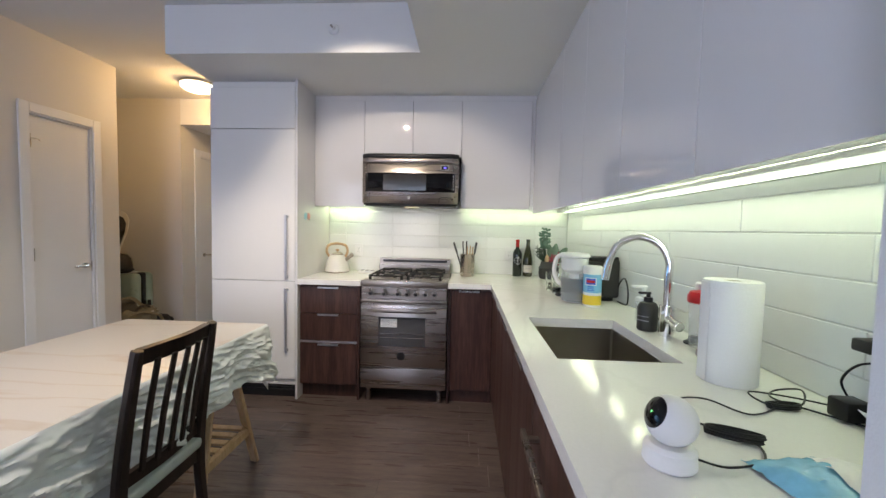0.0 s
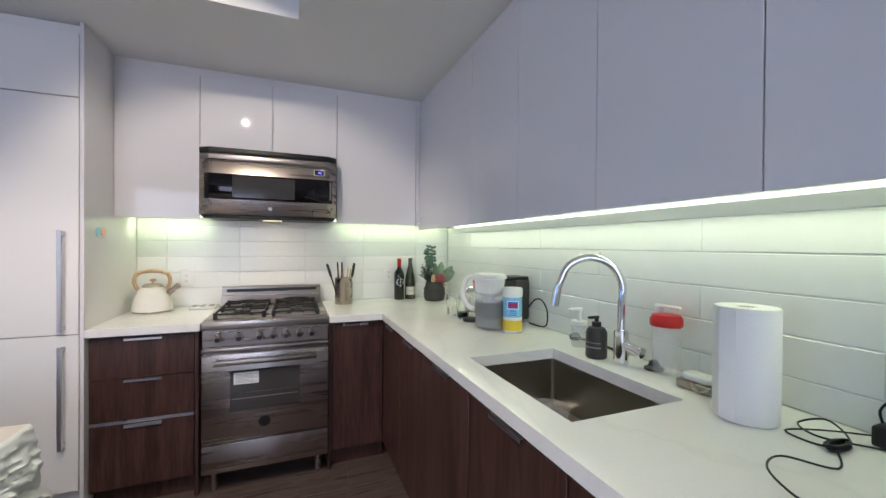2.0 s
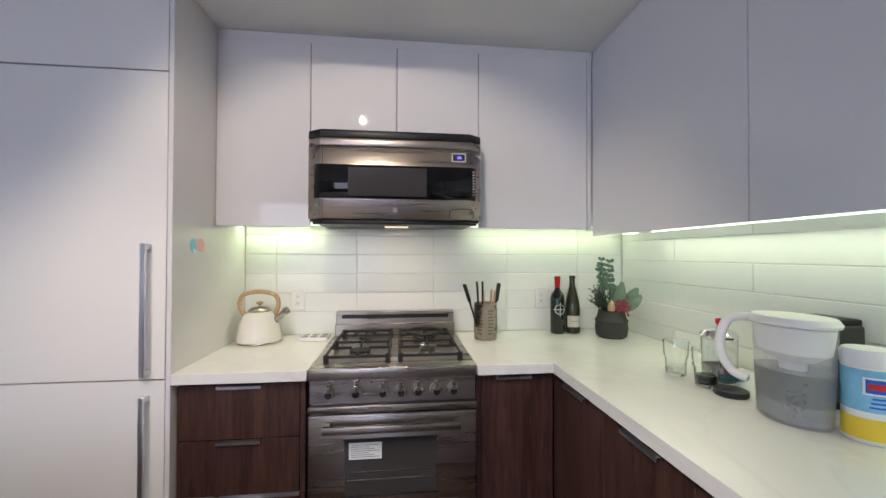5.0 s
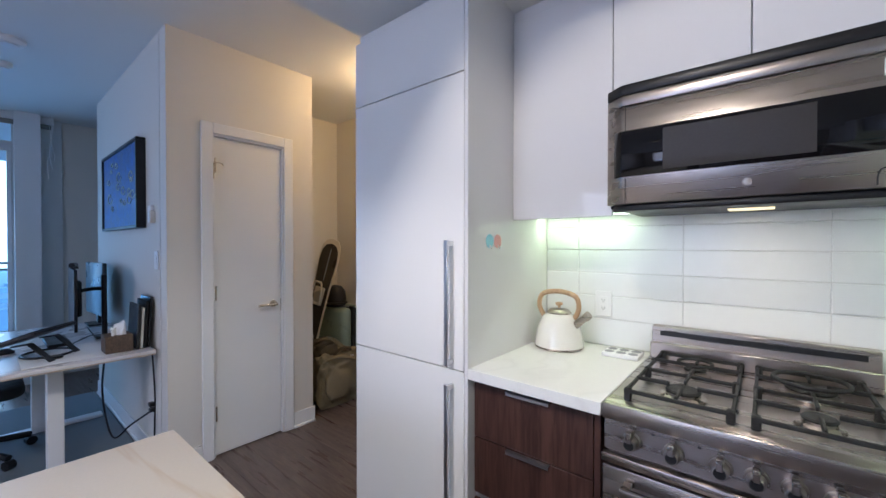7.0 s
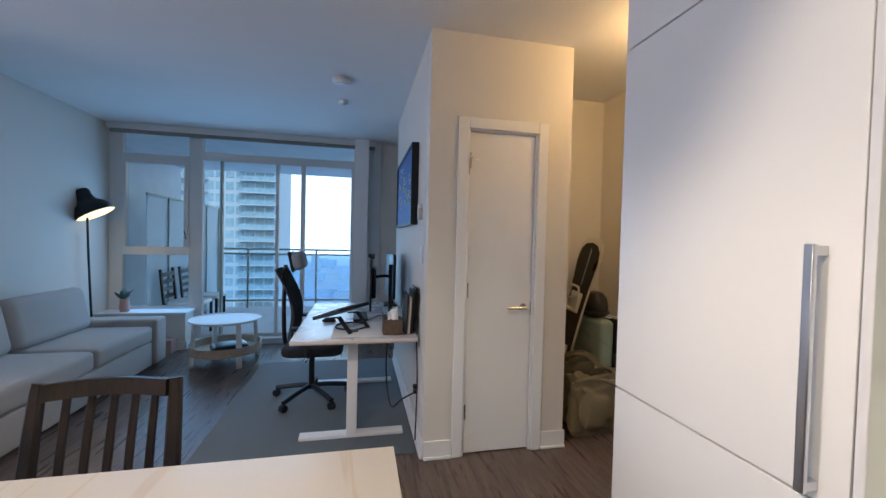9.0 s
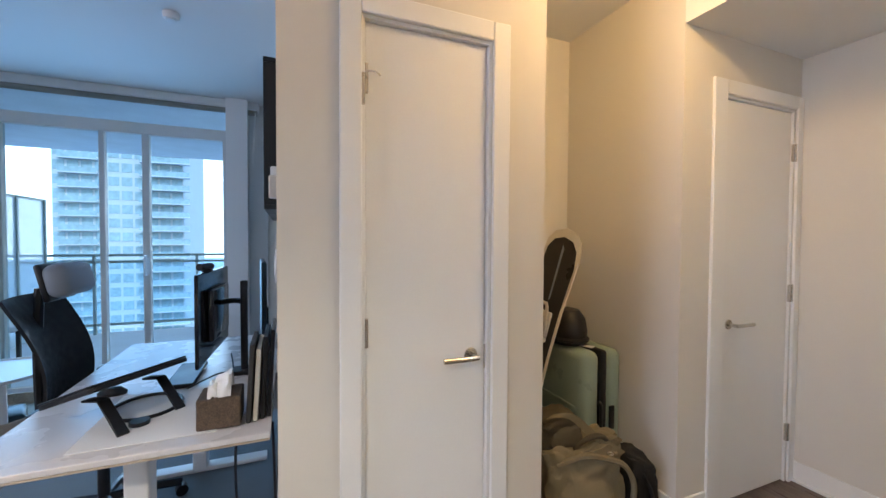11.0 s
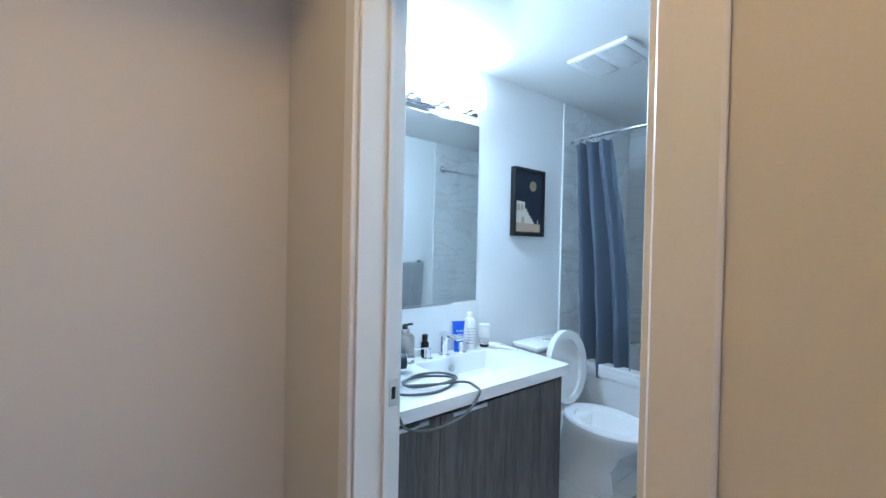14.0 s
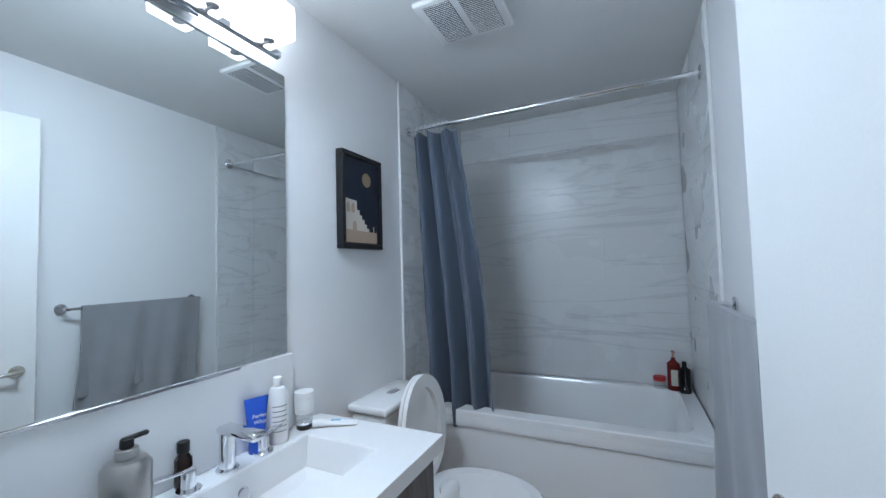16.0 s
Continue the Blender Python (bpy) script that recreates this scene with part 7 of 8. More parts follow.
for p0, p1 in (((-3.195, 2.15, D + 0.004), (-3.275, 2.07, D + 0.10)), ((-3.36, 2.27, D + 0.004), (-3.44, 2.19, D + 0.105))):
    part("arm", join(bar(p0, p1, 0.036, 0.008, 0.002), bar(p1, (p1[0] - 0.05, p1[1] - 0.06, p1[2] - 0.012), 0.036, 0.008, 0.002)), M["black"], t)
t = thing("computer_mouse", "dark computer mouse on the desk", "mouse", (-3.62, 1.98, D))
part("body", lathe([(0, D), (0.035, D), (0.036, D + 0.012), (0.02, D + 0.03), (0, D + 0.034)], (-3.62, 1.98, 0), 20, squash=(0.85, 1.4)), M["black"], t)
t = thing("desk_puck", "round black puck on the desk", "puck", (-3.30, 2.17, D))
part("puck", cyl(0.03, D, D + 0.016, (-3.27, 2.17)), M["black"], t)
t = thing("desk_paper", "large white paper sheet on the desk", "paper", (-3.3, 2.2, D))
part("sheet", box(-3.58, -3.12, 2.03, 2.42, D, D + 0.003, 0.001), M["whitepaper"], t)
t = thing("keyboard", "dark keyboard lying by the monitor", "keyboard", (-3.7, 2.12, D))
part("body", box(-3.90, -3.58, 2.16, 2.27, D + 0.0035, D + 0.022, 0.004), M["black"], t)
t = thing("tissue_box", "woven brown tissue box with white tissues", "tissue box", (-3.20, 2.42, D))
part("box", box(-3.26, -3.13, 2.36, 2.49, D + 0.0035, D + 0.105, 0.004), M["rattan"], t)
part("tissue", sheet(12, 8, lambda u, v: (-3.25 + 0.11 * u + 0.02 * noise.noise((u * 4, v * 4, 2)), 2.39 + 0.07 * v, D + 0.105 + 0.075 * math.sin(math.pi * u) * (0.5 + 0.5 * v) + 0.015 * noise.noise((u * 6, v * 6, 5))), 0.001), M["whitepaper"], t)
for k, (nm, h, mt) in enumerate((("book", 0.27, "pot"), ("book", 0.25, "paper"), ("book", 0.29, "black"), ("tablet", 0.31, "screen"))):
    u = thing(nm, "upright " + ("dark tablet" if nm == "tablet" else "book") + " leaning by the desk wall", nm, (-3.25, 2.50 + 0.022 * k, D), "things leaning by the desk wall")
    part("cover", turn(box(-0.11, 0.11, -0.008, 0.008, 0, h, 0.003), Matrix.Translation((-3.25 - 0.01 * k, 2.512 + 0.021 * k, D + 0.002)) @ Matrix.Rotation(radians(-3), 4, "X")), M[mt], u)
t = thing("desk_cables", "black cables trailing from the desk to the wall outlet", "cables", (-3.3, 2.5, 0.4))
part("cable", tube([(-3.65, 2.45, 0.71), (-3.62, 2.42, 0.40), (-3.50, 2.45, 0.12), (-3.35, 2.52, 0.22), (-3.18, 2.60, 0.34)], 0.006, 8), M["black"], t)
part("cable", tube([(-3.16, 2.588, 0.73), (-3.14, 2.597, 0.45), (-3.15, 2.596, 0.2), (-3.12, 2.588, 0.03)], 0.005, 8), M["black"], t)
part("cable", tube([(-3.55, 2.25, D + 0.01), (-3.58, 2.36, D + 0.05), (-3.72, 2.40, D + 0.01), (-3.85, 2.38, D + 0.06)], 0.0035, 6), M["black"], t)
part("plug", join(box(-3.205, -3.165, 2.575, 2.604, 0.36, 0.385, 0.004), box(-3.195, -3.155, 2.575, 2.604, 0.33, 0.352, 0.004)), M["black"], t)
outlet(-3.17, 2.609, 0.345, "y-", "white wall outlet below the desk")
# office chair, facing the wall
t = thing("office_chair", "black mesh office chair with a grey headrest", "office chair", (-3.98, 1.80, 0))
oc = (-3.98, 1.82)
for k in range(5):
    a = radians(36 + 72 * k)
    e = (oc[0] + 0.31 * math.cos(a), oc[1] + 0.31 * math.sin(a))
    part("base_leg", tube([(oc[0], oc[1], 0.13), (oc[0] + 0.15 * math.cos(a), oc[1] + 0.15 * math.sin(a), 0.115), (e[0], e[1], 0.085)], 0.02, 8), M["black"], t)
    part("castor", join(rod((e[0] - 0.022 * math.sin(a), e[1] + 0.022 * math.cos(a), 0.043), (e[0] + 0.022 * math.sin(a), e[1] - 0.022 * math.cos(a), 0.043), 0.029, 14)), M["black"], t)
part("gas_lift", join(rod((oc[0], oc[1], 0.10), (oc[0], oc[1], 0.42), 0.024, 16)), M["black"], t)
part("seat", slab([(oc[0] + x, oc[1] + 0.02 + y) for x, y in rounded(0.50, 0.48, 0.10)], 0.43, 0.50, 0.025, 3), M["mesh"], t)
part("lever", tube([(oc[0], oc[1], 0.42), (oc[0] + 0.24, oc[1] - 0.02, 0.40)], 0.006, 6), M["black"], t)
part("backrest", sheet(14, 18, lambda u, v: (oc[0] - 0.215 + 0.43 * u, oc[1] - 0.13 - 0.09 * v + 0.06 * math.sin(math.pi * v * 1.1) - 0.05 * (1 - (2 * u - 1) ** 2), 0.56 + 0.56 * v), 0.012), M["mesh"], t)
part("back_spine", tube([(oc[0], oc[1] - 0.05, 0.43), (oc[0], oc[1] - 0.20, 0.46), (oc[0], oc[1] - 0.23, 0.75), (oc[0], oc[1] - 0.22, 1.15)], 0.018, 8), M["black"], t)
part("headrest", turn(box(-0.14, 0.14, -0.045, 0.045, -0.075, 0.075, 0.04, 4), Matrix.Translation((oc[0], oc[1] - 0.11, 1.19)) @ Matrix.Rotation(radians(12), 4, "X")), M["greycushion"], t, "padded grey headrest")
part("headrest_shell", turn(box(-0.12, 0.12, -0.066, -0.04, -0.085, 0.085, 0.012, 3), Matrix.Translation((oc[0], oc[1] - 0.11, 1.19)) @ Matrix.Rotation(radians(12), 4, "X")), M["black"], t)
for s in (-1, 1):
    part("armrest", join(box(oc[0] + s * 0.30 - 0.04, oc[0] + s * 0.30 + 0.04, oc[1] - 0.12, oc[1] + 0.12, 0.66, 0.69, 0.01, 2), tube([(oc[0] + s * 0.30, oc[1], 0.66), (oc[0] + s * 0.30, oc[1], 0.48), (oc[0] + s * 0.2, oc[1], 0.43)], 0.016, 8)), M["black"], t)
# wall things
t = thing("painting", "blue night-sky canvas painting in a dark frame", "painting", (-3.90, 2.59, 1.83))
part("canvas_edge", join(box(-4.46, -3.36, 2.555, 2.609, 1.497, 1.517, 0.002), box(-4.46, -3.36, 2.555, 2.609, 2.075, 2.095, 0.002), box(-4.46, -4.44, 2.555, 2.609, 1.517, 2.075, 0.002), box(-3.38, -3.36, 2.555, 2.609, 1.517, 2.075, 0.002)), M["black"], t, "dark frame")
part("canvas", box(-4.44, -3.38, 2.568, 2.60, 1.517, 2.075, 0.001), M["canvas_blue"], t)
rng = random.Random(8)
sw = []
for k in range(16):
    cxp, czp, rr = rng.uniform(-4.3, -3.5), rng.uniform(1.66, 2.02), rng.uniform(0.02, 0.07)
    sw.append(tube([(cxp + rr * math.cos(a) * (0.5 + a / 8), 2.5665, czp + rr * 0.6 * math.sin(a) * (0.5 + a / 8)) for a in (0, 1, 2, 3, 4, 5, 6)], 0.004, 5, 3))
part("paint_swirls", join(*sw), M["canvas_light"], t)["kind"] = "stuff"
t = thing("thermostat", "white wall thermostat beside the painting", "thermostat", (-3.19, 2.60, 1.58))
part("body", box(-3.225, -3.165, 2.585, 2.609, 1.525, 1.635, 0.006, 2), M["white"], t)
part("clip", box(-3.165, -3.145, 2.580, 2.609, 1.52, 1.60, 0.004), M["cream"], t)
t = thing("light_switch", "white light switch plate on the corner wall", "switch", (-3.12, 2.60, 1.29))
part("plate", box(-3.155, -3.085, 2.602, 2.609, 1.23, 1.345, 0.003), M["white"], t)
part("rocker", box(-3.137, -3.103, 2.598, 2.603, 1.255, 1.32, 0.002), M["white"], t)
for (x, y), lab in (((-3.89, 2.03), "round white smoke detector on the ceiling"), ((-4.40, 2.02), "small white ceiling sprinkler rose")):
    t = thing("smoke_detector" if x > -4 else "ceiling_sprinkler", lab, "detector" if x > -4 else "sprinkler", (x, y, CEIL))
    r = 0.075 if x > -4 else 0.045
    part("housing", lathe([(0, CEIL - 0.001), (r, CEIL - 0.001), (r, CEIL - 0.018), (r * 0.82, CEIL - 0.035), (0, CEIL - 0.038)], (x, y, 0), 32), M["white"], t)
    part("inner_ring", lathe([(r * 0.6, CEIL - 0.0365), (r * 0.62, CEIL - 0.042), (r * 0.4, CEIL - 0.046), (0, CEIL - 0.046)], (x, y, 0), 28), M["frame_white"], t)

# ---- bathroom ----
VZ = 0.79
t = thing("vanity", "dark grey-brown woodgrain bathroom vanity with doors", "vanity", (-1.04, 5.15, 0))
part("body", box(-1.565, -0.521, 4.922, 5.41, 0.10, VZ - 0.13, 0.001), M["laminate_grey"], t)
part("side_panel", box(-0.520, -0.502, 4.905, 5.41, 0.0, VZ - 0.05, 0.001), M["laminate_grey"], t)
part("top_rail", box(-1.565, -0.521, 4.922, 4.94, VZ - 0.13, VZ - 0.05, 0.001), M["laminate_grey"], t)
part("plinth", box(-1.565, -0.51, 4.97, 4.985, 0, 0.10, 0.001), M["laminate_grey"], t)
for a, b in ((-1.563, -1.262), (-1.258, -0.522)):
    d = part("cabinet_door", box(a, b, 4.902, 4.921, 0.385 if b < -1.2 else 0.115, VZ - 0.068, 0.0012), M["laminate_grey"], t)
    c = (a + b) / 2 if b < -1.2 else a + 0.14
    part("edge_pull", join(box(c - 0.09, c + 0.09, 4.888, 4.902, VZ - 0.068, VZ - 0.064, 0.0005), box(c - 0.09, c + 0.09, 4.888, 4.890, VZ - 0.080, VZ - 0.064, 0.0005)), M["alu"], d, "slim aluminium edge pull")
dw = part("drawer_front", box(-1.563, -1.262, 4.902, 4.921, 0.115, 0.365, 0.0012), M["laminate_grey"], t)
part("edge_pull", join(box(-1.50, -1.33, 4.888, 4.902, 0.366, 0.370, 0.0005), box(-1.50, -1.33, 4.888, 4.890, 0.356, 0.370, 0.0005)), M["alu"], dw, "slim aluminium edge pull")
part("channel", box(-1.563, -1.262, 4.906, 4.92, 0.366, 0.384, 0.001), M["alu"], t)
bx0, bx1, by0, by1 = -1.115, -0.632, 5.025, 5.318
t = thing("washbasin", "white solid washbasin top with a moulded rectangular basin", "washbasin", (-1.02, 5.15, VZ))
part("slab", framed(-1.57, -0.47, 4.882, 5.415, bx0, bx1, by0, by1, VZ - 0.048, VZ), M["porcelain"], t)
bm = bmesh.new()
rings = []
for x0, x1, y0, y1, z in ((bx0, bx1, by0, by1, VZ), (bx0 + 0.004, bx1 - 0.004, by0 + 0.004, by1 - 0.004, VZ - 0.006), (bx0 + 0.014, bx1 - 0.02, by0 + 0.014, by1 - 0.010, VZ - 0.10), (bx0 + 0.05, bx1 - 0.06, by0 + 0.05, by1 - 0.045, VZ - 0.125)):
    rings.append([bm.verts.new(p) for p in ((x0, y0, z), (x1, y0, z), (x1, y1, z), (x0, y1, z))])
for a, b in zip(rings, rings[1:]):
    for k in range(4):
        bm.faces.new((a[k], a[(k + 1) % 4], b[(k + 1) % 4], b[k]))
bm.faces.new(rings[-1])
part("basin", bm, M["porcelain"], t, smooth=False)
part("drain", turn(lathe([(0, 0), (0.016, 0), (0.018, 0.003), (0.010, 0.004), (0, 0.002)], seg=20), Matrix.Translation((-0.90, 5.292, VZ - 0.055)) @ Matrix.Rotation(radians(70), 4, "X")), M["chrome"], t, "oval chrome overflow")
part("backsplash", box(-1.57, -0.62, 5.398, 5.419, VZ + 0.001, 1.055, 0.002), M["porcelain"], t)
t = thing("bathroom_faucet", "chrome widespread basin faucet with two levers", "faucet", (-0.88, 5.385, VZ))
part("spout", join(cyl(0.030, VZ, VZ + 0.008, (-0.905, 5.350)), rod((-0.905, 5.350, VZ), (-0.905, 5.350, VZ + 0.120), 0.0215, 20), box(-0.928, -0.882, 5.215, 5.371, VZ + 0.102, VZ + 0.126, 0.010, 3)), M["chrome"], t)
for x, s in ((-1.015, -1), (-0.79, 1)):
    part("tap_lever", join(cyl(0.030, VZ, VZ + 0.007, (x, 5.346)), rod((x, 5.346, VZ), (x, 5.346, VZ + 0.052), 0.0175, 20), turn(box(-0.015, 0.090, -0.011, 0.011, 0, 0.009, 0.004, 2), Matrix.Translation((x, 5.346, VZ + 0.05)) @ Matrix.Rotation(radians(0 if s > 0 else 180), 4, "Z") @ Matrix.Rotation(radians(-7), 4, "Y"))), M["chrome"], t)
t = thing("mirror", "large frameless wall mirror above the vanity", "mirror", (-1.1, 5.41, 1.06))
part("glass", turn(box(-0.925, 0, -0.006, 0.004, 1.055, 2.061, 0.0015), Matrix.Translation((-0.636, 5.414, 0)) @ Matrix.Rotation(radians(1.2), 4, "Z")), M["mirror"], t)
t = thing("mirror_channel", "slim satin channel along the bottom of the mirror", "trim", (-1.1, 5.41, 1.05))
part("channel", turn(box(-0.925, 0.002, -0.012, 0.004, 1.046, 1.0545, 0.001), Matrix.Translation((-0.636, 5.414, 0)) @ Matrix.Rotation(radians(1.2), 4, "Z")), M["chrome"], t)
t = thing("vanity_light", "chrome bar with glowing cube glass shades above the mirror", "light", (-1.05, 5.37, 2.1))
part("bar", box(-1.42, -0.70, 5.352, 5.376, 2.082, 2.106, 0.002), M["chrome"], t)
part("back_plate", box(-1.15, -0.97, 5.376, 5.419, 2.076, 2.14, 0.003), M["chrome"], t)
for k in range(4):
    x = -1.345 + 0.19 * k
    s = part("shade", join(box(x - 0.058, x + 0.058, 5.268, 5.384, 2.108, 2.225, 0.006, 2)), M["shadeglass"], t, "glowing frosted glass cube")
    part("finial", join(rod((x, 5.326, 2.108), (x, 5.326, 2.096), 0.018, 16), rod((x, 5.326, 2.10), (x, 5.36, 2.096), 0.006, 8)), M["chrome"], t)
t = thing("framed_print", "black framed print of a pale stepped house under a moon", "picture", (-0.2, 5.40, 1.66))
FX0, FX1, FZ0, FZ1 = -0.355, -0.060, 1.438, 1.870
fy0 = 5.383
part("picture_frame", join(box(FX0, FX1, fy0, 5.419, FZ0, FZ0 + 0.022, 0.002), box(FX0, FX1, fy0, 5.419, FZ1 - 0.022, FZ1, 0.002), box(FX0, FX0 + 0.022, fy0, 5.419, FZ0 + 0.022, FZ1 - 0.022, 0.002), box(FX1 - 0.022, FX1, fy0, 5.419, FZ0 + 0.022, FZ1 - 0.022, 0.002)), M["black"], t)
part("print", box(FX0 + 0.022, FX1 - 0.022, 5.395, 5.41, FZ0 + 0.022, FZ1 - 0.022, 0), M["navy"], t)
py = 5.3945


def flat(points, mt, nm, y=py):
    b = bmesh.new()
    b.faces.new([b.verts.new((x, y, z)) for x, z in points])
    return part(nm, b, M[mt], t, smooth=False)


flat([(-0.170 + 0.033 * math.cos(k * math.pi / 14), 1.762 + 0.033 * math.sin(k * math.pi / 14)) for k in range(28)], "gold", "moon")
flat([(-0.328, 1.466), (-0.095, 1.466), (-0.095, 1.518), (-0.328, 1.523)], "sand", "ground_field", py - 0.0004)
flat([(-0.328, 1.518), (-0.155, 1.518), (-0.155, 1.534), (-0.172, 1.534), (-0.172, 1.553), (-0.19, 1.553), (-0.19, 1.572), (-0.208, 1.572), (-0.208, 1.592), (-0.226, 1.592), (-0.226, 1.614), (-0.245, 1.614), (-0.245, 1.655), (-0.328, 1.660)], "cream", "house")
for x, z, w, h in ((-0.305, 1.60, 0.026, 0.045), (-0.272, 1.60, 0.026, 0.045), (-0.262, 1.52, 0.03, 0.045)):
    flat([(x - w / 2, z), (x + w / 2, z), (x + w / 2, z + h * 0.6), (x + w * 0.3, z + h * 0.9), (x, z + h), (x - w * 0.3, z + h * 0.9), (x - w / 2, z + h * 0.6)], "sand", "arch", py - 0.0004)
flat([(-0.122, 1.518), (-0.116, 1.518), (-0.116, 1.545), (-0.122, 1.545)], "cream", "cactus")

t = thing("toilet", "white porcelain toilet with seat and lid raised", "toilet", (-0.10, 5.05, 0))
tx = -0.105


def oval(w, l, yc, z, n=28):
    return [(tx + w * math.cos(2 * math.pi * k / n), yc + l * math.sin(2 * math.pi * k / n) * (1.0 if math.sin(2 * math.pi * k / n) > 0 else 1.12), z) for k in range(n)]


bm = bmesh.new()
rings = [[bm.verts.new(p) for p in oval(w, l, yc, z)] for w, l, yc, z in ((0.105, 0.19, 5.06, 0.0), (0.105, 0.19, 5.05, 0.02), (0.095, 0.165, 5.04, 0.12), (0.12, 0.19, 5.0, 0.24), (0.165, 0.225, 4.92, 0.34), (0.182, 0.238, 4.90, 0.385), (0.185, 0.24, 4.90, 0.405), (0.178, 0.232, 4.90, 0.415), (0.135, 0.185, 4.89, 0.413), (0.125, 0.172, 4.89, 0.39), (0.105, 0.14, 4.90, 0.30), (0.05, 0.06, 4.94, 0.24))]
for a, b in zip(rings, rings[1:]):
    for k in range(len(a)):
        bm.faces.new((a[k], a[(k + 1) % len(a)], b[(k + 1) % len(b)], b[k]))
bm.faces.new(rings[0])
bm.faces.new(rings[-1])
part("bowl", bm, M["porcelain"], t)
part("pedestal", box(tx - 0.10, tx + 0.10, 5.02, 5.40, 0.0, 0.40, 0.03, 3), M["porcelain"], t)
part("tank", turn(box(-0.195, 0.195, -0.095, 0.095, 0.40, 0.735, 0.03, 4), Matrix.Translation((tx, 5.32, 0))), M["porcelain"], t)
part("tank_lid", turn(box(-0.205, 0.205, -0.102, 0.098, 0.736, 0.77, 0.012, 3), Matrix.Translation((tx, 5.32, 0))), M["porcelain"], t)
part("flush_button", box(tx - 0.025, tx + 0.045, 5.30, 5.335, 0.770, 0.774, 0.002), M["chrome"], t)
seat_m = Matrix.Translation((tx, 5.135, 0.425)) @ Matrix.Rotation(radians(-5), 4, "X")


def loop(w, h, n=36, x0=0.0):
    return [(w * math.sin(2 * math.pi * k / n), h / 2 + h / 2 * -math.cos(2 * math.pi * k / n)) for k in range(n)]


bm = bmesh.new()
o_, i_ = loop(0.185, 0.44), [(x, z + 0.035) for x, z in loop(0.12, 0.35)]
vo = [[bm.verts.new((x, y, z)) for x, z in o_] for y in (-0.02, 0.0)]
vi = [[bm.verts.new((x, y, z)) for x, z in i_] for y in (-0.02, 0.0)]
for k in range(36):
    j = (k + 1) % 36
    bm.faces.new((vo[0][k], vo[0][j], vi[0][j], vi[0][k]))
    bm.faces.new((vo[1][k], vi[1][k], vi[1][j], vo[1][j]))
    bm.faces.new((vo[0][k], vo[1][k], vo[1][j], vo[0][j]))
    bm.faces.new((vi[0][k], vi[0][j], vi[1][j], vi[1][k]))
bmesh.ops.bevel(bm, geom=[e for e in bm.edges if abs(e.verts[0].co.y - e.verts[1].co.y) < 1e-6 and len(e.link_faces) == 2 and e.calc_face_angle(0) > 1], offset=0.006, segments=2, affect="EDGES")
part("seat", turn(bm, seat_m), M["white"], t, "raised white seat ring")
bm = bmesh.new()
f = bm.faces.new([bm.verts.new((x, 0.004, z)) for x, z in loop(0.183, 0.438)])
r = bmesh.ops.extrude_face_region(bm, geom=[f])
bmesh.ops.translate(bm, verts=[v for v in r["geom"] if isinstance(v, bmesh.types.BMVert)], vec=(0, 0.016, 0))
part("lid", turn(bm, seat_m), M["white"], t, "raised white lid")

t = thing("bathtub", "white alcove bathtub with a panelled apron", "bathtub", (0.65, 4.7, 0))
UX0, UX1, UY0, UY1, UZ = 0.248, 1.06, 3.985, 5.405, 0.595
part("apron", box(UX0 + 0.012, UX0 + 0.04, UY0, UY1, 0.004, UZ - 0.06, 0.004), M["porcelain"], t)
part("apron_rail", box(UX0, UX0 + 0.04, UY0, UY1, UZ - 0.085, UZ - 0.03, 0.006, 2), M["porcelain"], t)
bm = bmesh.new()
rings = []
for w, d, r, z, dx in ((UX1 - UX0, UY1 - UY0, 0.02, UZ - 0.03, 0), (UX1 - UX0, UY1 - UY0, 0.02, UZ - 0.006, 0), (UX1 - UX0 - 0.012, UY1 - UY0 - 0.012, 0.02, UZ, 0), (UX1 - UX0 - 0.15, UY1 - UY0 - 0.16, 0.10, UZ, 0.01), (UX1 - UX0 - 0.17, UY1 - UY0 - 0.18, 0.10, UZ - 0.02, 0.01), (UX1 - UX0 - 0.26, UY1 - UY0 - 0.34, 0.12, 0.16, 0.01), (UX1 - UX0 - 0.38, UY1 - UY0 - 0.5, 0.08, 0.13, 0.01)):
    rings.append([bm.verts.new(((UX0 + UX1) / 2 + dx + x, (UY0 + UY1) / 2 + y, z)) for x, y in rounded(w, d, r)])
for a, b in zip(rings, rings[1:]):
    for k in range(len(a)):
        bm.faces.new((a[k], a[(k + 1) % len(a)], b[(k + 1) % len(b)], b[k]))
bm.faces.new(rings[-1])
part("tub", bm, M["porcelain"], t)
for nm, y0, y1 in (("left", 5.4085, 5.419), ("right", 3.971, 3.9815)):
    solid("trim_tub_" + nm, box(0.158, 0.170, y0 - (0.003 if nm == "left" else 0), y1 + (0.003 if nm == "right" else 0), 0.004, BCEIL - 0.001, 0.002), M["trim"], "white edge trim of the tub tiling", "trim")
t = thing("curtain_rod", "straight chrome shower curtain rod", "curtain rod", (0.25, 4.7, 2.13))
part("rod", rod((0.25, 3.982, 2.13), (0.25, 5.408, 2.13), 0.0125, 16), M["chrome"], t)
for y, s in ((3.9825, 1), (5.4075, -1)):
    part("flange", rod((0.25, y, 2.13), (0.25, y + s * 0.012, 2.13), 0.032, 24), M["chrome"], t)
t = thing("shower_curtain", "slate blue-grey shower curtain bunched to one side", "shower curtain", (0.29, 5.2, 1.3))


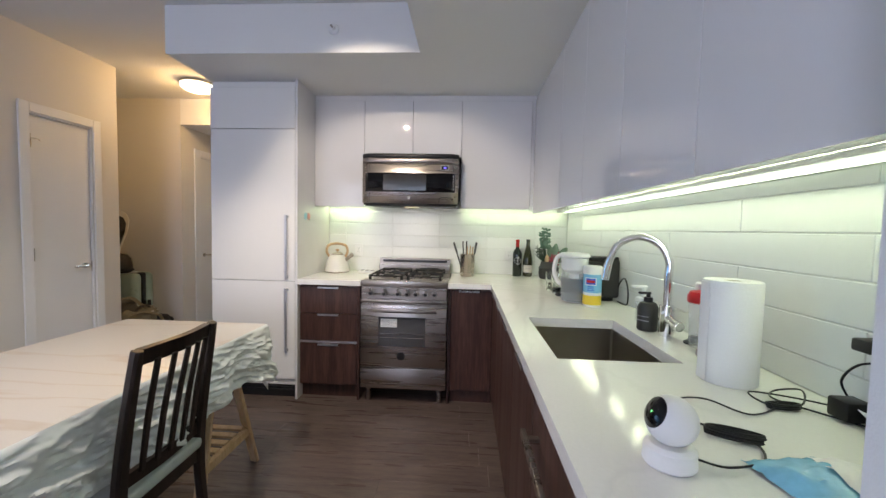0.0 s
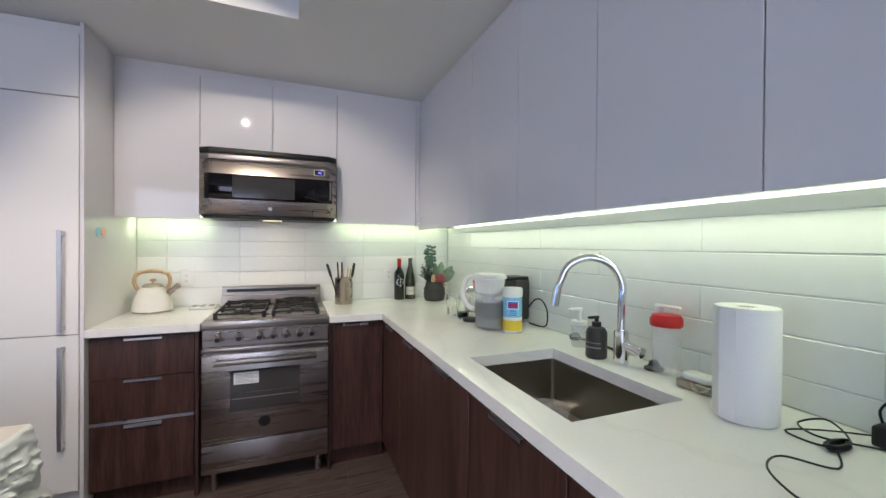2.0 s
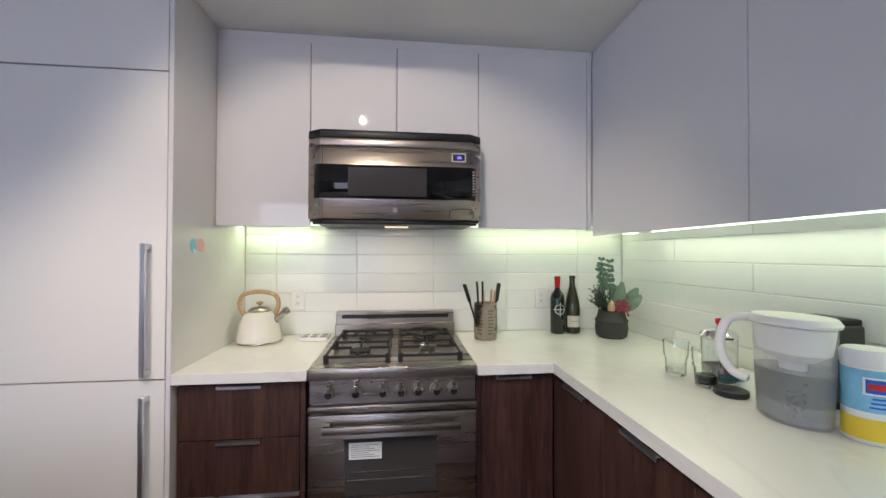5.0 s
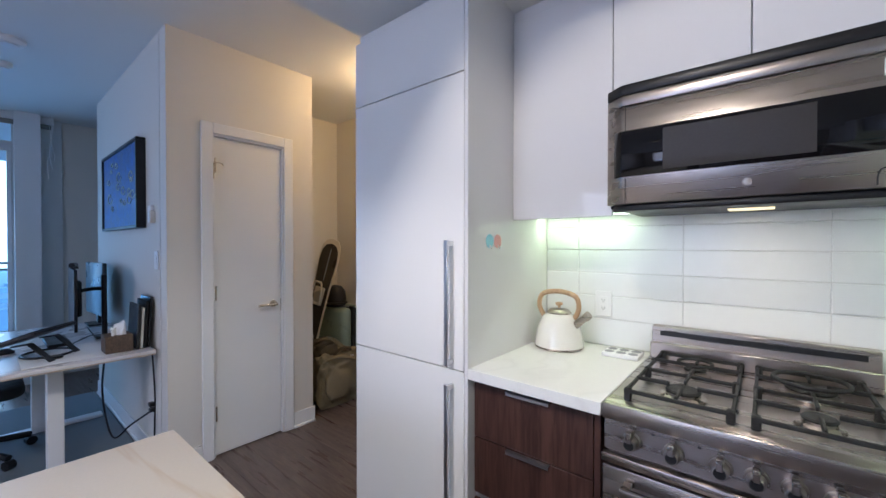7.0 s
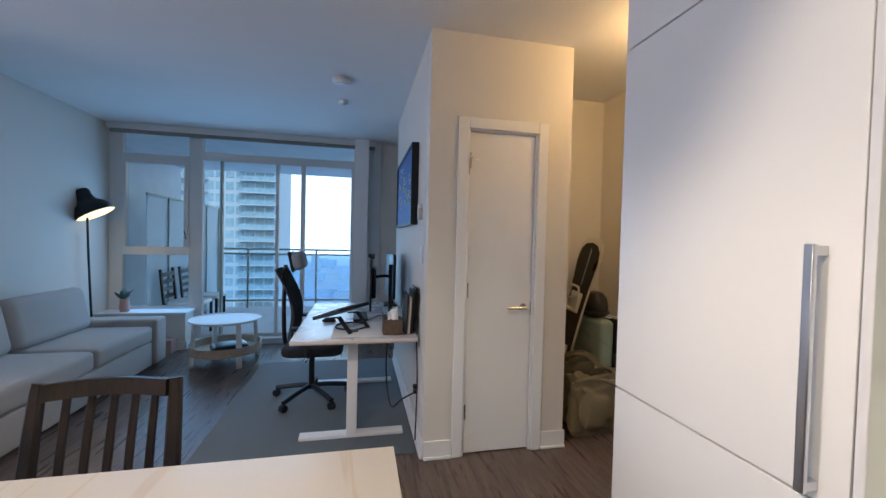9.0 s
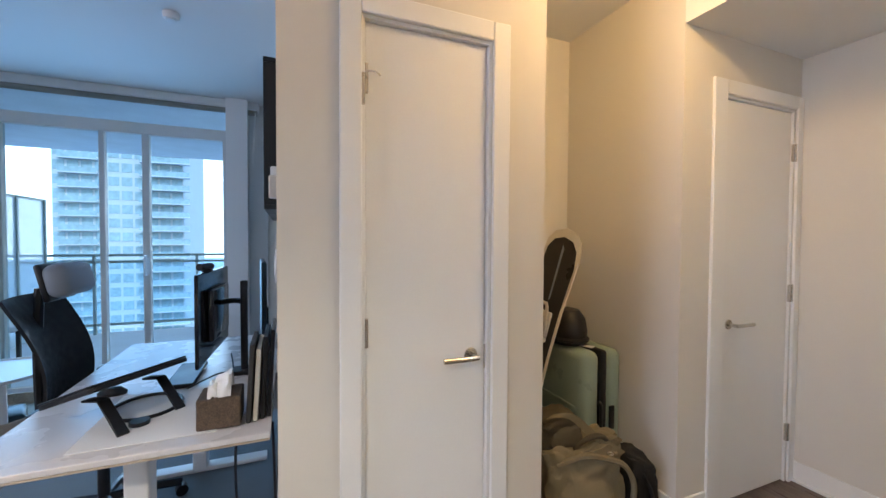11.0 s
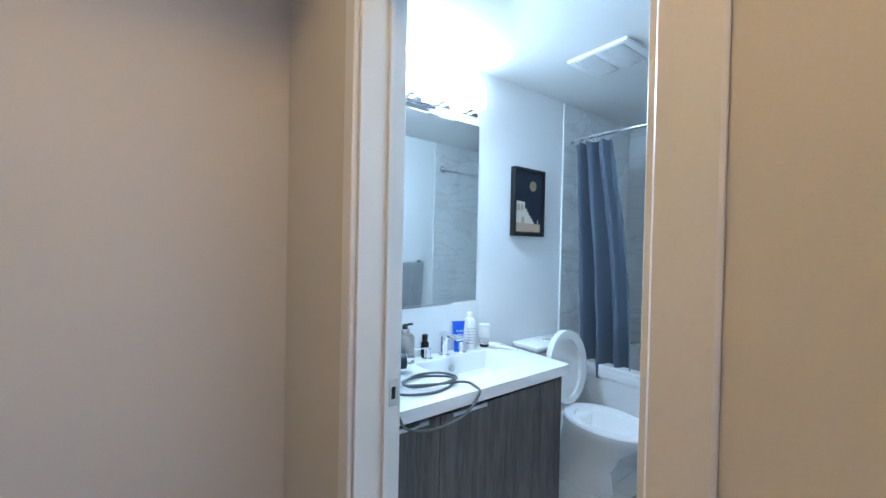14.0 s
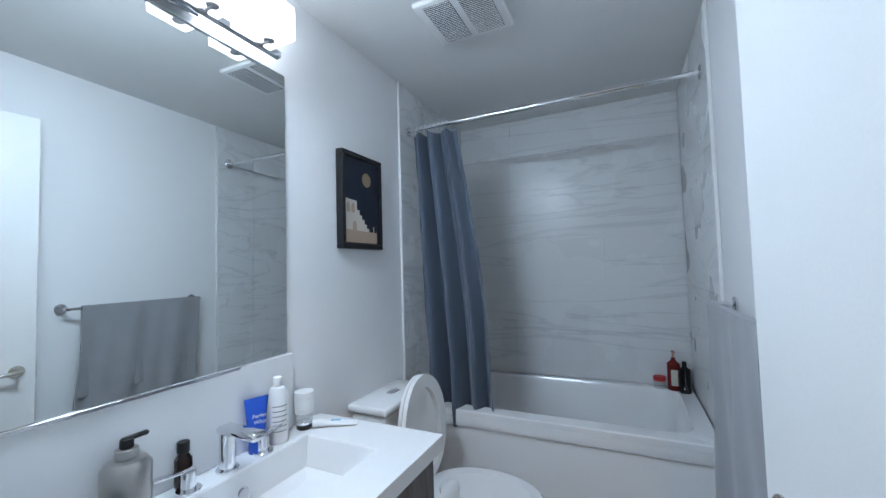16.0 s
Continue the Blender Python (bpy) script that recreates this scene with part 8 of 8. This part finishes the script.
def drape(u, v):
    """u along the gathered width, v down: three deep soft folds, creased and swung to the tub end."""
    spread = 0.285 + 0.13 * v ** 1.4 + 0.05 * math.sin(math.pi * v)
    ph = 2 * math.pi * (3.6 * u + 0.10 * math.sin(3 * v + 4 * u)) + 0.6 * v
    fold = math.sin(ph) + 0.35 * math.sin(2 * ph + 1.2)
    amp = (0.030 + 0.030 * v ** 0.8) * (0.65 + 0.55 * math.sin(math.pi * min(1, u + 0.15)) ** 2)
    small = (0.5 + 0.5 * math.sin(17 * u + 1)) * 0.010 * math.sin(2 * math.pi * 11 * u + 2 * v) * (1 - 0.6 * v)
    wrinkle = 0.010 * noise.noise((u * 6, v * 7, 0)) + 0.006 * noise.noise((u * 14 + v * 9, v * 16 - u * 5, 4))
    y = 5.388 - spread * (u + 0.030 * math.cos(ph)) - 0.02 * v
    x = 0.262 + 0.075 * v + amp * fold + small + wrinkle
    return (x, y, 2.103 - 1.60 * v - 0.014 * abs(math.sin(9 * math.pi * u)) * (1 - v) ** 6)


part("fabric", sheet(190, 70, drape, 0.0012), M["curtain"], t)
for k in range(9):
    y = 5.384 - 0.027 * k
    part("ring", tube([(0.25 + 0.022 * math.cos(a), y, 2.118 + 0.028 * math.sin(a)) for a in [j * math.pi / 5 for j in range(10)]], 0.002, 6, 2, True), M["clearplastic"], t)
t = thing("exhaust_fan_grille", "white ceiling exhaust fan with two slotted grilles", "vent", (-0.21, 4.86, BCEIL))
part("cover", box(-0.360, -0.060, 4.69, 5.026, BCEIL - 0.022, BCEIL - 0.001, 0.012, 3), M["white"], t)
for y0, y1 in ((4.725, 4.845), (4.875, 4.99)):
    part("grille", box(-0.335, -0.087, y0, y1, BCEIL - 0.0235, BCEIL - 0.0215, 0.0005), M["black"], t)
    for k in range(24):
        x = -0.333 + 0.0103 * k
        part("slat", box(x, x + 0.002, y0 + 0.001, y1 - 0.001, BCEIL - 0.0255, BCEIL - 0.0236, 0), M["white"], t)
t = thing("towel_bar", "chrome towel bar on the bathroom wall", "towel bar", (-0.22, 3.98, 1.19))
part("bar", rod((-0.68, 4.045, 1.19), (0.0, 4.045, 1.19), 0.008, 14), M["chrome"], t)
for x in (-0.665, -0.015):
    part("post", join(rod((x, 3.971, 1.19), (x, 3.98, 1.19), 0.026, 20), rod((x, 3.975, 1.19), (x, 4.05, 1.19), 0.009, 12)), M["chrome"], t)
t = thing("towel", "grey bath towel folded over the bar", "towel", (-0.24, 4.05, 0.9))


def hang(u, v):
    s = (v - 0.42) * 1.1
    w = 0.030 * math.sin(15 * u + 2 + 1.5 * v) + 0.014 * math.sin(31 * u + 4 * v) + 0.012 * noise.noise((u * 5, v * 4, 3))
    x = -0.625 + (0.585 + 0.03 * (1 - v)) * u + 0.012 * math.sin(4 * v) - 0.03 * max(0, v - 0.5) * (1 - u)
    if abs(s) < 0.025:
        a = s / 0.025 * math.pi / 2
        return (x, 4.045 + 0.014 * math.sin(a), 1.192 + 0.012 * math.cos(a))
    side = 1 if s > 0 else -1
    return (x, 4.045 + side * (0.014 + abs(s) * 0.006) + w * (abs(s) + 0.1), 1.195 - (abs(s) - 0.02))


part("cloth", sheet(36, 60, hang, 0.006), M["towel"], t)
t = thing("bath_mat", "grey shaggy bath mat on the white floor", "mat", (-0.1, 4.4, 0))
part("carpet_sheet", turn(box(-0.26, 0.26, -0.38, 0.38, 0, 0.02, 0.008, 2), Matrix.Translation((-0.04, 4.38, 0.009))), M["mat"], t)
# bottles
t = thing("shampoo_bottle", "dark red pump bottle on the tub corner", "bottle", (0.99, 4.075, UZ), "bath bottles")
part("bottle", lathe([(0, UZ), (0.032, UZ), (0.034, UZ + 0.004), (0.034, UZ + 0.15), (0.012, UZ + 0.172), (0.012, UZ + 0.185), (0, UZ + 0.185)], (0.99, 4.085, 0), 24), M["redbottle"], t)
part("pump", join(rod((0.99, 4.085, UZ + 0.185), (0.99, 4.085, UZ + 0.215), 0.006), box(0.955, 1.0, 4.076, 4.094, UZ + 0.212, UZ + 0.225, 0.004)), M["pink"], t)
part("label", box(0.955, 0.9565, 4.068, 4.102, UZ + 0.03, UZ + 0.12, 0), M["paper"], t)
t = thing("conditioner_bottle", "black bottle on the tub corner", "bottle", (0.93, 4.04, UZ), "bath bottles")
part("bottle", lathe([(0, UZ), (0.028, UZ), (0.030, UZ + 0.004), (0.030, UZ + 0.13), (0.012, UZ + 0.145), (0.012, UZ + 0.175), (0, UZ + 0.178)], (0.945, 4.035, 0), 24), M["blackgloss"], t)
t = thing("cream_jar", "small red-lidded jar on the tub rim", "jar", (0.985, 4.16, UZ))
part("jar", cyl(0.032, UZ, UZ + 0.045, (0.995, 4.16)), M["clearplastic"], t)
part("lid", cyl(0.034, UZ + 0.0455, UZ + 0.07, (0.995, 4.16)), M["red"], t)
t = thing("soap_pump_bottle", "pewter pump bottle on the vanity", "soap bottle", (-1.155, 5.34, VZ))
t.scale = (1.1, 1.1, 1.13)
part("bottle", lathe([(0, VZ), (0.040, VZ), (0.043, VZ + 0.005), (0.043, VZ + 0.115), (0.034, VZ + 0.128), (0.022, VZ + 0.131), (0, VZ + 0.131)], (-1.155, 5.34, 0), 32), M["pewter"], t)
part("collar", cyl(0.020, VZ + 0.131, VZ + 0.150, (-1.155, 5.34)), M["pewter"], t)
part("pump", join(cyl(0.012, VZ + 0.150, VZ + 0.168, (-1.155, 5.34)), box(-1.165, -1.115, 5.334, 5.346, VZ + 0.163, VZ + 0.172, 0.003)), M["black"], t)
t = thing("tonic_bottle", "small black bottle on the vanity", "bottle", (-1.005, 5.385, VZ))
t.scale = (1.1, 1.1, 1.13)
part("bottle", lathe([(0, VZ), (0.017, VZ), (0.019, VZ + 0.003), (0.019, VZ + 0.062), (0.010, VZ + 0.076), (0, VZ + 0.076)], (-1.005, 5.385, 0), 20), M["amber"], t)
part("cap", cyl(0.0135, VZ + 0.0765, VZ + 0.102, (-1.005, 5.385)), M["black"], t)
t = thing("face_wash_tube", "bright blue face wash tube standing on its cap", "tube", (-0.795, 5.368, VZ))
t.scale = (1.1, 1.1, 1.13)
tb = Matrix.Translation((-0.795, 5.368, VZ)) @ Matrix.Rotation(radians(-18), 4, "Z")
part("tube", turn(sheet(24, 8, lambda u, v: ((0.020 + 0.014 * v) * math.cos(2 * math.pi * u), (0.018 * (1 - v) + 0.002) * math.sin(2 * math.pi * u), 0.022 + 0.125 * v)), tb), M["blue"], t)
part("cap", turn(cyl(0.021, 0, 0.022), tb), M["blue"], t)
fr = tb @ Matrix.Translation((0, -0.0125, 0)) @ Matrix.Rotation(radians(98), 4, "X")
text("lettering", "Perfect", 0.015, fr @ Matrix.Translation((0, 0.105, 0.0)), M["white"], t)
text("lettering", "Whip", 0.015, fr @ Matrix.Translation((0, 0.088, 0.0)), M["white"], t)
t = thing("lotion_bottle", "tall white lotion bottle with grey print", "bottle", (-0.716, 5.372, VZ))
t.scale = (1.1, 1.1, 1.13)
part("bottle", lathe([(0, VZ), (0.027, VZ), (0.029, VZ + 0.004), (0.029, VZ + 0.135), (0.020, VZ + 0.155), (0.012, VZ + 0.158), (0, VZ + 0.158)], (-0.716, 5.366, 0), 24), M["white"], t)
part("cap", cyl(0.013, VZ + 0.1585, VZ + 0.185, (-0.716, 5.366)), M["white"], t)
for k in range(6):
    band((-0.716, 5.366), 0.0293, VZ + 0.035 + 0.014 * k, VZ + 0.038 + 0.014 * k, M["greyink"], t, "text_bar", math.pi * 1.1, math.pi * (1.55 + 0.05 * (k % 2)))
for z0, rr, h, mt, lb in ((VZ, 0.026, 0.025, "black", "small black-based cream jar"), (VZ + 0.0255, 0.030, 0.045, "clearplastic", "clear cream jar in a stack"), (VZ + 0.071, 0.033, 0.058, "white", "white cream jar on top of a stack")):
    t = thing("cream_jar", lb, "jar", (-0.60, 5.365, z0), "stacked cream jars")
    part("jar", cyl(rr, z0, z0 + h * 0.62, (-0.602, 5.365)), M[mt], t)
    part("lid", cyl(rr + 0.001, z0 + h * 0.62 + 0.0005, z0 + h, (-0.602, 5.365)), M["white" if mt != "black" else "chrome"], t)
t = thing("toothpaste_tube", "flattened white toothpaste tube lying on the vanity", "tube", (-0.55, 5.29, VZ))
tm = Matrix.Translation((-0.585, 5.325, VZ + 0.014)) @ Matrix.Rotation(radians(-52), 4, "Z")
part("tube", turn(sheet(8, 16, lambda u, v: (0.012 + 0.13 * u, (0.014 + 0.010 * u) * math.cos(2 * math.pi * v), (0.0135 * (1 - u) + 0.0015) * math.sin(2 * math.pi * v) - 0.010 * u)), tm), M["white"], t)
part("cap", turn(rod((-0.012, 0, 0), (0.013, 0, 0), 0.0135, 16), tm), M["white"], t)
part("label_bar", turn(box(0.05, 0.085, -0.012, -0.004, 0.0085, 0.0105, 0.0005), tm), M["lightblue"], t)
t = thing("hair_dryer", "dark teal hair dryer lying at the end of the vanity", "hair dryer", (-1.33, 5.22, VZ))
part("barrel", rod((-1.40, 5.30, VZ + 0.055), (-1.22, 5.22, VZ + 0.055), 0.042, 24, 0.034), M["teal"], t)
part("nozzle", rod((-1.222, 5.221, VZ + 0.055), (-1.19, 5.207, VZ + 0.055), 0.034, 20, 0.028), M["chrome"], t)
part("handle", rod((-1.36, 5.28, VZ + 0.045), (-1.42, 5.13, VZ + 0.025), 0.018, 14), M["teal"], t)
part("cord", tube([(-1.42, 5.13, VZ + 0.025), (-1.39, 5.0, VZ + 0.012), (-1.27, 4.95, VZ + 0.007), (-1.16, 4.97, VZ + 0.007), (-1.10, 5.02, VZ + 0.012), (-1.13, 5.09, VZ + 0.007), (-1.22, 5.13, VZ + 0.007), (-1.31, 5.10, VZ + 0.012), (-1.30, 5.03, VZ + 0.010), (-1.18, 4.99, VZ + 0.016), (-1.08, 5.03, VZ + 0.009), (-1.11, 5.11, VZ + 0.012), (-1.23, 5.12, VZ + 0.020), (-1.33, 5.06, VZ + 0.018), (-1.23, 4.99, VZ + 0.020), (-1.10, 4.96, VZ + 0.014), (-1.08, 4.91, VZ + 0.008), (-1.09, 4.872, VZ - 0.01), (-1.18, 4.862, VZ - 0.075), (-1.32, 4.866, VZ - 0.09), (-1.43, 4.872, VZ - 0.06), (-1.47, 4.885, VZ + 0.005), (-1.49, 5.0, VZ + 0.008), (-1.50, 5.2, VZ + 0.008)], 0.0052, 8), M["hose"], t, "woven grey cord in loops")

# assumed window behind the dining table, never in view, added to suit the south fill lamp
t = thing("window_2", "assumed wide white-framed dining window, out of view", "window", (-1.7, -2.54, 0.6), kind="structure")
for x0, x1, z0, z1 in ((-2.9, -0.5, 0.6, 0.66), (-2.9, -0.5, 2.34, 2.4), (-2.9, -2.84, 0.66, 2.34), (-0.56, -0.5, 0.66, 2.34), (-1.73, -1.67, 0.66, 2.34)):
    part("window_frame", box(x0, x1, -2.57, -2.51, z0, z1, 0.003), M["frame_white"], t)
for x0, x1 in ((-2.84, -1.73), (-1.67, -0.56)):
    g = part("pane", box(x0, x1, -2.545, -2.54, 0.66, 2.34, 0), M["pane"], t)
    g.visible_shadow = False
# ---- pieces: wall tiles and floor planks ----
def piece_mesh(name, bm, mat):
    me = bpy.data.meshes.new(name)
    bmesh.ops.recalc_face_normals(bm, faces=bm.faces)
    bm.to_mesh(me)
    bm.free()
    me.materials.append(mat)
    return me


def lay(name, me, at, parent, sx=1.0, sy=1.0, sz=1.0):
    ob = new(name, me)
    ob.parent = parent
    ob.matrix_basis = Matrix.Translation(at) @ Matrix.Diagonal((sx, sy, sz, 1))
    return ob


SETTING = bpy.data.objects
TW, J = 0.426, 0.0026
solid("wall_grout_back", box(-1.044, 1.104, 3.7292, 3.7349, 0.925, 1.60, 0), M["grout"], "pale grout between the white back wall tiles", "grout")
solid("wall_grout_side", box(1.1062, 1.1119, 0.713, 3.727, 0.925, 1.56, 0), M["grout"], "pale grout between the white side wall tiles", "grout")
# back wall: tiles stacked in line
TB, TS = 0.1045, 0.1085
for r in range(6):
    z0, z1 = 0.9435 + r * TB, min(0.9435 + (r + 1) * TB - J, 1.586)
    if r == 0:
        z0 = 0.9262
    xs = [-1.043, -0.882] + [-0.882 + TW * k for k in range(1, 5)] + [1.100]
    for a, b in zip(xs, xs[1:]):
        w, h = b - a - J * 0.6, z1 - z0
        me = piece_mesh("wall_tile", box(-w / 2, w / 2, -0.004, 0.004, -h / 2, h / 2, 0.0022), M["tile"])
        lay("wall_tile", me, ((a + b) / 2, 3.7305 + random.uniform(-0.0006, 0.0006), (z0 + z1) / 2), SETTING["wall_kitchen_back"])
# side wall: long tiles in running bond
for r in range(6):
    z0, z1 = 0.8985 + r * TS, min(0.8985 + (r + 1) * TS - J, 1.484)
    if r == 0:
        z0 = 0.9262
    y = 0.713 - (0.86 * 0.5 if r % 2 else 0.012)
    while y < 3.726:
        a, b = max(y, 0.713), min(y + 0.86, 3.726)
        if b - a > 0.02:
            w, h = b - a - 0.0008, z1 - z0
            me = piece_mesh("wall_tile", box(-0.004, 0.004, -w / 2, w / 2, -h / 2, h / 2, 0.0022), M["tile"])
            lay("wall_tile", me, (1.1075 + random.uniform(-0.0004, 0.0004), (a + b) / 2, (z0 + z1) / 2), SETTING["wall_kitchen_side"])
        y += 0.86
# floor planks, laid along x
PW, PL = 0.178, 1.22
row, y = 0, -2.45
while y < 5.40:
    x = -5.97 - random.uniform(0, PL)
    while x < 1.10:
        a, b, c = max(x, -5.97), min(x + PL, 1.10), min(y + PW, 5.40)
        mid = (a + b) / 2
        hidden = (y > 3.74 and a > -1.72) or (y > 2.72 and b < -3.9 and b > -5.0) or y < -2.4 or (y > 3.6 and b < -3.9)
        if b - a > 0.02 and not hidden:
            me = piece_mesh("floor_plank", box(-0.5, 0.5, -0.5, 0.5, -0.5, 0.5, 0.0), M["plank"])
            lay("floor_plank", me, (mid, (y + c) / 2, -0.002), SETTING["floor"], b - a - 0.0012, c - y - 0.0012, 0.0044)
        x += PL
    y += PW
# tub surround: large stone-look tiles stacked in line
for r in range(6):
    z0 = UZ + 0.002 + 0.3048 * r
    z1 = min(z0 + 0.3048 - 0.0016, BCEIL - 0.002)
    for a, b in ((3.983, 4.43), (4.43, 5.03), (5.03, 5.408)):
        me = piece_mesh("wall_tile", box(-0.005, 0.005, -0.5, 0.5, -0.5, 0.5, 0.0), M["marble"])
        lay("wall_tile", me, (1.069, (a + b) / 2, (z0 + z1) / 2), SETTING["wall_bathroom_tub"], 1, b - a - 0.0016, z1 - z0)
    for y, par in ((5.4145, "wall_bathroom_vanity"), (3.9765, "wall_bathroom_towel")):
        for a, b in ((0.171, 0.46), (0.46, 1.06)):
            me = piece_mesh("wall_tile", box(-0.5, 0.5, -0.005, 0.005, -0.5, 0.5, 0.0), M["marble"])
            lay("wall_tile", me, ((a + b) / 2, y, (z0 + z1) / 2), SETTING[par], b - a - 0.0016, 1, z1 - z0)
for par, y in (("wall_bathroom_vanity", 5.4145), ("wall_bathroom_towel", 3.9765)):
    me = piece_mesh("wall_tile", box(-0.5, 0.5, -0.005, 0.005, -0.5, 0.5, 0.0), M["marble"])
    lay("wall_tile", me, (0.209, y, 0.272), SETTING[par], 0.074, 1, 0.53)
for i in range(9):
    for j in range(5):
        a, b = -1.56 + 0.305 * i, min(-1.56 + 0.305 * (i + 1), 0.26)
        c, d = 3.975 + 0.305 * j, min(3.975 + 0.305 * (j + 1), 5.418)
        if b - a > 0.03 and d - c > 0.03:
            me = piece_mesh("floor_tile", box(-0.5, 0.5, -0.5, 0.5, -0.5, 0.5, 0.0), M["bathtile"])
            lay("floor_tile", me, ((a + b) / 2, (c + d) / 2, 0.006), SETTING["bathroom_floor"], b - a - 0.003, d - c - 0.003, 0.006)
